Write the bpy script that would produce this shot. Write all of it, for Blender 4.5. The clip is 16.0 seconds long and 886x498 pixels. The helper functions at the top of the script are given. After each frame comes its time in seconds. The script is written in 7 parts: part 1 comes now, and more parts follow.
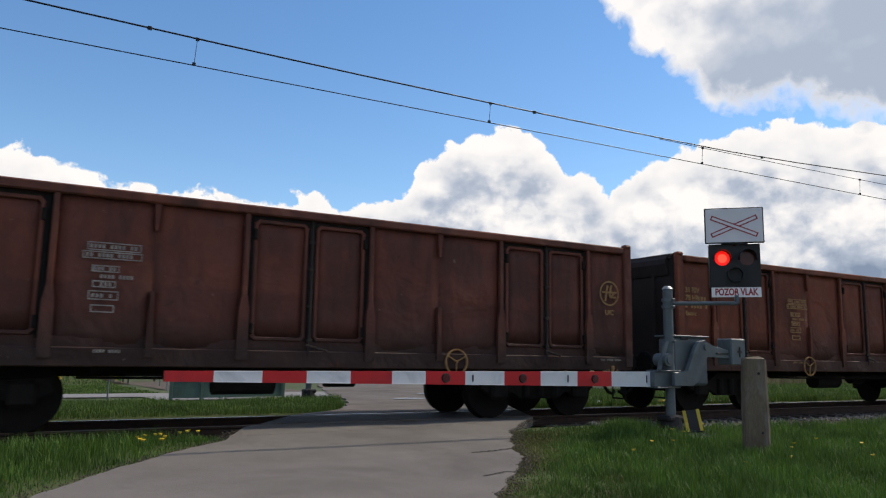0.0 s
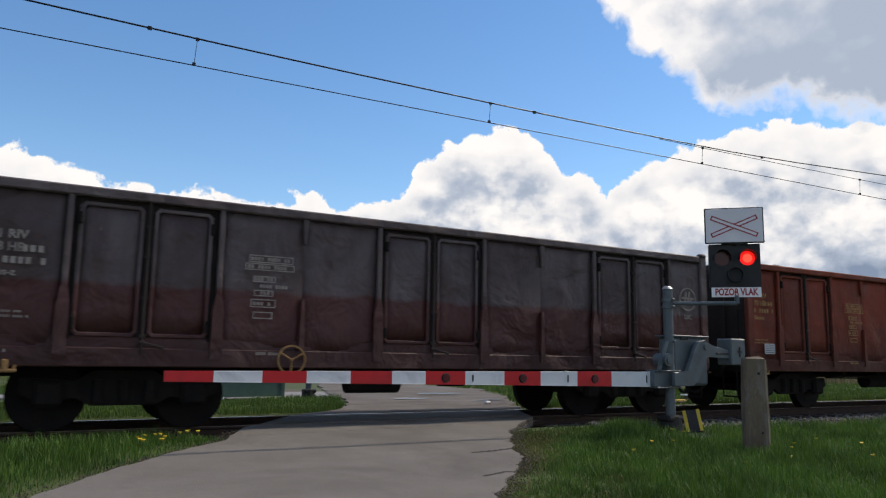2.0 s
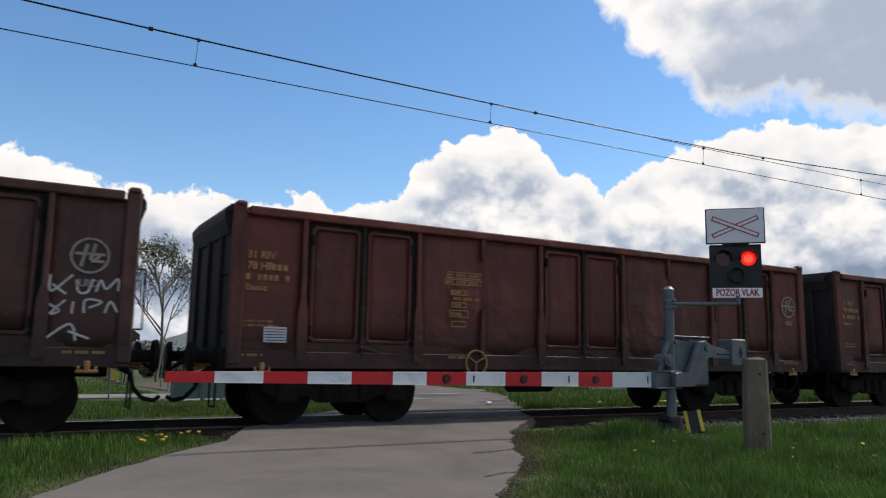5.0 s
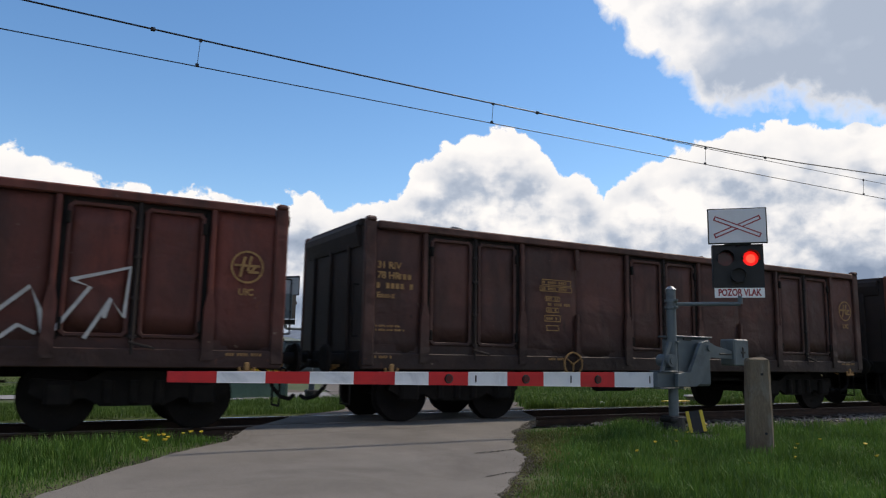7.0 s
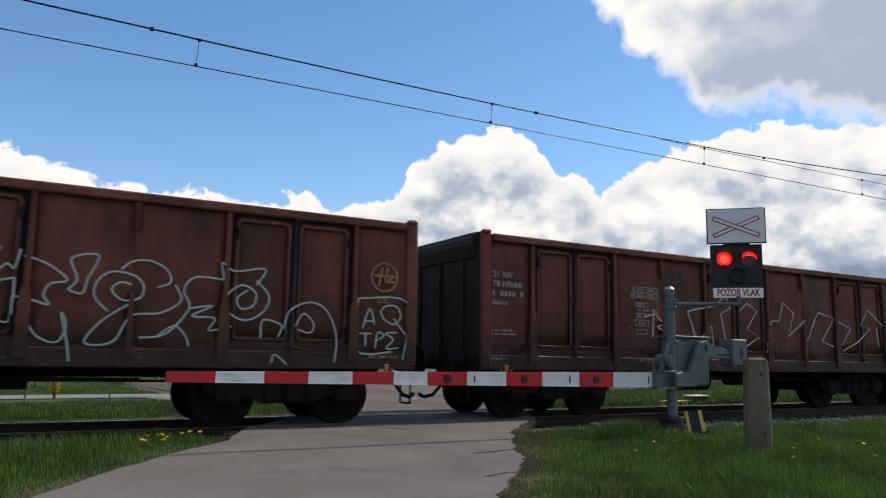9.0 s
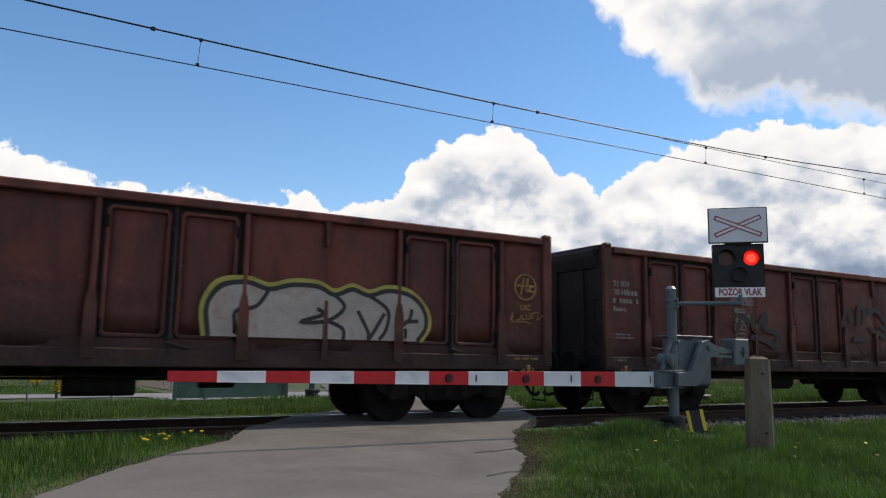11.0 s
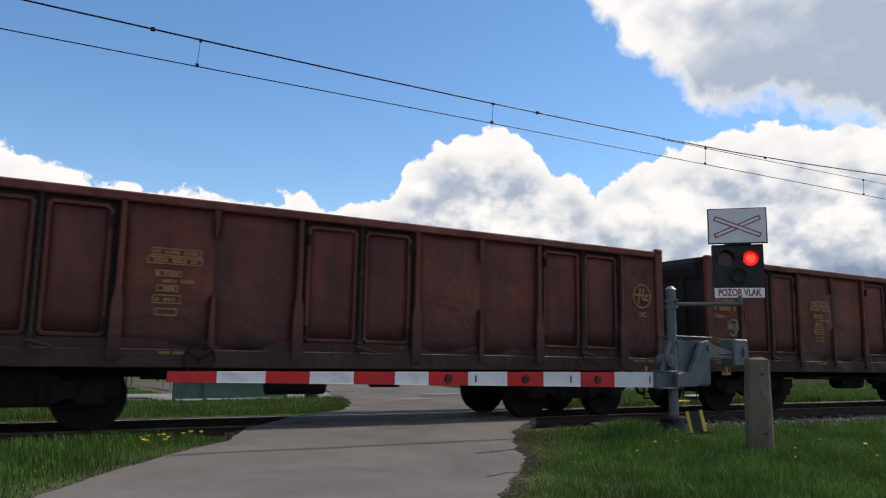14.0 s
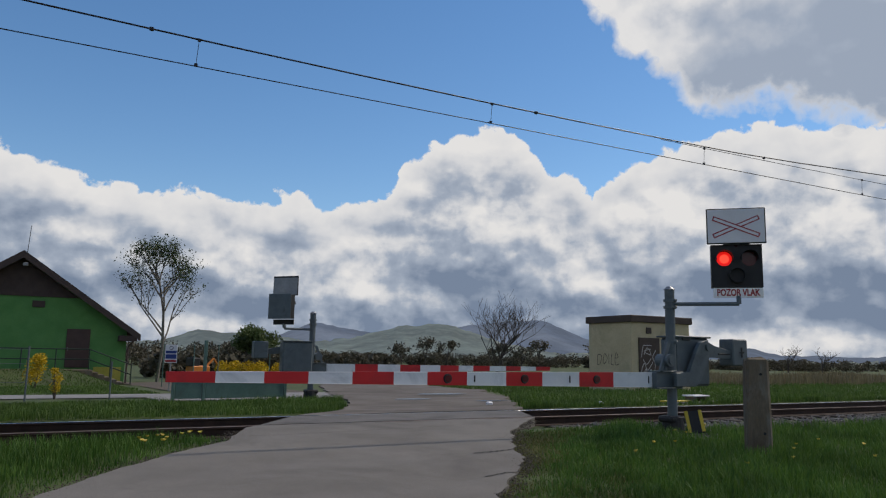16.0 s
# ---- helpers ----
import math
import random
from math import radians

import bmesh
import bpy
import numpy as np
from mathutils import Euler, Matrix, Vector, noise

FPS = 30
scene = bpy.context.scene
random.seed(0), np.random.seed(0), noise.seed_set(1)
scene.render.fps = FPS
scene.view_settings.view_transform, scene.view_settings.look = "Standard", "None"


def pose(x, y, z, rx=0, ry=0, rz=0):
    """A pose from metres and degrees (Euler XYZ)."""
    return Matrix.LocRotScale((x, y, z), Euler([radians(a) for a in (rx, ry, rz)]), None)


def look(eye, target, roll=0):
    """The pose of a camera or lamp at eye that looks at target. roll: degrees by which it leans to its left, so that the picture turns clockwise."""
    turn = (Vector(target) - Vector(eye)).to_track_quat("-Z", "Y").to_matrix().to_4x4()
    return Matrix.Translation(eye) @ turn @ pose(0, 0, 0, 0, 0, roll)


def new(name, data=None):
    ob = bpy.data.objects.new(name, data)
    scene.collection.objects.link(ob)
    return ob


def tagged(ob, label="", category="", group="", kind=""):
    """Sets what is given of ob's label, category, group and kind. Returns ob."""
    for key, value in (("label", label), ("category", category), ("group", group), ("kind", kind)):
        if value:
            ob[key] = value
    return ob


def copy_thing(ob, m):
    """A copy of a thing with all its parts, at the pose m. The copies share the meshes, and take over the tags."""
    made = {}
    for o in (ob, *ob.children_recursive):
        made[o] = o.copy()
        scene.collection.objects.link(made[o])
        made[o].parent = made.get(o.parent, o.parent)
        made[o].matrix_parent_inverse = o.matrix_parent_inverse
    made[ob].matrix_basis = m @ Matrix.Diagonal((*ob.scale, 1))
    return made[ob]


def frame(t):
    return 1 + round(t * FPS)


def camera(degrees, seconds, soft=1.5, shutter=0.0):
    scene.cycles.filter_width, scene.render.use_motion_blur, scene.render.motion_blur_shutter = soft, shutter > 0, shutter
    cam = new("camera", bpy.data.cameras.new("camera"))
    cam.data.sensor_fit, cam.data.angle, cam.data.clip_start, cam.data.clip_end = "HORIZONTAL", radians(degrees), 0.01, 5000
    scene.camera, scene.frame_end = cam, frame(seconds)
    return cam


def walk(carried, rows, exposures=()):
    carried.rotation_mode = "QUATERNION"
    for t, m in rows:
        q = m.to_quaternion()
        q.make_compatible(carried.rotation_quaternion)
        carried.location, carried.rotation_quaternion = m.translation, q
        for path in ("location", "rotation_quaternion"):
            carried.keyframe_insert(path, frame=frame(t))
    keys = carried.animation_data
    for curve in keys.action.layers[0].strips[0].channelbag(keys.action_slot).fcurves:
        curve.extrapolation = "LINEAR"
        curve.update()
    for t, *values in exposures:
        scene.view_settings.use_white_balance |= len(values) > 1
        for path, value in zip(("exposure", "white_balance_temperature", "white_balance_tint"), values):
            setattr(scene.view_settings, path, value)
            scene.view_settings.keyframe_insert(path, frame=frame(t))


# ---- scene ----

# ---------------------------------------------------------------- camera
EYE = Vector((0.0, -11.859, 1.059))
LENS = 1306.0
YAW, PITCH, LEAN = 29.735, 8.255, 0.962
cam = camera(61.95, 16.0, soft=1.2, shutter=0.08)


def aim(dx, dy):
    """The camera's pose when it is turned a little from its first aim."""
    yaw = radians(YAW) - dx / LENS
    pitch = radians(PITCH) + dy / LENS
    way = Vector((math.sin(yaw) * math.cos(pitch), math.cos(yaw) * math.cos(pitch), math.sin(pitch)))
    return look(EYE, EYE + way * 10, LEAN)


SWAY = [(0, 0, 0), (3.0, 0, 0), (3.5, 0, 1), (4.2, 0.4, 1), (5.3, 2, 1), (6.5, 3, 1), (7.0, 5, 1), (7.5, 6, 1), (8.0, 5, 1),
        (8.5, 3, 1), (9.0, 3, 1), (10.2, 4.5, 0.6), (11.5, 6, 0), (12.0, 6, 1), (12.5, 6, 1), (13.0, 5, 1), (14.0, 5, 1),
        (14.5, 6, 1), (15.0, 6, 1), (15.5, 5, 1), (16.0, 3, 1)]
walk(cam, [(t, aim(dx, dy)) for t, dx, dy in SWAY],
     exposures=[(0, 0.0, 7100, 13), (15.0, 0.0, 7100, 13), (15.4, -0.08, 7100, 13), (15.8, -0.34, 6900, 12), (16, -0.40, 6900, 12)])

# ---------------------------------------------------------------- light
SUN_AZ, SUN_EL = 94.0, 50.0
world = bpy.data.worlds.new("world")
scene.world = world
world.use_nodes = True
wn = world.node_tree.nodes
sky = wn.new("ShaderNodeTexSky")
sky.sky_type = "NISHITA"
sky.sun_disc = False
sky.sun_elevation, sky.sun_rotation = radians(SUN_EL), radians(SUN_AZ)
sky.air_density, sky.dust_density, sky.ozone_density = 1.0, 0.1, 3.0
wn["Background"].inputs["Strength"].default_value = 0.17
tint = wn.new("ShaderNodeHueSaturation")
tint.inputs["Saturation"].default_value = 1.2
world.node_tree.links.new(sky.outputs[0], tint.inputs["Color"])
world.node_tree.links.new(tint.outputs[0], wn["Background"].inputs[0])

sun_data = bpy.data.lights.new("sun", "SUN")
sun_data.energy, sun_data.angle, sun_data.color = 3.0, radians(6), (1.0, 0.93, 0.82)
sun = new("sun", sun_data)
sa, se = radians(SUN_AZ), radians(SUN_EL)
sun.matrix_world = look((30, 30, 60), (30 - math.sin(sa) * math.cos(se), 30 - math.cos(sa) * math.cos(se), 60 - math.sin(se)))


# ---------------------------------------------------------------- materials
class Nodes:
    """Short hand for a node tree."""

    def __init__(self, name):
        self.m = bpy.data.materials.new(name)
        self.m.use_nodes = True
        self.t = self.m.node_tree
        self.n = self.t.nodes
        self.bsdf = self.n["Principled BSDF"]
        self.out = self.n["Material Output"]

    def add(self, kind):
        return self.n.new("ShaderNode" + kind)

    def put(self, socket, value):
        if isinstance(value, bpy.types.NodeSocket):
            self.t.links.new(value, socket)
        else:
            socket.default_value = value

    def math(self, op, a, b=0.0, c=0.0, clamp=False):
        node = self.add("Math")
        node.operation, node.use_clamp = op, clamp
        for socket, value in zip(node.inputs, (a, b, c)):
            self.put(socket, value)
        return node.outputs[0]

    def noise(self, vector, scale, detail=4.0, rough=0.55, distort=0.0):
        node = self.add("TexNoise")
        self.put(node.inputs["Vector"], vector)
        node.inputs["Scale"].default_value, node.inputs["Detail"].default_value = scale, detail
        node.inputs["Roughness"].default_value, node.inputs["Distortion"].default_value = rough, distort
        return node.outputs["Fac"]

    def ramp(self, fac, stops):
        node = self.add("ValToRGB")
        self.put(node.inputs[0], fac)
        ramp = node.color_ramp
        while len(ramp.elements) < len(stops):
            ramp.elements.new(0.5)
        for element, (place, value) in zip(ramp.elements, stops):
            element.position = place
            element.color = (value, value, value, 1) if isinstance(value, (int, float)) else (*value, 1)
        return node.outputs[0]

    def mix(self, fac, a, b, kind="MIX"):
        node = self.add("MixRGB")
        node.blend_type = kind
        for socket, value in zip(node.inputs, (fac, a, b)):
            self.put(socket, (*value, 1) if isinstance(value, tuple) and len(value) == 3 else value)
        return node.outputs[0]

    def coords(self, spread=True, stretch=(1, 1, 1)):
        """Object coordinates, moved by a random step from object to object."""
        tc = self.add("TexCoord")
        mp = self.add("Mapping")
        mp.inputs["Scale"].default_value = stretch
        self.put(mp.inputs["Vector"], tc.outputs["Object"])
        if spread:
            info = self.add("ObjectInfo")
            comb = self.add("CombineXYZ")
            for k in range(3):
                self.put(comb.inputs[k], self.math("MULTIPLY", info.outputs["Random"], 37.0 + 11 * k))
            self.put(mp.inputs["Location"], comb.outputs[0])
        return mp.outputs[0]

    def bump(self, height, strength, distance=0.02):
        node = self.add("Bump")
        node.inputs["Strength"].default_value, node.inputs["Distance"].default_value = strength, distance
        self.put(node.inputs["Height"], height)
        self.put(self.bsdf.inputs["Normal"], node.outputs[0])


def surface(name, c1, c2, scale=3.0, rough=0.7, grain=40.0, bump=0.25, metal=0.0, stain=None, stain_scale=1.2, stretch=(1, 1, 1), spec=0.4, mottle=0.45):
    """A worn surface: two tones in broad patches, fine grain, and stains of a third colour."""
    k = Nodes(name)
    v = k.coords(stretch=stretch)
    broad = k.noise(v, scale, 5, 0.6)
    fine = k.noise(v, grain, 3, 0.6)
    col = k.mix(k.ramp(broad, [(0.32, 0.0), (0.68, 1.0)]), c1, c2)
    col = k.mix(mottle, col, k.ramp(fine, [(0.25, 0.35), (0.75, 1.0)]), "MULTIPLY")
    if stain:
        col = k.mix(k.ramp(k.noise(v, stain_scale, 6, 0.65, 0.6), [(0.52, 0.0), (0.7, 0.85)]), col, stain)
    k.put(k.bsdf.inputs["Base Color"], col)
    k.put(k.bsdf.inputs["Roughness"], k.ramp(fine, [(0.2, max(0.0, rough - 0.12)), (0.8, min(1.0, rough + 0.12))]))
    k.bsdf.inputs["Metallic"].default_value = metal
    k.bsdf.inputs["Specular IOR Level"].default_value = spec
    if bump:
        k.bump(k.math("ADD", fine, k.math("MULTIPLY", broad, 2.0)), bump, 0.01)
    return k.m


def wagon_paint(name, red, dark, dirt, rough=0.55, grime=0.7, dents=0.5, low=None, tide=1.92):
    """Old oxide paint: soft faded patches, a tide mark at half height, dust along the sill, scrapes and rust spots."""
    k = Nodes(name)
    v = k.coords()
    streak = k.coords(stretch=(1.5, 1.5, 0.35))
    tc = k.add("TexCoord")
    sep = k.add("SeparateXYZ")
    k.put(sep.inputs[0], tc.outputs["Object"])
    height = sep.outputs[2]
    broad = k.noise(v, 0.45, 4, 0.55, 0.4)
    blotch = k.noise(v, 1.7, 6, 0.62, 0.7)
    fine = k.noise(v, 26, 5, 0.7)
    run = k.noise(streak, 1.4, 5, 0.6, 0.3)
    col = k.mix(k.ramp(broad, [(0.38, 0.0), (0.60, 1.0)]), dark, red)
    col = k.mix(k.ramp(blotch, [(0.52, 0.0), (0.70, 0.45)]), col, tuple(min(1.0, 1.35 * q) for q in red))
    # soft clouds of soot
    col = k.mix(k.ramp(run, [(0.46, 0.0), (0.70, grime)]), col, dirt)
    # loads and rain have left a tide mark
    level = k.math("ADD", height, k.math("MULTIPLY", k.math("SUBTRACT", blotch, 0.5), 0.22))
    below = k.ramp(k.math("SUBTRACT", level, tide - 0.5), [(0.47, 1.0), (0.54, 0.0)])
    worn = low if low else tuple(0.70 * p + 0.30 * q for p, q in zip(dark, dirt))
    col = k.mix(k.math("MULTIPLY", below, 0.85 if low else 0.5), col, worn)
    # dust with an uneven edge along the sill
    edge = k.math("ADD", height, k.math("MULTIPLY", k.math("SUBTRACT", run, 0.5), 0.7))
    col = k.mix(k.math("MULTIPLY", k.ramp(k.math("SUBTRACT", edge, 0.6), [(0.46, 1.0), (0.98, 0.0)]), min(1.0, grime + 0.2)), col, dirt)
    # scrapes, dark blots, rust spots
    col = k.mix(k.ramp(k.noise(v, 1.3, 8, 0.7, 1.6), [(0.62, 0.0), (0.71, 0.65)]), col, dirt)
    col = k.mix(k.ramp(k.noise(v, 5.5, 7, 0.7, 1.0), [(0.62, 0.0), (0.72, 0.5)]), col, (0.15, 0.050, 0.024))
    col = k.mix(k.ramp(k.noise(v, 9.0, 4, 0.6, 0.3), [(0.70, 0.0), (0.74, 0.5)]), col, (0.26, 0.20, 0.17))
    col = k.mix(0.22, col, k.ramp(fine, [(0.25, 0.45), (0.75, 1.0)]), "MULTIPLY")
    k.put(k.bsdf.inputs["Base Color"], col)
    k.put(k.bsdf.inputs["Roughness"], k.ramp(blotch, [(0.3, rough - 0.10), (0.7, min(1.0, rough + 0.25))]))
    k.bsdf.inputs["Specular IOR Level"].default_value = 0.24
    k.bump(k.math("ADD", k.math("MULTIPLY", k.noise(v, 1.6, 3, 0.5, 0.4), 9.0), k.math("MULTIPLY", fine, 0.35)), dents, 0.016)
    return k.m


def glowing(name, colour, strength):
    k = Nodes(name)
    k.put(k.bsdf.inputs["Base Color"], (*colour, 1))
    k.put(k.bsdf.inputs["Emission Color"], (*colour, 1))
    k.bsdf.inputs["Emission Strength"].default_value = strength
    return k.m


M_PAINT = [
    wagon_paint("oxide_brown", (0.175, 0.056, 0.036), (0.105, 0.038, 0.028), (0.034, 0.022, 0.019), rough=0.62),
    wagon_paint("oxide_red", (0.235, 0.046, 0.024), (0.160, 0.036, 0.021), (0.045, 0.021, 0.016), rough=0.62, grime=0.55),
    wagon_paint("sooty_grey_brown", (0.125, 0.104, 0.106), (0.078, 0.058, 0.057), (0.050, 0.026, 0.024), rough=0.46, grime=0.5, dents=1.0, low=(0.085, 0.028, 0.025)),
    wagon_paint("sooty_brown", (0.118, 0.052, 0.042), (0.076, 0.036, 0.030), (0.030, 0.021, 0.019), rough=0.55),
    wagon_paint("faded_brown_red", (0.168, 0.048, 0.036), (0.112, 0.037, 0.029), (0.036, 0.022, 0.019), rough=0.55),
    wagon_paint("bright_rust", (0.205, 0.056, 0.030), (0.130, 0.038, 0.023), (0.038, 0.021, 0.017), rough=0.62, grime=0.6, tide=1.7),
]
M_END = surface("near_black_steel", (0.018, 0.013, 0.012), (0.032, 0.020, 0.017), 1.5, 0.8, 30, 0.3)
# black of the running gear; beside the doors it stands for shade
M_RUN = surface("black_gear_and_gap_shade", (0.008, 0.007, 0.007), (0.018, 0.015, 0.013), 4, 0.9, 40, 0.3, spec=0.2)
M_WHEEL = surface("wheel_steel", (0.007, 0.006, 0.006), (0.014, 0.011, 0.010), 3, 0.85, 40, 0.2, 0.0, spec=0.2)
M_COAL = surface("coal", (0.008, 0.008, 0.009), (0.022, 0.021, 0.021), 14, 0.55, 60, 0.8)
M_WHITE_MARK = surface("faded_white_marking", (0.20, 0.17, 0.155), (0.36, 0.33, 0.30), 6, 0.8, 60, 0.0)
M_OCHRE_MARK = surface("faded_ochre_marking", (0.24, 0.13, 0.05), (0.40, 0.23, 0.09), 6, 0.8, 60, 0.0)
M_SPRAY_WHITE = surface("white_spray_paint", (0.38, 0.37, 0.36), (0.55, 0.54, 0.53), 6, 0.6, 60, 0.0)
M_SPRAY_MINT = surface("pale_mint_spray_paint", (0.30, 0.46, 0.42), (0.46, 0.60, 0.55), 6, 0.6, 60, 0.0)
M_SPRAY_PINK = surface("pink_red_spray_paint", (0.40, 0.065, 0.06), (0.52, 0.11, 0.10), 6, 0.6, 60, 0.0)
M_SPRAY_BLACK = surface("black_spray_paint", (0.020, 0.018, 0.02), (0.03, 0.026, 0.026), 6, 0.6, 60, 0.0)
M_YELLOW = surface("yellow_paint", (0.55, 0.40, 0.03), (0.68, 0.50, 0.05), 6, 0.5, 60, 0.1, mottle=0.12)
M_ASPHALT = surface("worn_asphalt", (0.170, 0.157, 0.141), (0.228, 0.212, 0.192), 0.9, 0.92, 70, 0.6, stain=(0.115, 0.105, 0.095), stain_scale=0.55, spec=0.2)
M_PATCH = surface("crossing_asphalt", (0.11, 0.10, 0.092), (0.165, 0.152, 0.14), 1.6, 0.85, 70, 0.5, stain=(0.06, 0.055, 0.052), stain_scale=1.0)
M_CRACK = surface("tar_crack", (0.02, 0.018, 0.017), (0.035, 0.032, 0.03), 6, 0.9, 60, 0.2)
M_DIRT = surface("bare_earth", (0.085, 0.065, 0.05), (0.14, 0.11, 0.085), 3, 0.95, 50, 0.6)
M_BALLAST = surface("ballast_stone", (0.12, 0.112, 0.107), (0.25, 0.235, 0.225), 5, 0.9, 30, 0.6, stain=(0.06, 0.045, 0.035), stain_scale=2)
M_BED = surface("oily_ballast_bed", (0.025, 0.019, 0.016), (0.055, 0.043, 0.036), 5, 0.9, 30, 0.7)
M_RAIL = surface("rusty_rail_web", (0.030, 0.017, 0.013), (0.060, 0.032, 0.022), 5, 0.75, 50, 0.3, 0.2)
M_RAILTOP = surface("polished_rail_head", (0.55, 0.55, 0.55), (0.7, 0.7, 0.7), 5, 0.25, 50, 0.05, 1.0)
M_GREY = surface("grey_machine_paint", (0.082, 0.104, 0.115), (0.118, 0.146, 0.158), 3, 0.5, 40, 0.15, 0.0, (0.06, 0.07, 0.075), 3, mottle=0.12)
M_BLACK = surface("matt_black", (0.012, 0.012, 0.013), (0.022, 0.022, 0.023), 4, 0.6, 40, 0.1)
M_BOOM_RED = surface("red_reflective_foil", (0.48, 0.010, 0.014), (0.56, 0.014, 0.020), 2, 0.45, 60, 0.05, 0.0, (0.30, 0.012, 0.016), 2, mottle=0.12)
M_BOOM_WHITE = surface("white_reflective_foil", (0.66, 0.68, 0.70), (0.74, 0.76, 0.78), 2, 0.45, 60, 0.05, 0.0, (0.40, 0.43, 0.46), 2, mottle=0.12)
M_EDGE_WHITE = surface("white_edge", (0.84, 0.83, 0.82), (0.90, 0.89, 0.88), 2, 0.45, 60, 0.0, mottle=0.12)
M_SIGN = surface("white_sign_plate", (0.66, 0.65, 0.67), (0.74, 0.73, 0.75), 2, 0.5, 60, 0.05, mottle=0.12)
M_SIGN_RED = surface("dark_red_print", (0.30, 0.022, 0.03), (0.36, 0.03, 0.035), 2, 0.5, 60, 0.0, mottle=0.12)
M_CONCRETE = surface("weathered_concrete", (0.112, 0.085, 0.057), (0.19, 0.152, 0.106), 4, 0.95, 50, 0.6, stain=(0.20, 0.19, 0.165), stain_scale=5, stretch=(1, 1, 0.35))
M_LAMP = glowing("lit_red_lens", (1.0, 0.015, 0.012), 0.85)
M_LAMP_CORE = glowing("lit_red_core", (1.0, 0.06, 0.035), 1.8)
M_LENS = surface("dark_red_lens", (0.085, 0.003, 0.004), (0.11, 0.004, 0.005), 2, 0.2, 60, 0.0)
M_GALV = surface("galvanised_steel", (0.25, 0.26, 0.27), (0.36, 0.37, 0.38), 4, 0.45, 40, 0.1, 0.5)
M_WIRE = surface("copper_wire", (0.012, 0.012, 0.016), (0.02, 0.02, 0.026), 4, 0.5, 40, 0.0, 0.3)
M_GROUND = surface("turf", (0.045, 0.075, 0.016), (0.085, 0.105, 0.032), 0.7, 0.95, 18, 0.6, stain=(0.07, 0.062, 0.032), stain_scale=0.9)


# ---------------------------------------------------------------- mesh helpers
def box(bm, c, s, m=None, bevel=0.0):
    """A box about c of the size s, turned by m."""
    r = bmesh.ops.create_cube(bm, size=1.0)
    vs = r["verts"]
    for v in vs:
        v.co = Vector((v.co.x * s[0], v.co.y * s[1], v.co.z * s[2]))
    if bevel:
        es = list({e for v in vs for e in v.link_edges})
        made = bmesh.ops.bevel(bm, geom=es, offset=bevel, segments=1, affect="EDGES", profile=0.7)
        vs = made["verts"]
        vs = list({v for f in made["faces"] for v in f.verts} | {v for v in vs if v.is_valid})
    t = Matrix.Translation(c) @ (m if m else Matrix.Identity(4))
    for v in vs:
        v.co = t @ v.co
    return vs


def rod(bm, a, b, r, seg=10, r2=None):
    """A round bar from a to b."""
    a, b = Vector(a), Vector(b)
    d = b - a
    m = Matrix.Translation((a + b) / 2) @ d.to_track_quat("Z", "Y").to_matrix().to_4x4()
    return bmesh.ops.create_cone(bm, cap_ends=True, segments=seg, radius1=r, radius2=r if r2 is None else r2, depth=d.length, matrix=m)["verts"]


def ring(bm, c, r, w, axis="Y", seg=24, thick=0.01):
    """A flat ring of the mean radius r and the width w, that faces the axis."""
    q = {"Y": Matrix.Rotation(radians(90), 4, "X"), "X": Matrix.Rotation(radians(90), 4, "Y"), "Z": Matrix.Identity(4)}[axis]
    rows = []
    for i in range(seg):
        a = 2 * math.pi * i / seg
        rows.append([bm.verts.new(Vector(c) + q @ Vector((math.cos(a) * rr, math.sin(a) * rr, zz)))
                     for rr, zz in ((r - w / 2, -thick / 2), (r + w / 2, -thick / 2), (r + w / 2, thick / 2), (r - w / 2, thick / 2))])
    for i in range(seg):
        p, n = rows[i], rows[(i + 1) % seg]
        for j in range(4):
            bm.faces.new((p[j], p[(j + 1) % 4], n[(j + 1) % 4], n[j]))


def prism(bm, outline, y0, y1, plane="XZ"):
    """An outline of (x, z) pairs drawn out from y0 to y1."""
    def at(p, y):
        return (p[0], y, p[1]) if plane == "XZ" else ((y, p[0], p[1]) if plane == "YZ" else (p[0], p[1], y))
    a = [bm.verts.new(at(p, y0)) for p in outline]
    b = [bm.verts.new(at(p, y1)) for p in outline]
    n = len(a)
    bm.faces.new(a)
    bm.faces.new(b[::-1])
    for i in range(n):
        bm.faces.new((a[i], b[i], b[(i + 1) % n], a[(i + 1) % n]))


def finish(bm, name, material, smooth=False):
    bmesh.ops.recalc_face_normals(bm, faces=bm.faces[:])
    me = bpy.data.meshes.new(name)
    bm.to_mesh(me)
    bm.free()
    me.materials.append(material)
    if smooth:
        for poly in me.polygons:
            poly.use_smooth = True
    return me


def part(name, bm, material, parent=None, label="", smooth=False):
    ob = new(name, finish(bm, name, material, smooth))
    if parent:
        ob.parent = parent
    return tagged(ob, label=label)


def thing(name, label, category, group="", kind="", at=None):
    ob = new(name)
    ob.empty_display_size = 0.2
    if at is not None:
        ob.matrix_basis = at
    return tagged(ob, label, category, group, kind)


def raw(name, verts, faces, material, parent=None, smooth=False):
    me = bpy.data.meshes.new(name)
    me.from_pydata(verts, [], faces)
    me.update()
    me.materials.append(material)
    if smooth:
        me.polygons.foreach_set("use_smooth", [True] * len(me.polygons))
    ob = new(name, me)
    if parent:
        ob.parent = parent
    return ob


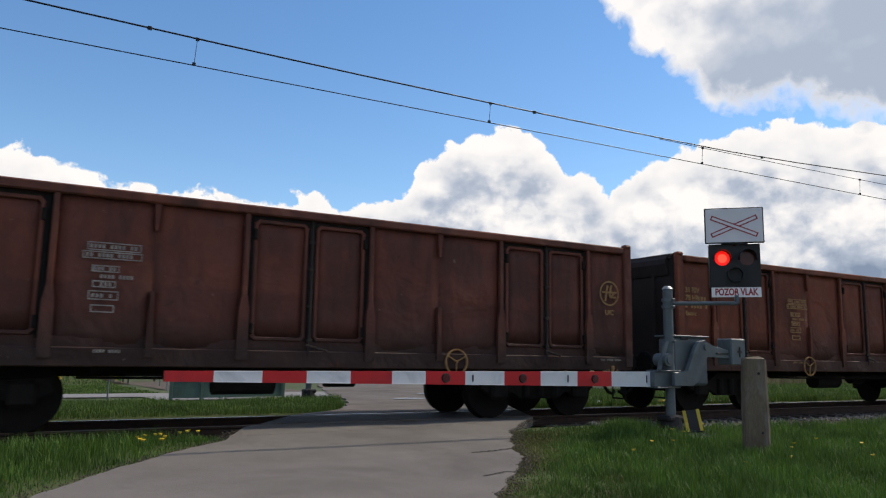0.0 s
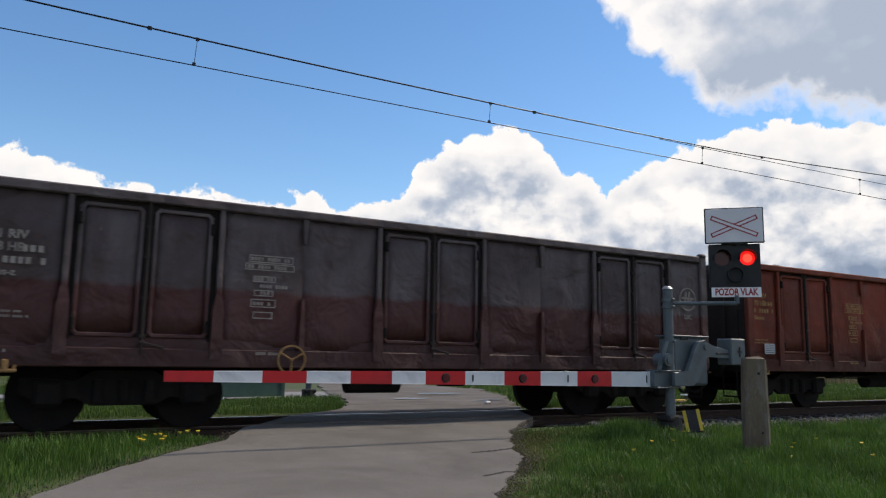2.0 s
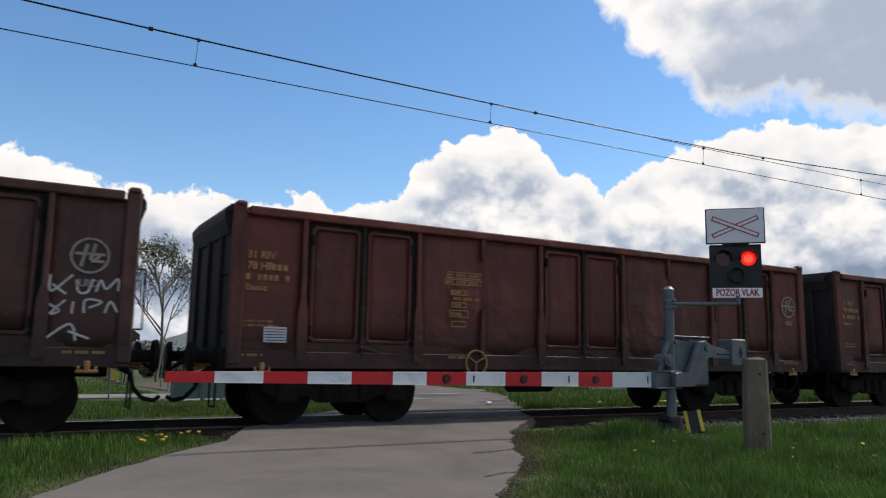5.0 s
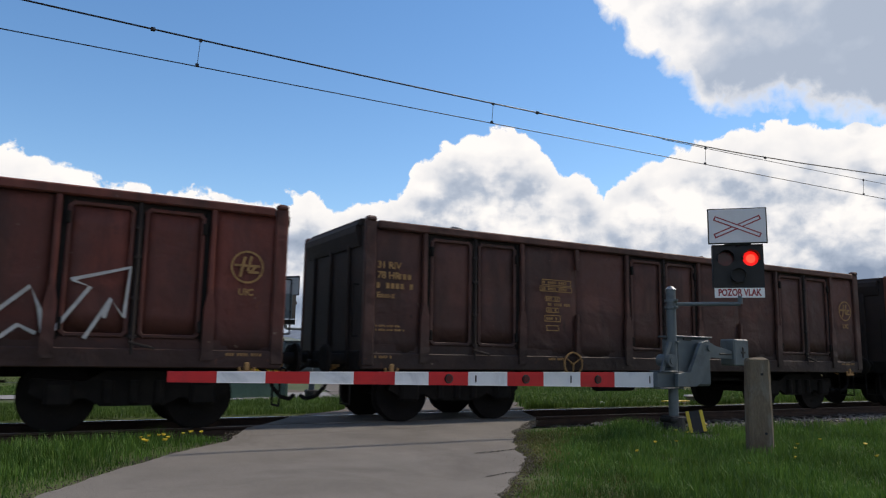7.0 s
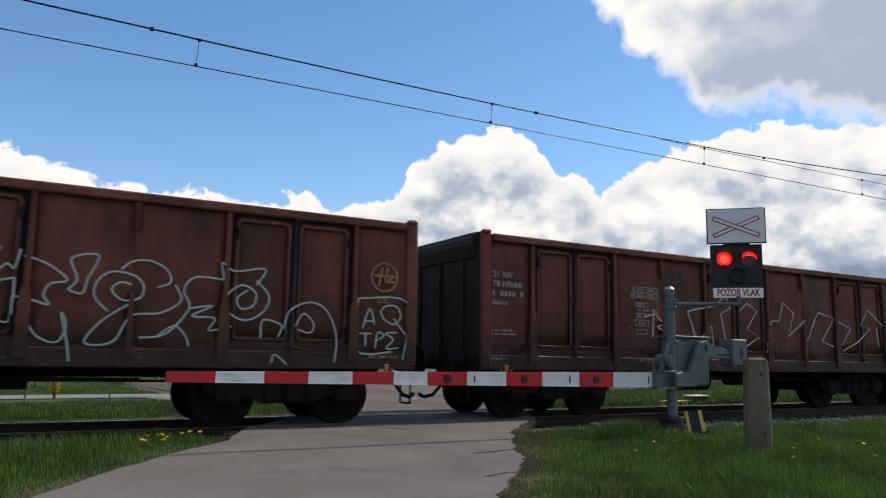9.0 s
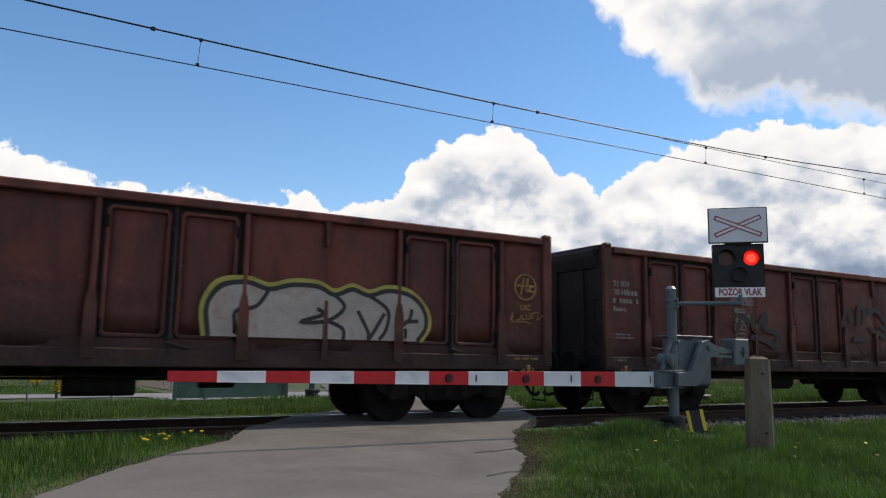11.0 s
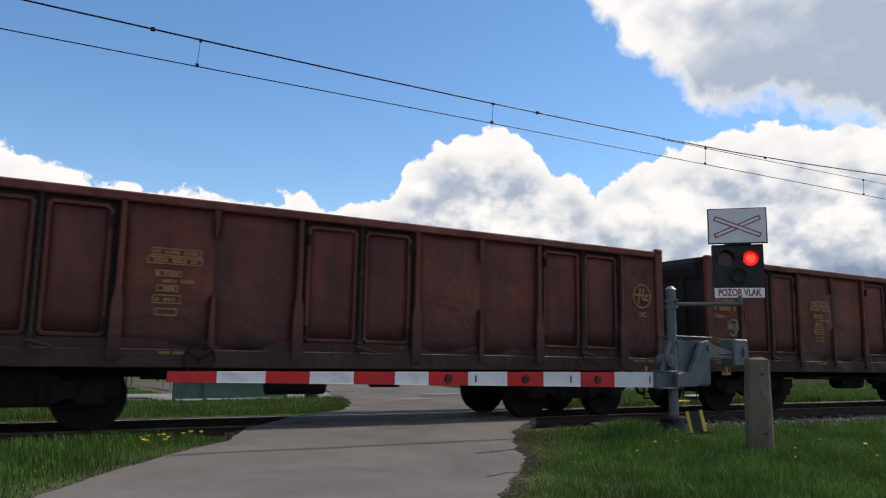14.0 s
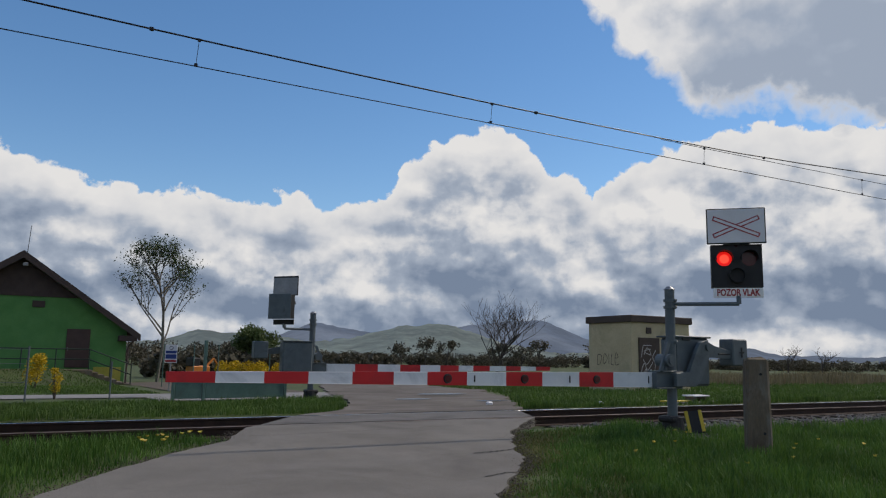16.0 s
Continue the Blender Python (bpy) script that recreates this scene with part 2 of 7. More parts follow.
def sheet(name, xs, ys, height, material, parent=None, smooth=True):
    """A sheet over a grid of x and y, with the height that the function gives."""
    nx, ny = len(xs), len(ys)
    verts = [(x, y, height(x, y)) for y in ys for x in xs]
    faces = [(j * nx + i, j * nx + i + 1, (j + 1) * nx + i + 1, (j + 1) * nx + i) for j in range(ny - 1) for i in range(nx - 1)]
    return raw(name, verts, faces, material, parent, smooth)


def strokes(name, lines, width, material, parent, y, place, label="", sharp=False):
    """Sprayed or painted lines, flat on a wagon's side: polylines in (x, z), drawn as thin ribbons and smoothed."""
    bm = bmesh.new()
    x0, z0, sc = place
    for line in lines:
        pts = [Vector((x0 + px * sc, z0 + pz * sc)) for px, pz in line]
        if len(pts) > 2 and not sharp:
            fine = []
            for i in range(len(pts) - 1):
                p0, p1, p2, p3 = pts[max(0, i - 1)], pts[i], pts[i + 1], pts[min(len(pts) - 1, i + 2)]
                for s in range(5):
                    u = s / 5
                    fine.append(0.5 * (2 * p1 + (p2 - p0) * u + (2 * p0 - 5 * p1 + 4 * p2 - p3) * u * u + (3 * p1 - p0 - 3 * p2 + p3) * u ** 3))
            pts = fine + [pts[-1]]
        left, right = [], []
        for i, p in enumerate(pts):
            d = (pts[min(i + 1, len(pts) - 1)] - pts[max(i - 1, 0)])
            d = d.normalized() if d.length > 1e-6 else Vector((1, 0))
            n = Vector((-d.y, d.x)) * width / 2
            left.append(bm.verts.new((p.x + n.x, y, p.y + n.y)))
            right.append(bm.verts.new((p.x - n.x, y, p.y - n.y)))
        for i in range(len(pts) - 1):
            bm.faces.new((left[i], left[i + 1], right[i + 1], right[i]))
    return part(name, bm, material, parent, label)


def letters(name, text, size, material, parent, m, label="", depth=0.002):
    """Built-in font, turned into a mesh; m places its middle."""
    cu = bpy.data.curves.new(name, "FONT")
    cu.body, cu.size, cu.align_x, cu.align_y, cu.extrude, cu.offset = text, size, "CENTER", "CENTER", depth, size * 0.03
    tmp = new(name + "_curve", cu)
    bpy.context.view_layer.update()
    me = bpy.data.meshes.new_from_object(tmp.evaluated_get(bpy.context.evaluated_depsgraph_get()))
    bpy.data.objects.remove(tmp)
    bpy.data.curves.remove(cu)
    me.materials.clear()
    me.materials.append(material)
    ob = new(name, me)
    ob.parent = parent
    ob.matrix_basis = m
    return tagged(ob, label=label)

# ---------------------------------------------------------------- sky
def build_clouds():
    """A far dome of cumulus: a bank along the horizon and a high grey cloud, lit from behind; blue sky shows between."""
    k = Nodes("cumulus")
    tc = k.add("TexCoord")
    nrm = k.add("VectorMath")
    nrm.operation = "NORMALIZE"
    k.put(nrm.inputs[0], tc.outputs["Object"])
    sep = k.add("SeparateXYZ")
    k.put(sep.inputs[0], nrm.outputs[0])
    deg = 180 / math.pi
    az = k.math("SUBTRACT", k.math("MULTIPLY", k.math("ARCTAN2", sep.outputs[0], sep.outputs[1]), deg), 0.5)
    el = k.math("MULTIPLY", k.math("ARCSINE", sep.outputs[2]), deg)
    flat = k.add("CombineXYZ")
    k.put(flat.inputs[0], az)
    k.put(flat.inputs[1], el)
    v = flat.outputs[0]
    big = k.noise(v, 0.16, 6, 0.55)

    def billow(dx, dy, scale, detail, sx=1.0, sy=1.0):
        """Rounded heaps, read at a step of (dx, dy) degrees."""
        mp = k.add("Mapping")
        mp.inputs["Location"].default_value = (dx * sx, dy * sy, 0)
        mp.inputs["Scale"].default_value = (sx, sy, 1)
        k.put(mp.inputs["Vector"], v)
        wob = k.add("TexNoise")
        k.put(wob.inputs["Vector"], mp.outputs[0])
        wob.inputs["Scale"].default_value, wob.inputs["Detail"].default_value = 0.5, 4.0
        push = k.add("MixRGB")
        push.blend_type = "LINEAR_LIGHT"
        push.inputs[0].default_value = 0.9
        k.put(push.inputs[1], mp.outputs[0])
        k.put(push.inputs[2], wob.outputs["Color"])
        node = k.add("TexVoronoi")
        node.feature = "SMOOTH_F1"
        k.put(node.inputs["Vector"], push.outputs[0])
        node.inputs["Scale"].default_value, node.inputs["Detail"].default_value = scale, detail
        node.inputs["Roughness"].default_value, node.inputs["Smoothness"].default_value = 0.45, 0.6
        return k.math("SUBTRACT", 0.55, node.outputs["Distance"])

    fine = k.noise(v, 0.75, 9, 0.60, 0.25)
    puff = billow(0, 0, 0.40, 3.0)
    heap = billow(0, 0, 0.14, 3.0, 1.0, 1.35)
    lit = k.math("SUBTRACT", heap, billow(0.5, 1.1, 0.14, 3.0, 1.0, 1.35))
    ripple = k.math("ADD", k.math("MULTIPLY", k.math("SUBTRACT", fine, 0.5), 2.2), k.math("MULTIPLY", puff, 1.7))
    # tops of the bank along the horizon, degrees of azimuth from 5 to 65 against degrees of height up to 25
    tops = [(-4, 13.3), (1.4, 12.9), (4.2, 12.3), (6.0, 11.9), (9.0, 11.4), (14.4, 11.3), (16.3, 10.8), (19.0, 12.3), (21.5, 10.6), (23.9, 11.6), (26.7, 12.9),
            (27.6, 14.9), (29.6, 16.2), (33.3, 17.6), (37.0, 16.6), (38.6, 14.2), (40.6, 13.5), (42.2, 12.0), (44.9, 14.6), (47.8, 15.7), (53.0, 16.3), (62, 15.4)]
    unit = k.math("DIVIDE", k.math("ADD", az, 6.0), 72.0)
    top = k.math("MULTIPLY", k.ramp(unit, [((a + 6) / 72, h / 30) for a, h in tops]), 30.0)
    bank = k.math("ADD", k.math("SUBTRACT", k.math("ADD", top, 0.85), el), ripple)
    lows = [(37, 30.0), (40.0, 28.4), (42.4, 24.6), (45.0, 21.9), (47.9, 19.5), (49.9, 17.4), (53.5, 17.4), (56.0, 16.9), (59.0, 15.4), (62, 15.0)]
    low = k.math("MULTIPLY", k.ramp(unit, [((a + 6) / 72, h / 30) for a, h in lows]), 30.0)
    high = k.math("ADD", k.math("SUBTRACT", el, low), k.math("MULTIPLY", ripple, 1.1))
    cover = k.math("MAXIMUM", k.ramp(bank, [(0.0, 0.0), (0.30, 1.0)]), k.ramp(k.math("MULTIPLY", high, 0.5), [(0.0, 0.0), (0.75, 0.97)]))
    # shade: white rims, blue-grey bellies, pale streaks low down
    belly = k.ramp(k.math("DIVIDE", el, 20.0), [(0.0, 0.30), (0.05, 0.08), (0.10, 0.22), (0.17, 0.54), (0.28, 0.42), (0.40, 0.20), (0.56, 0.10), (0.80, 0.07)])
    rim = k.ramp(k.math("MULTIPLY", bank, 0.26), [(0.0, 0.0), (0.35, 0.35), (1.0, 1.0)])
    low_v = k.add("Mapping")
    low_v.inputs["Scale"].default_value = (0.34, 1.3, 1)
    k.put(low_v.inputs["Vector"], v)
    streak = k.noise(low_v.outputs[0], 0.30, 7, 0.52, 0.5)
    lump = k.noise(v, 0.20, 5, 0.45, 0.6)
    tone = k.math("ADD", belly, k.math("MULTIPLY", k.math("SUBTRACT", streak, 0.46), 0.7))
    tone = k.math("ADD", tone, k.math("MULTIPLY", k.math("SUBTRACT", lump, 0.48), 0.75))
    tone = k.math("ADD", tone, k.math("MULTIPLY", k.math("SUBTRACT", 0.25, heap), 0.35))
    tone = k.math("SUBTRACT", tone, k.math("MULTIPLY", lit, 1.4))
    tone = k.math("SUBTRACT", tone, k.math("MULTIPLY", k.math("SUBTRACT", fine, 0.5), 0.65))
    tone = k.math("MULTIPLY", k.math("ADD", tone, k.math("MULTIPLY", k.math("SUBTRACT", big, 0.5), 0.4)), rim, clamp=True)
    slant = k.math("ADD", k.math("MULTIPLY", k.math("SUBTRACT", az, 44.0), 0.05), k.math("MULTIPLY", k.math("SUBTRACT", 24.5, el), 0.06))
    slant = k.math("SUBTRACT", k.math("ADD", slant, k.math("MULTIPLY", k.math("SUBTRACT", big, 0.5), 1.6)), k.math("MULTIPLY", lit, 0.9))
    grey = k.math("MULTIPLY", k.ramp(slant, [(0.0, 0.0), (0.45, 0.40), (0.9, 0.62)]), k.ramp(k.math("MULTIPLY", high, 0.35), [(0.0, 0.0), (0.8, 1.0)]))
    is_high = k.ramp(high, [(0.0, 0.0), (0.3, 1.0)])
    tone = k.mix(is_high, tone, grey)
    col = k.ramp(tone, [(0.0, (0.94, 0.97, 1.0)), (0.25, (0.77, 0.82, 0.89)), (0.55, (0.43, 0.52, 0.66)), (1.0, (0.22, 0.30, 0.44))])
    glow = k.add("Emission")
    k.put(glow.inputs[0], col)
    glow.inputs[1].default_value = 1.03
    clear = k.add("BsdfTransparent")
    mixer = k.add("MixShader")
    k.put(mixer.inputs[0], cover)
    k.put(mixer.inputs[1], clear.outputs[0])
    k.put(mixer.inputs[2], glow.outputs[0])
    k.put(k.out.inputs[0], mixer.outputs[0])
    k.n.remove(k.bsdf)
    rows, cols, radius = 24, 96, 2600.0
    verts, faces = [], []
    for j in range(rows + 1):
        e = radians(-4 + 46 * j / rows)
        for i in range(cols):
            a = 2 * math.pi * i / cols
            verts.append((radius * math.cos(e) * math.sin(a), radius * math.cos(e) * math.cos(a), radius * math.sin(e)))
    for j in range(rows):
        for i in range(cols):
            n = (i + 1) % cols
            faces.append((j * cols + i, j * cols + n, (j + 1) * cols + n, (j + 1) * cols + i))
    ob = raw("backdrop_clouds", verts, faces, k.m, smooth=True)
    ob.location = EYE
    return tagged(ob, "white cumulus bank with grey bellies in a blue sky", "clouds", kind="structure")


clouds = build_clouds()


# ---------------------------------------------------------------- ground, road and track
def land(x, y):
    """Height of the land: rail heads are at 0."""
    if y < -1.9:
        z = -0.035 * (-y - 1.2) - 0.03
    elif y > 2.0:
        z = max(-1.2, -0.06 - 0.02 * (y - 2))
    else:
        z = -0.20
    return z


def near_land(x, y):
    z = land(x, y)
    if x > 8.9 and -3.3 < y < -1.6:
        z = -0.25 + (land(x, -3.3) + 0.25) * max(0.0, (-y - 2.6) / 0.7)
    elif abs(y) > 2.2:
        z += 0.035 * (noise.noise(Vector((x * 0.7, y * 0.7, 3.0))) - 0.3)
    return z


def spaced(lo, hi, fine, grow):
    """Steps that widen away from 0."""
    out, s, v = [0.0], fine, 0.0
    while v < hi:
        v += s
        s *= grow
        out.append(min(v, hi))
    s, v, back = fine, 0.0, []
    while v > lo:
        v -= s
        s *= grow
        back.append(max(v, lo))
    return back[::-1] + out


gx = [5 + s for s in spaced(-2400, 2400, 0.30, 1.06)]
gy = spaced(-600, 2500, 0.35, 1.07)
gy = sorted(set([round(g, 3) for g in gy if abs(g) > 2.4] + [-3.3, -2.95, -2.6, -2.3, -2.05, -1.9, -1.5, -0.5, 0.5, 1.5, 1.9, 2.05, 2.3]))
ground = tagged(sheet("ground", gx, gy, near_land, M_GROUND), "green turf and open meadow reaching to the hills", "ground", kind="structure")

# the road crosses the track askew
ROAD_L = [(-4.5, -13.6), (-0.95, -6.9), (-0.2, -5.66), (0.27, -4.72), (0.79, -4.03), (1.57, -3.05), (2.36, -2.3), (2.95, -1.05), (3.15, -0.84)]
ROAD_R = [(0.9, -13.4), (2.9, -7.4), (3.88, -6.09), (4.7, -5.25), (5.35, -4.5), (5.6, -3.9), (6.64, -2.38), (7.75, -1.3), (8.2, -0.84)]


def along(pts, u):
    """The point at the share u of a polyline's length."""
    seg = [(Vector(a), Vector(b)) for a, b in zip(pts, pts[1:])]
    total = sum((b - a).length for a, b in seg)
    want = u * total
    for a, b in seg:
        d = (b - a).length
        if want <= d + 1e-6:
            return a + (b - a) * (want / d)
        want -= d
    return Vector(pts[-1])


def road_height(y):
    if y < -1.2:
        return -0.035 * (-y - 1.2) + 0.006
    if y > 1.2:
        return max(-1.15, -0.02 * (y - 1.2) - 0.01)
    return 0.004


def road_strip(name, left, right, material, n=150, m=14, ragged=0.05, thick=0.16):
    verts, faces = [], []
    for j in range(n + 1):
        a, b = along(left, j / n), along(right, j / n)
        wob_a = ragged * noise.noise(Vector((j * 0.21, 1.7, 0))) + 0.7 * ragged * noise.noise(Vector((j * 0.83, 4.7, 0)))
        wob_b = 1.8 * ragged * noise.noise(Vector((j * 0.21, 9.1, 0))) + 1.5 * ragged * noise.noise(Vector((j * 0.83, 2.2, 0)))
        d = (b - a).normalized()
        a, b = a - d * wob_a, b + d * wob_b
        for i in range(m + 1):
            p = a + (b - a) * (i / m)
            z = road_height(p.y) + 0.012 * noise.noise(Vector((p.x * 0.8, p.y * 0.8, 0)))
            verts.append((p.x, p.y, z))
        verts.append((b.x, b.y, road_height(b.y) - thick))
        verts.append((a.x, a.y, road_height(a.y) - thick))
    w = m + 3
    for j in range(n):
        for i in range(w):
            p, q = j * w + i, j * w + (i + 1) % w
            faces.append((p, q, q + w, p + w))
    faces.append(tuple(range(w)))
    faces.append(tuple(n * w + i for i in range(w))[::-1])
    return raw(name, verts, faces, material)


road = tagged(road_strip("road", ROAD_L, ROAD_R, M_ASPHALT), "grey worn asphalt lane with ragged edges and cracks", "road", kind="structure")
FAR_L = [(4.4, 0.84), (5.4, 1.9), (6.6, 3.9), (7.6, 6.6), (8.6, 10.0), (10.5, 16.0), (13.8, 25.0), (17.6, 34.0)]
FAR_R = [(9.0, 0.84), (9.8, 1.9), (11.9, 5.3), (14.4, 9.5), (16.8, 14.5), (18.3, 21.0), (19.2, 27.0), (20.6, 34.0)]
M_FARROAD = surface("dusty_broken_asphalt", (0.13, 0.112, 0.098), (0.20, 0.178, 0.158), 0.8, 0.95, 40, 0.6, stain=(0.075, 0.060, 0.048), stain_scale=0.6, spec=0.2)
far_road = tagged(road_strip("road_far", FAR_L, FAR_R, M_FARROAD, 60, 10, 0.25), "broken dusty asphalt lane with puddles beyond the crossing", "road", kind="structure")

# rails, sleepers and ballast
M_DULLTOP = surface("dull_rail_head", (0.13, 0.09, 0.075), (0.20, 0.15, 0.13), 5, 0.6, 50, 0.1, 0.4)


def rail(y):
    t = thing("rail", "rusty steel rail with a polished head", "rail", group="rails of the track", at=pose(0, y, 0))
    outline = [(-0.075, -0.16), (0.075, -0.16), (0.07, -0.145), (0.012, -0.125), (0.01, -0.045), (0.035, -0.03), (0.035, -0.004), (-0.035, -0.004), (-0.035, -0.03), (-0.01, -0.045), (-0.012, -0.125), (-0.07, -0.145)]
    bm = bmesh.new()
    prism(bm, outline, -120, 600, "YZ")
    part("rail_web", bm, M_RAIL, t)
    bm = bmesh.new()
    prism(bm, [(-0.034, -0.004), (0.034, -0.004), (0.031, 0.0), (-0.031, 0.0)], -120, 600, "YZ")
    part("rail_head", bm, M_RAILTOP if y > 0 else M_DULLTOP, t, "worn rail head")
    return t


for ry in (-0.75, 0.75):
    rail(ry)

# slabs that fill the crossing between and beside the rails
def slab(name, y0, y1, skew0, skew1, material, label):
    bm = bmesh.new()
    n = 10
    top = []
    for i in range(n + 1):
        u = i / n
        xa, xb = skew0[0] + (skew0[1] - skew0[0]) * u, skew1[0] + (skew1[1] - skew1[0]) * u
        top.append((xa, xb))
    vs = [[bm.verts.new((a, y0, z)) for a, b in top] for z in (0.004, -0.14)] + [[bm.verts.new((b, y1, z)) for a, b in top] for z in (0.004, -0.14)]
    ta, ba, tb, bb = vs
    for i in range(n):
        bm.faces.new((ta[i], ta[i + 1], tb[i + 1], tb[i]))
        bm.faces.new((ba[i], ba[i + 1], ta[i + 1], ta[i]))
        bm.faces.new((tb[i], tb[i + 1], bb[i + 1], bb[i]))
        bm.faces.new((bb[i], bb[i + 1], ba[i + 1], ba[i]))
    for i in (0, n):
        bm.faces.new((ta[i], tb[i], bb[i], ba[i]))
    ob = part(name, bm, material)
    return tagged(ob, label, "crossing", kind="structure")


slab("pavement", -0.68, 0.68, (3.25, 8.3), (4.2, 8.95), M_PATCH, "grooved dark asphalt filling between the rails")

# ---------------------------------------------------------------- wagons
LEN, HALF, TOP = 12.80, 1.45, 3.165
POSTS = [1.06, 2.98, 5.42, 7.37, 9.80, 11.74]
HALF_POSTS = [4.2, 8.59]




def plate(bm, x0, x1, z0, z1, y, out, bulge, seed, nx=8, nz=8):
    """A sheet of plating 6 mm thick between two posts, pressed outwards and dented by its loads."""
    grid = []
    for j in range(nz + 1):
        for i in range(nx + 1):
            u, w = i / nx, j / nz
            b = bulge * math.sin(math.pi * u) ** 0.7 * math.sin(math.pi * w ** 0.62)
            b *= 0.7 + 0.9 * noise.noise(Vector((u * 2.1 + seed, w * 2.0, seed)))
            grid.append(bm.verts.new((x0 + (x1 - x0) * u, y + out * b, z0 + (z1 - z0) * w)))
    w1 = nx + 1
    for j in range(nz):
        for i in range(nx):
            bm.faces.new((grid[j * w1 + i], grid[j * w1 + i + 1], grid[(j + 1) * w1 + i + 1], grid[(j + 1) * w1 + i]))
    back = [bm.verts.new((x, y - out * 0.012, z)) for x, z in ((x0, z0), (x1, z0), (x1, z1), (x0, z1))]
    bm.faces.new(back)
    rim = [[grid[i] for i in range(w1)], [grid[j * w1 + nx] for j in range(nz + 1)], [grid[nz * w1 + i] for i in range(nx, -1, -1)], [grid[j * w1] for j in range(nz, -1, -1)]]
    for q, edge in enumerate(rim):
        bm.faces.new(edge[::-1] + [back[q], back[(q + 1) % 4]][0:2])


def build_wagon(n_bulge=0.032):
    w = thing("freight_wagon", "open bogie coal wagon in rusty brown steel", "freight wagon", group="wagons of the coal train")
    paint = M_PAINT[0]
    floor_z = 1.18
    for out in (-1, 1):
        y = out * (HALF - 0.07)
        # plain plating at the ends and between the doors
        for k, (a, b) in enumerate([(0.10, 1.02), (3.02, 4.2), (4.2, 5.38), (7.41, 8.59), (8.59, 9.76), (11.78, 12.70)]):
            bm = bmesh.new()
            plate(bm, a, b, 1.05, TOP - 0.10, y, out, n_bulge, k + 0.37)
            part("side_panel", bm, paint, w, smooth=True)
        # door leaves in pairs, each with its pressed frame
        for k, (a, c, b) in enumerate([(1.17, 2.02, 2.86), (5.53, 6.40, 7.26), (9.91, 10.78, 11.63)]):
            for q, (d0, d1) in enumerate([(a, c - 0.06), (c + 0.06, b)]):
                bm = bmesh.new()
                plate(bm, d0 + 0.05, d1 - 0.05, 1.29, TOP - 0.24, y - out * 0.01, out, 0.02, k * 2 + q + 5.1, 6, 6)
                door = part("door", bm, paint, w, smooth=True)
                bm = bmesh.new()
                rim = 0.055
                zb, zt = 1.235, TOP - 0.19
                yy = y + out * 0.012
                box(bm, ((d0 + d1) / 2, yy, zb + rim / 2), (d1 - d0 - 0.10, 0.04, rim), None, 0.012)
                box(bm, ((d0 + d1) / 2, yy, zt - rim / 2), (d1 - d0 - 0.14, 0.04, rim), None, 0.012)
                for xx in (d0 + rim / 2, d1 - rim / 2):
                    box(bm, (xx, yy, (zb + zt) / 2), (rim, 0.04, zt - zb - 0.10), None, 0.012)
                for xx, sx in ((d0 + rim * 0.9, 1), (d1 - rim * 0.9, -1)):
                    for zz, sz in ((zb + rim * 0.9, -1), (zt - rim * 0.9, 1)):
                        box(bm, (xx, yy, zz), (0.055, 0.04, 0.12), Matrix.Rotation(radians(45 * sx * sz), 4, "Y"), 0.008)
                part("door_frame", bm, paint, door)
                for zz in ((1.40, 2.75) if out < 0 else ()):
                    bm = bmesh.new()
                    edge_x = d0 + 0.01 if q == 0 else d1 - 0.01
                    box(bm, (edge_x, y + out * 0.05, zz), (0.05, 0.05, 0.16), None, 0.01)
                    part("hinge", bm, M_RUN, door)
            # black strips at the hinge side of the doors paint the shade of the gaps
            for xx in (a - 0.034, b + 0.034):
                bm = bmesh.new()
                box(bm, (xx, y + out * 0.004, (1.20 + TOP - 0.16) / 2), (0.066, 0.03, TOP - 1.36), None, 0.006)
                part("rebate", bm, M_RUN, w)
            # locking bar with its lever
            bm = bmesh.new()
            rod(bm, (c, y + out * 0.035, 1.02), (c, y + out * 0.035, TOP - 0.12), 0.026, 8)
            for zz in (1.25, 1.75, 2.3, 2.7):
                box(bm, (c, y + out * 0.03, zz), (0.10, 0.05, 0.05), None, 0.008)
            part("locking_bar", bm, M_END, w)
            bm = bmesh.new()
            box(bm, (c + 0.12, y + out * 0.06, 1.14), (0.34, 0.02, 0.035), Matrix.Rotation(radians(14), 4, "Y"), 0.005)
            part("lever", bm, M_END, w)
        # posts: a channel, wider towards the foot
        for x in POSTS:
            bm = bmesh.new()
            box(bm, (x, y + out * 0.035, (0.98 + TOP - 0.12) / 2), (0.075, 0.075, TOP - 0.12 - 0.98), None, 0.014)
            prism(bm, [(x - 0.082, 0.96), (x + 0.082, 0.96), (x + 0.074, 1.66), (x + 0.040, 1.86), (x - 0.040, 1.86), (x - 0.074, 1.66)], y + out * 0.02, y + out * 0.083)
            part("post", bm, paint, w)
        for x in HALF_POSTS:
            bm = bmesh.new()
            prism(bm, [(x - 0.05, 0.98), (x + 0.05, 0.98), (x + 0.025, 1.85), (x - 0.025, 1.85)], y, y + out * 0.075)
            part("half_post", bm, paint, w)
            bm = bmesh.new()
            prism(bm, [(x - 0.018, TOP - 0.5), (x + 0.018, TOP - 0.5), (x + 0.045, TOP - 0.13), (x - 0.045, TOP - 0.13)], y, y + out * 0.06)
            part("gusset", bm, paint, w)
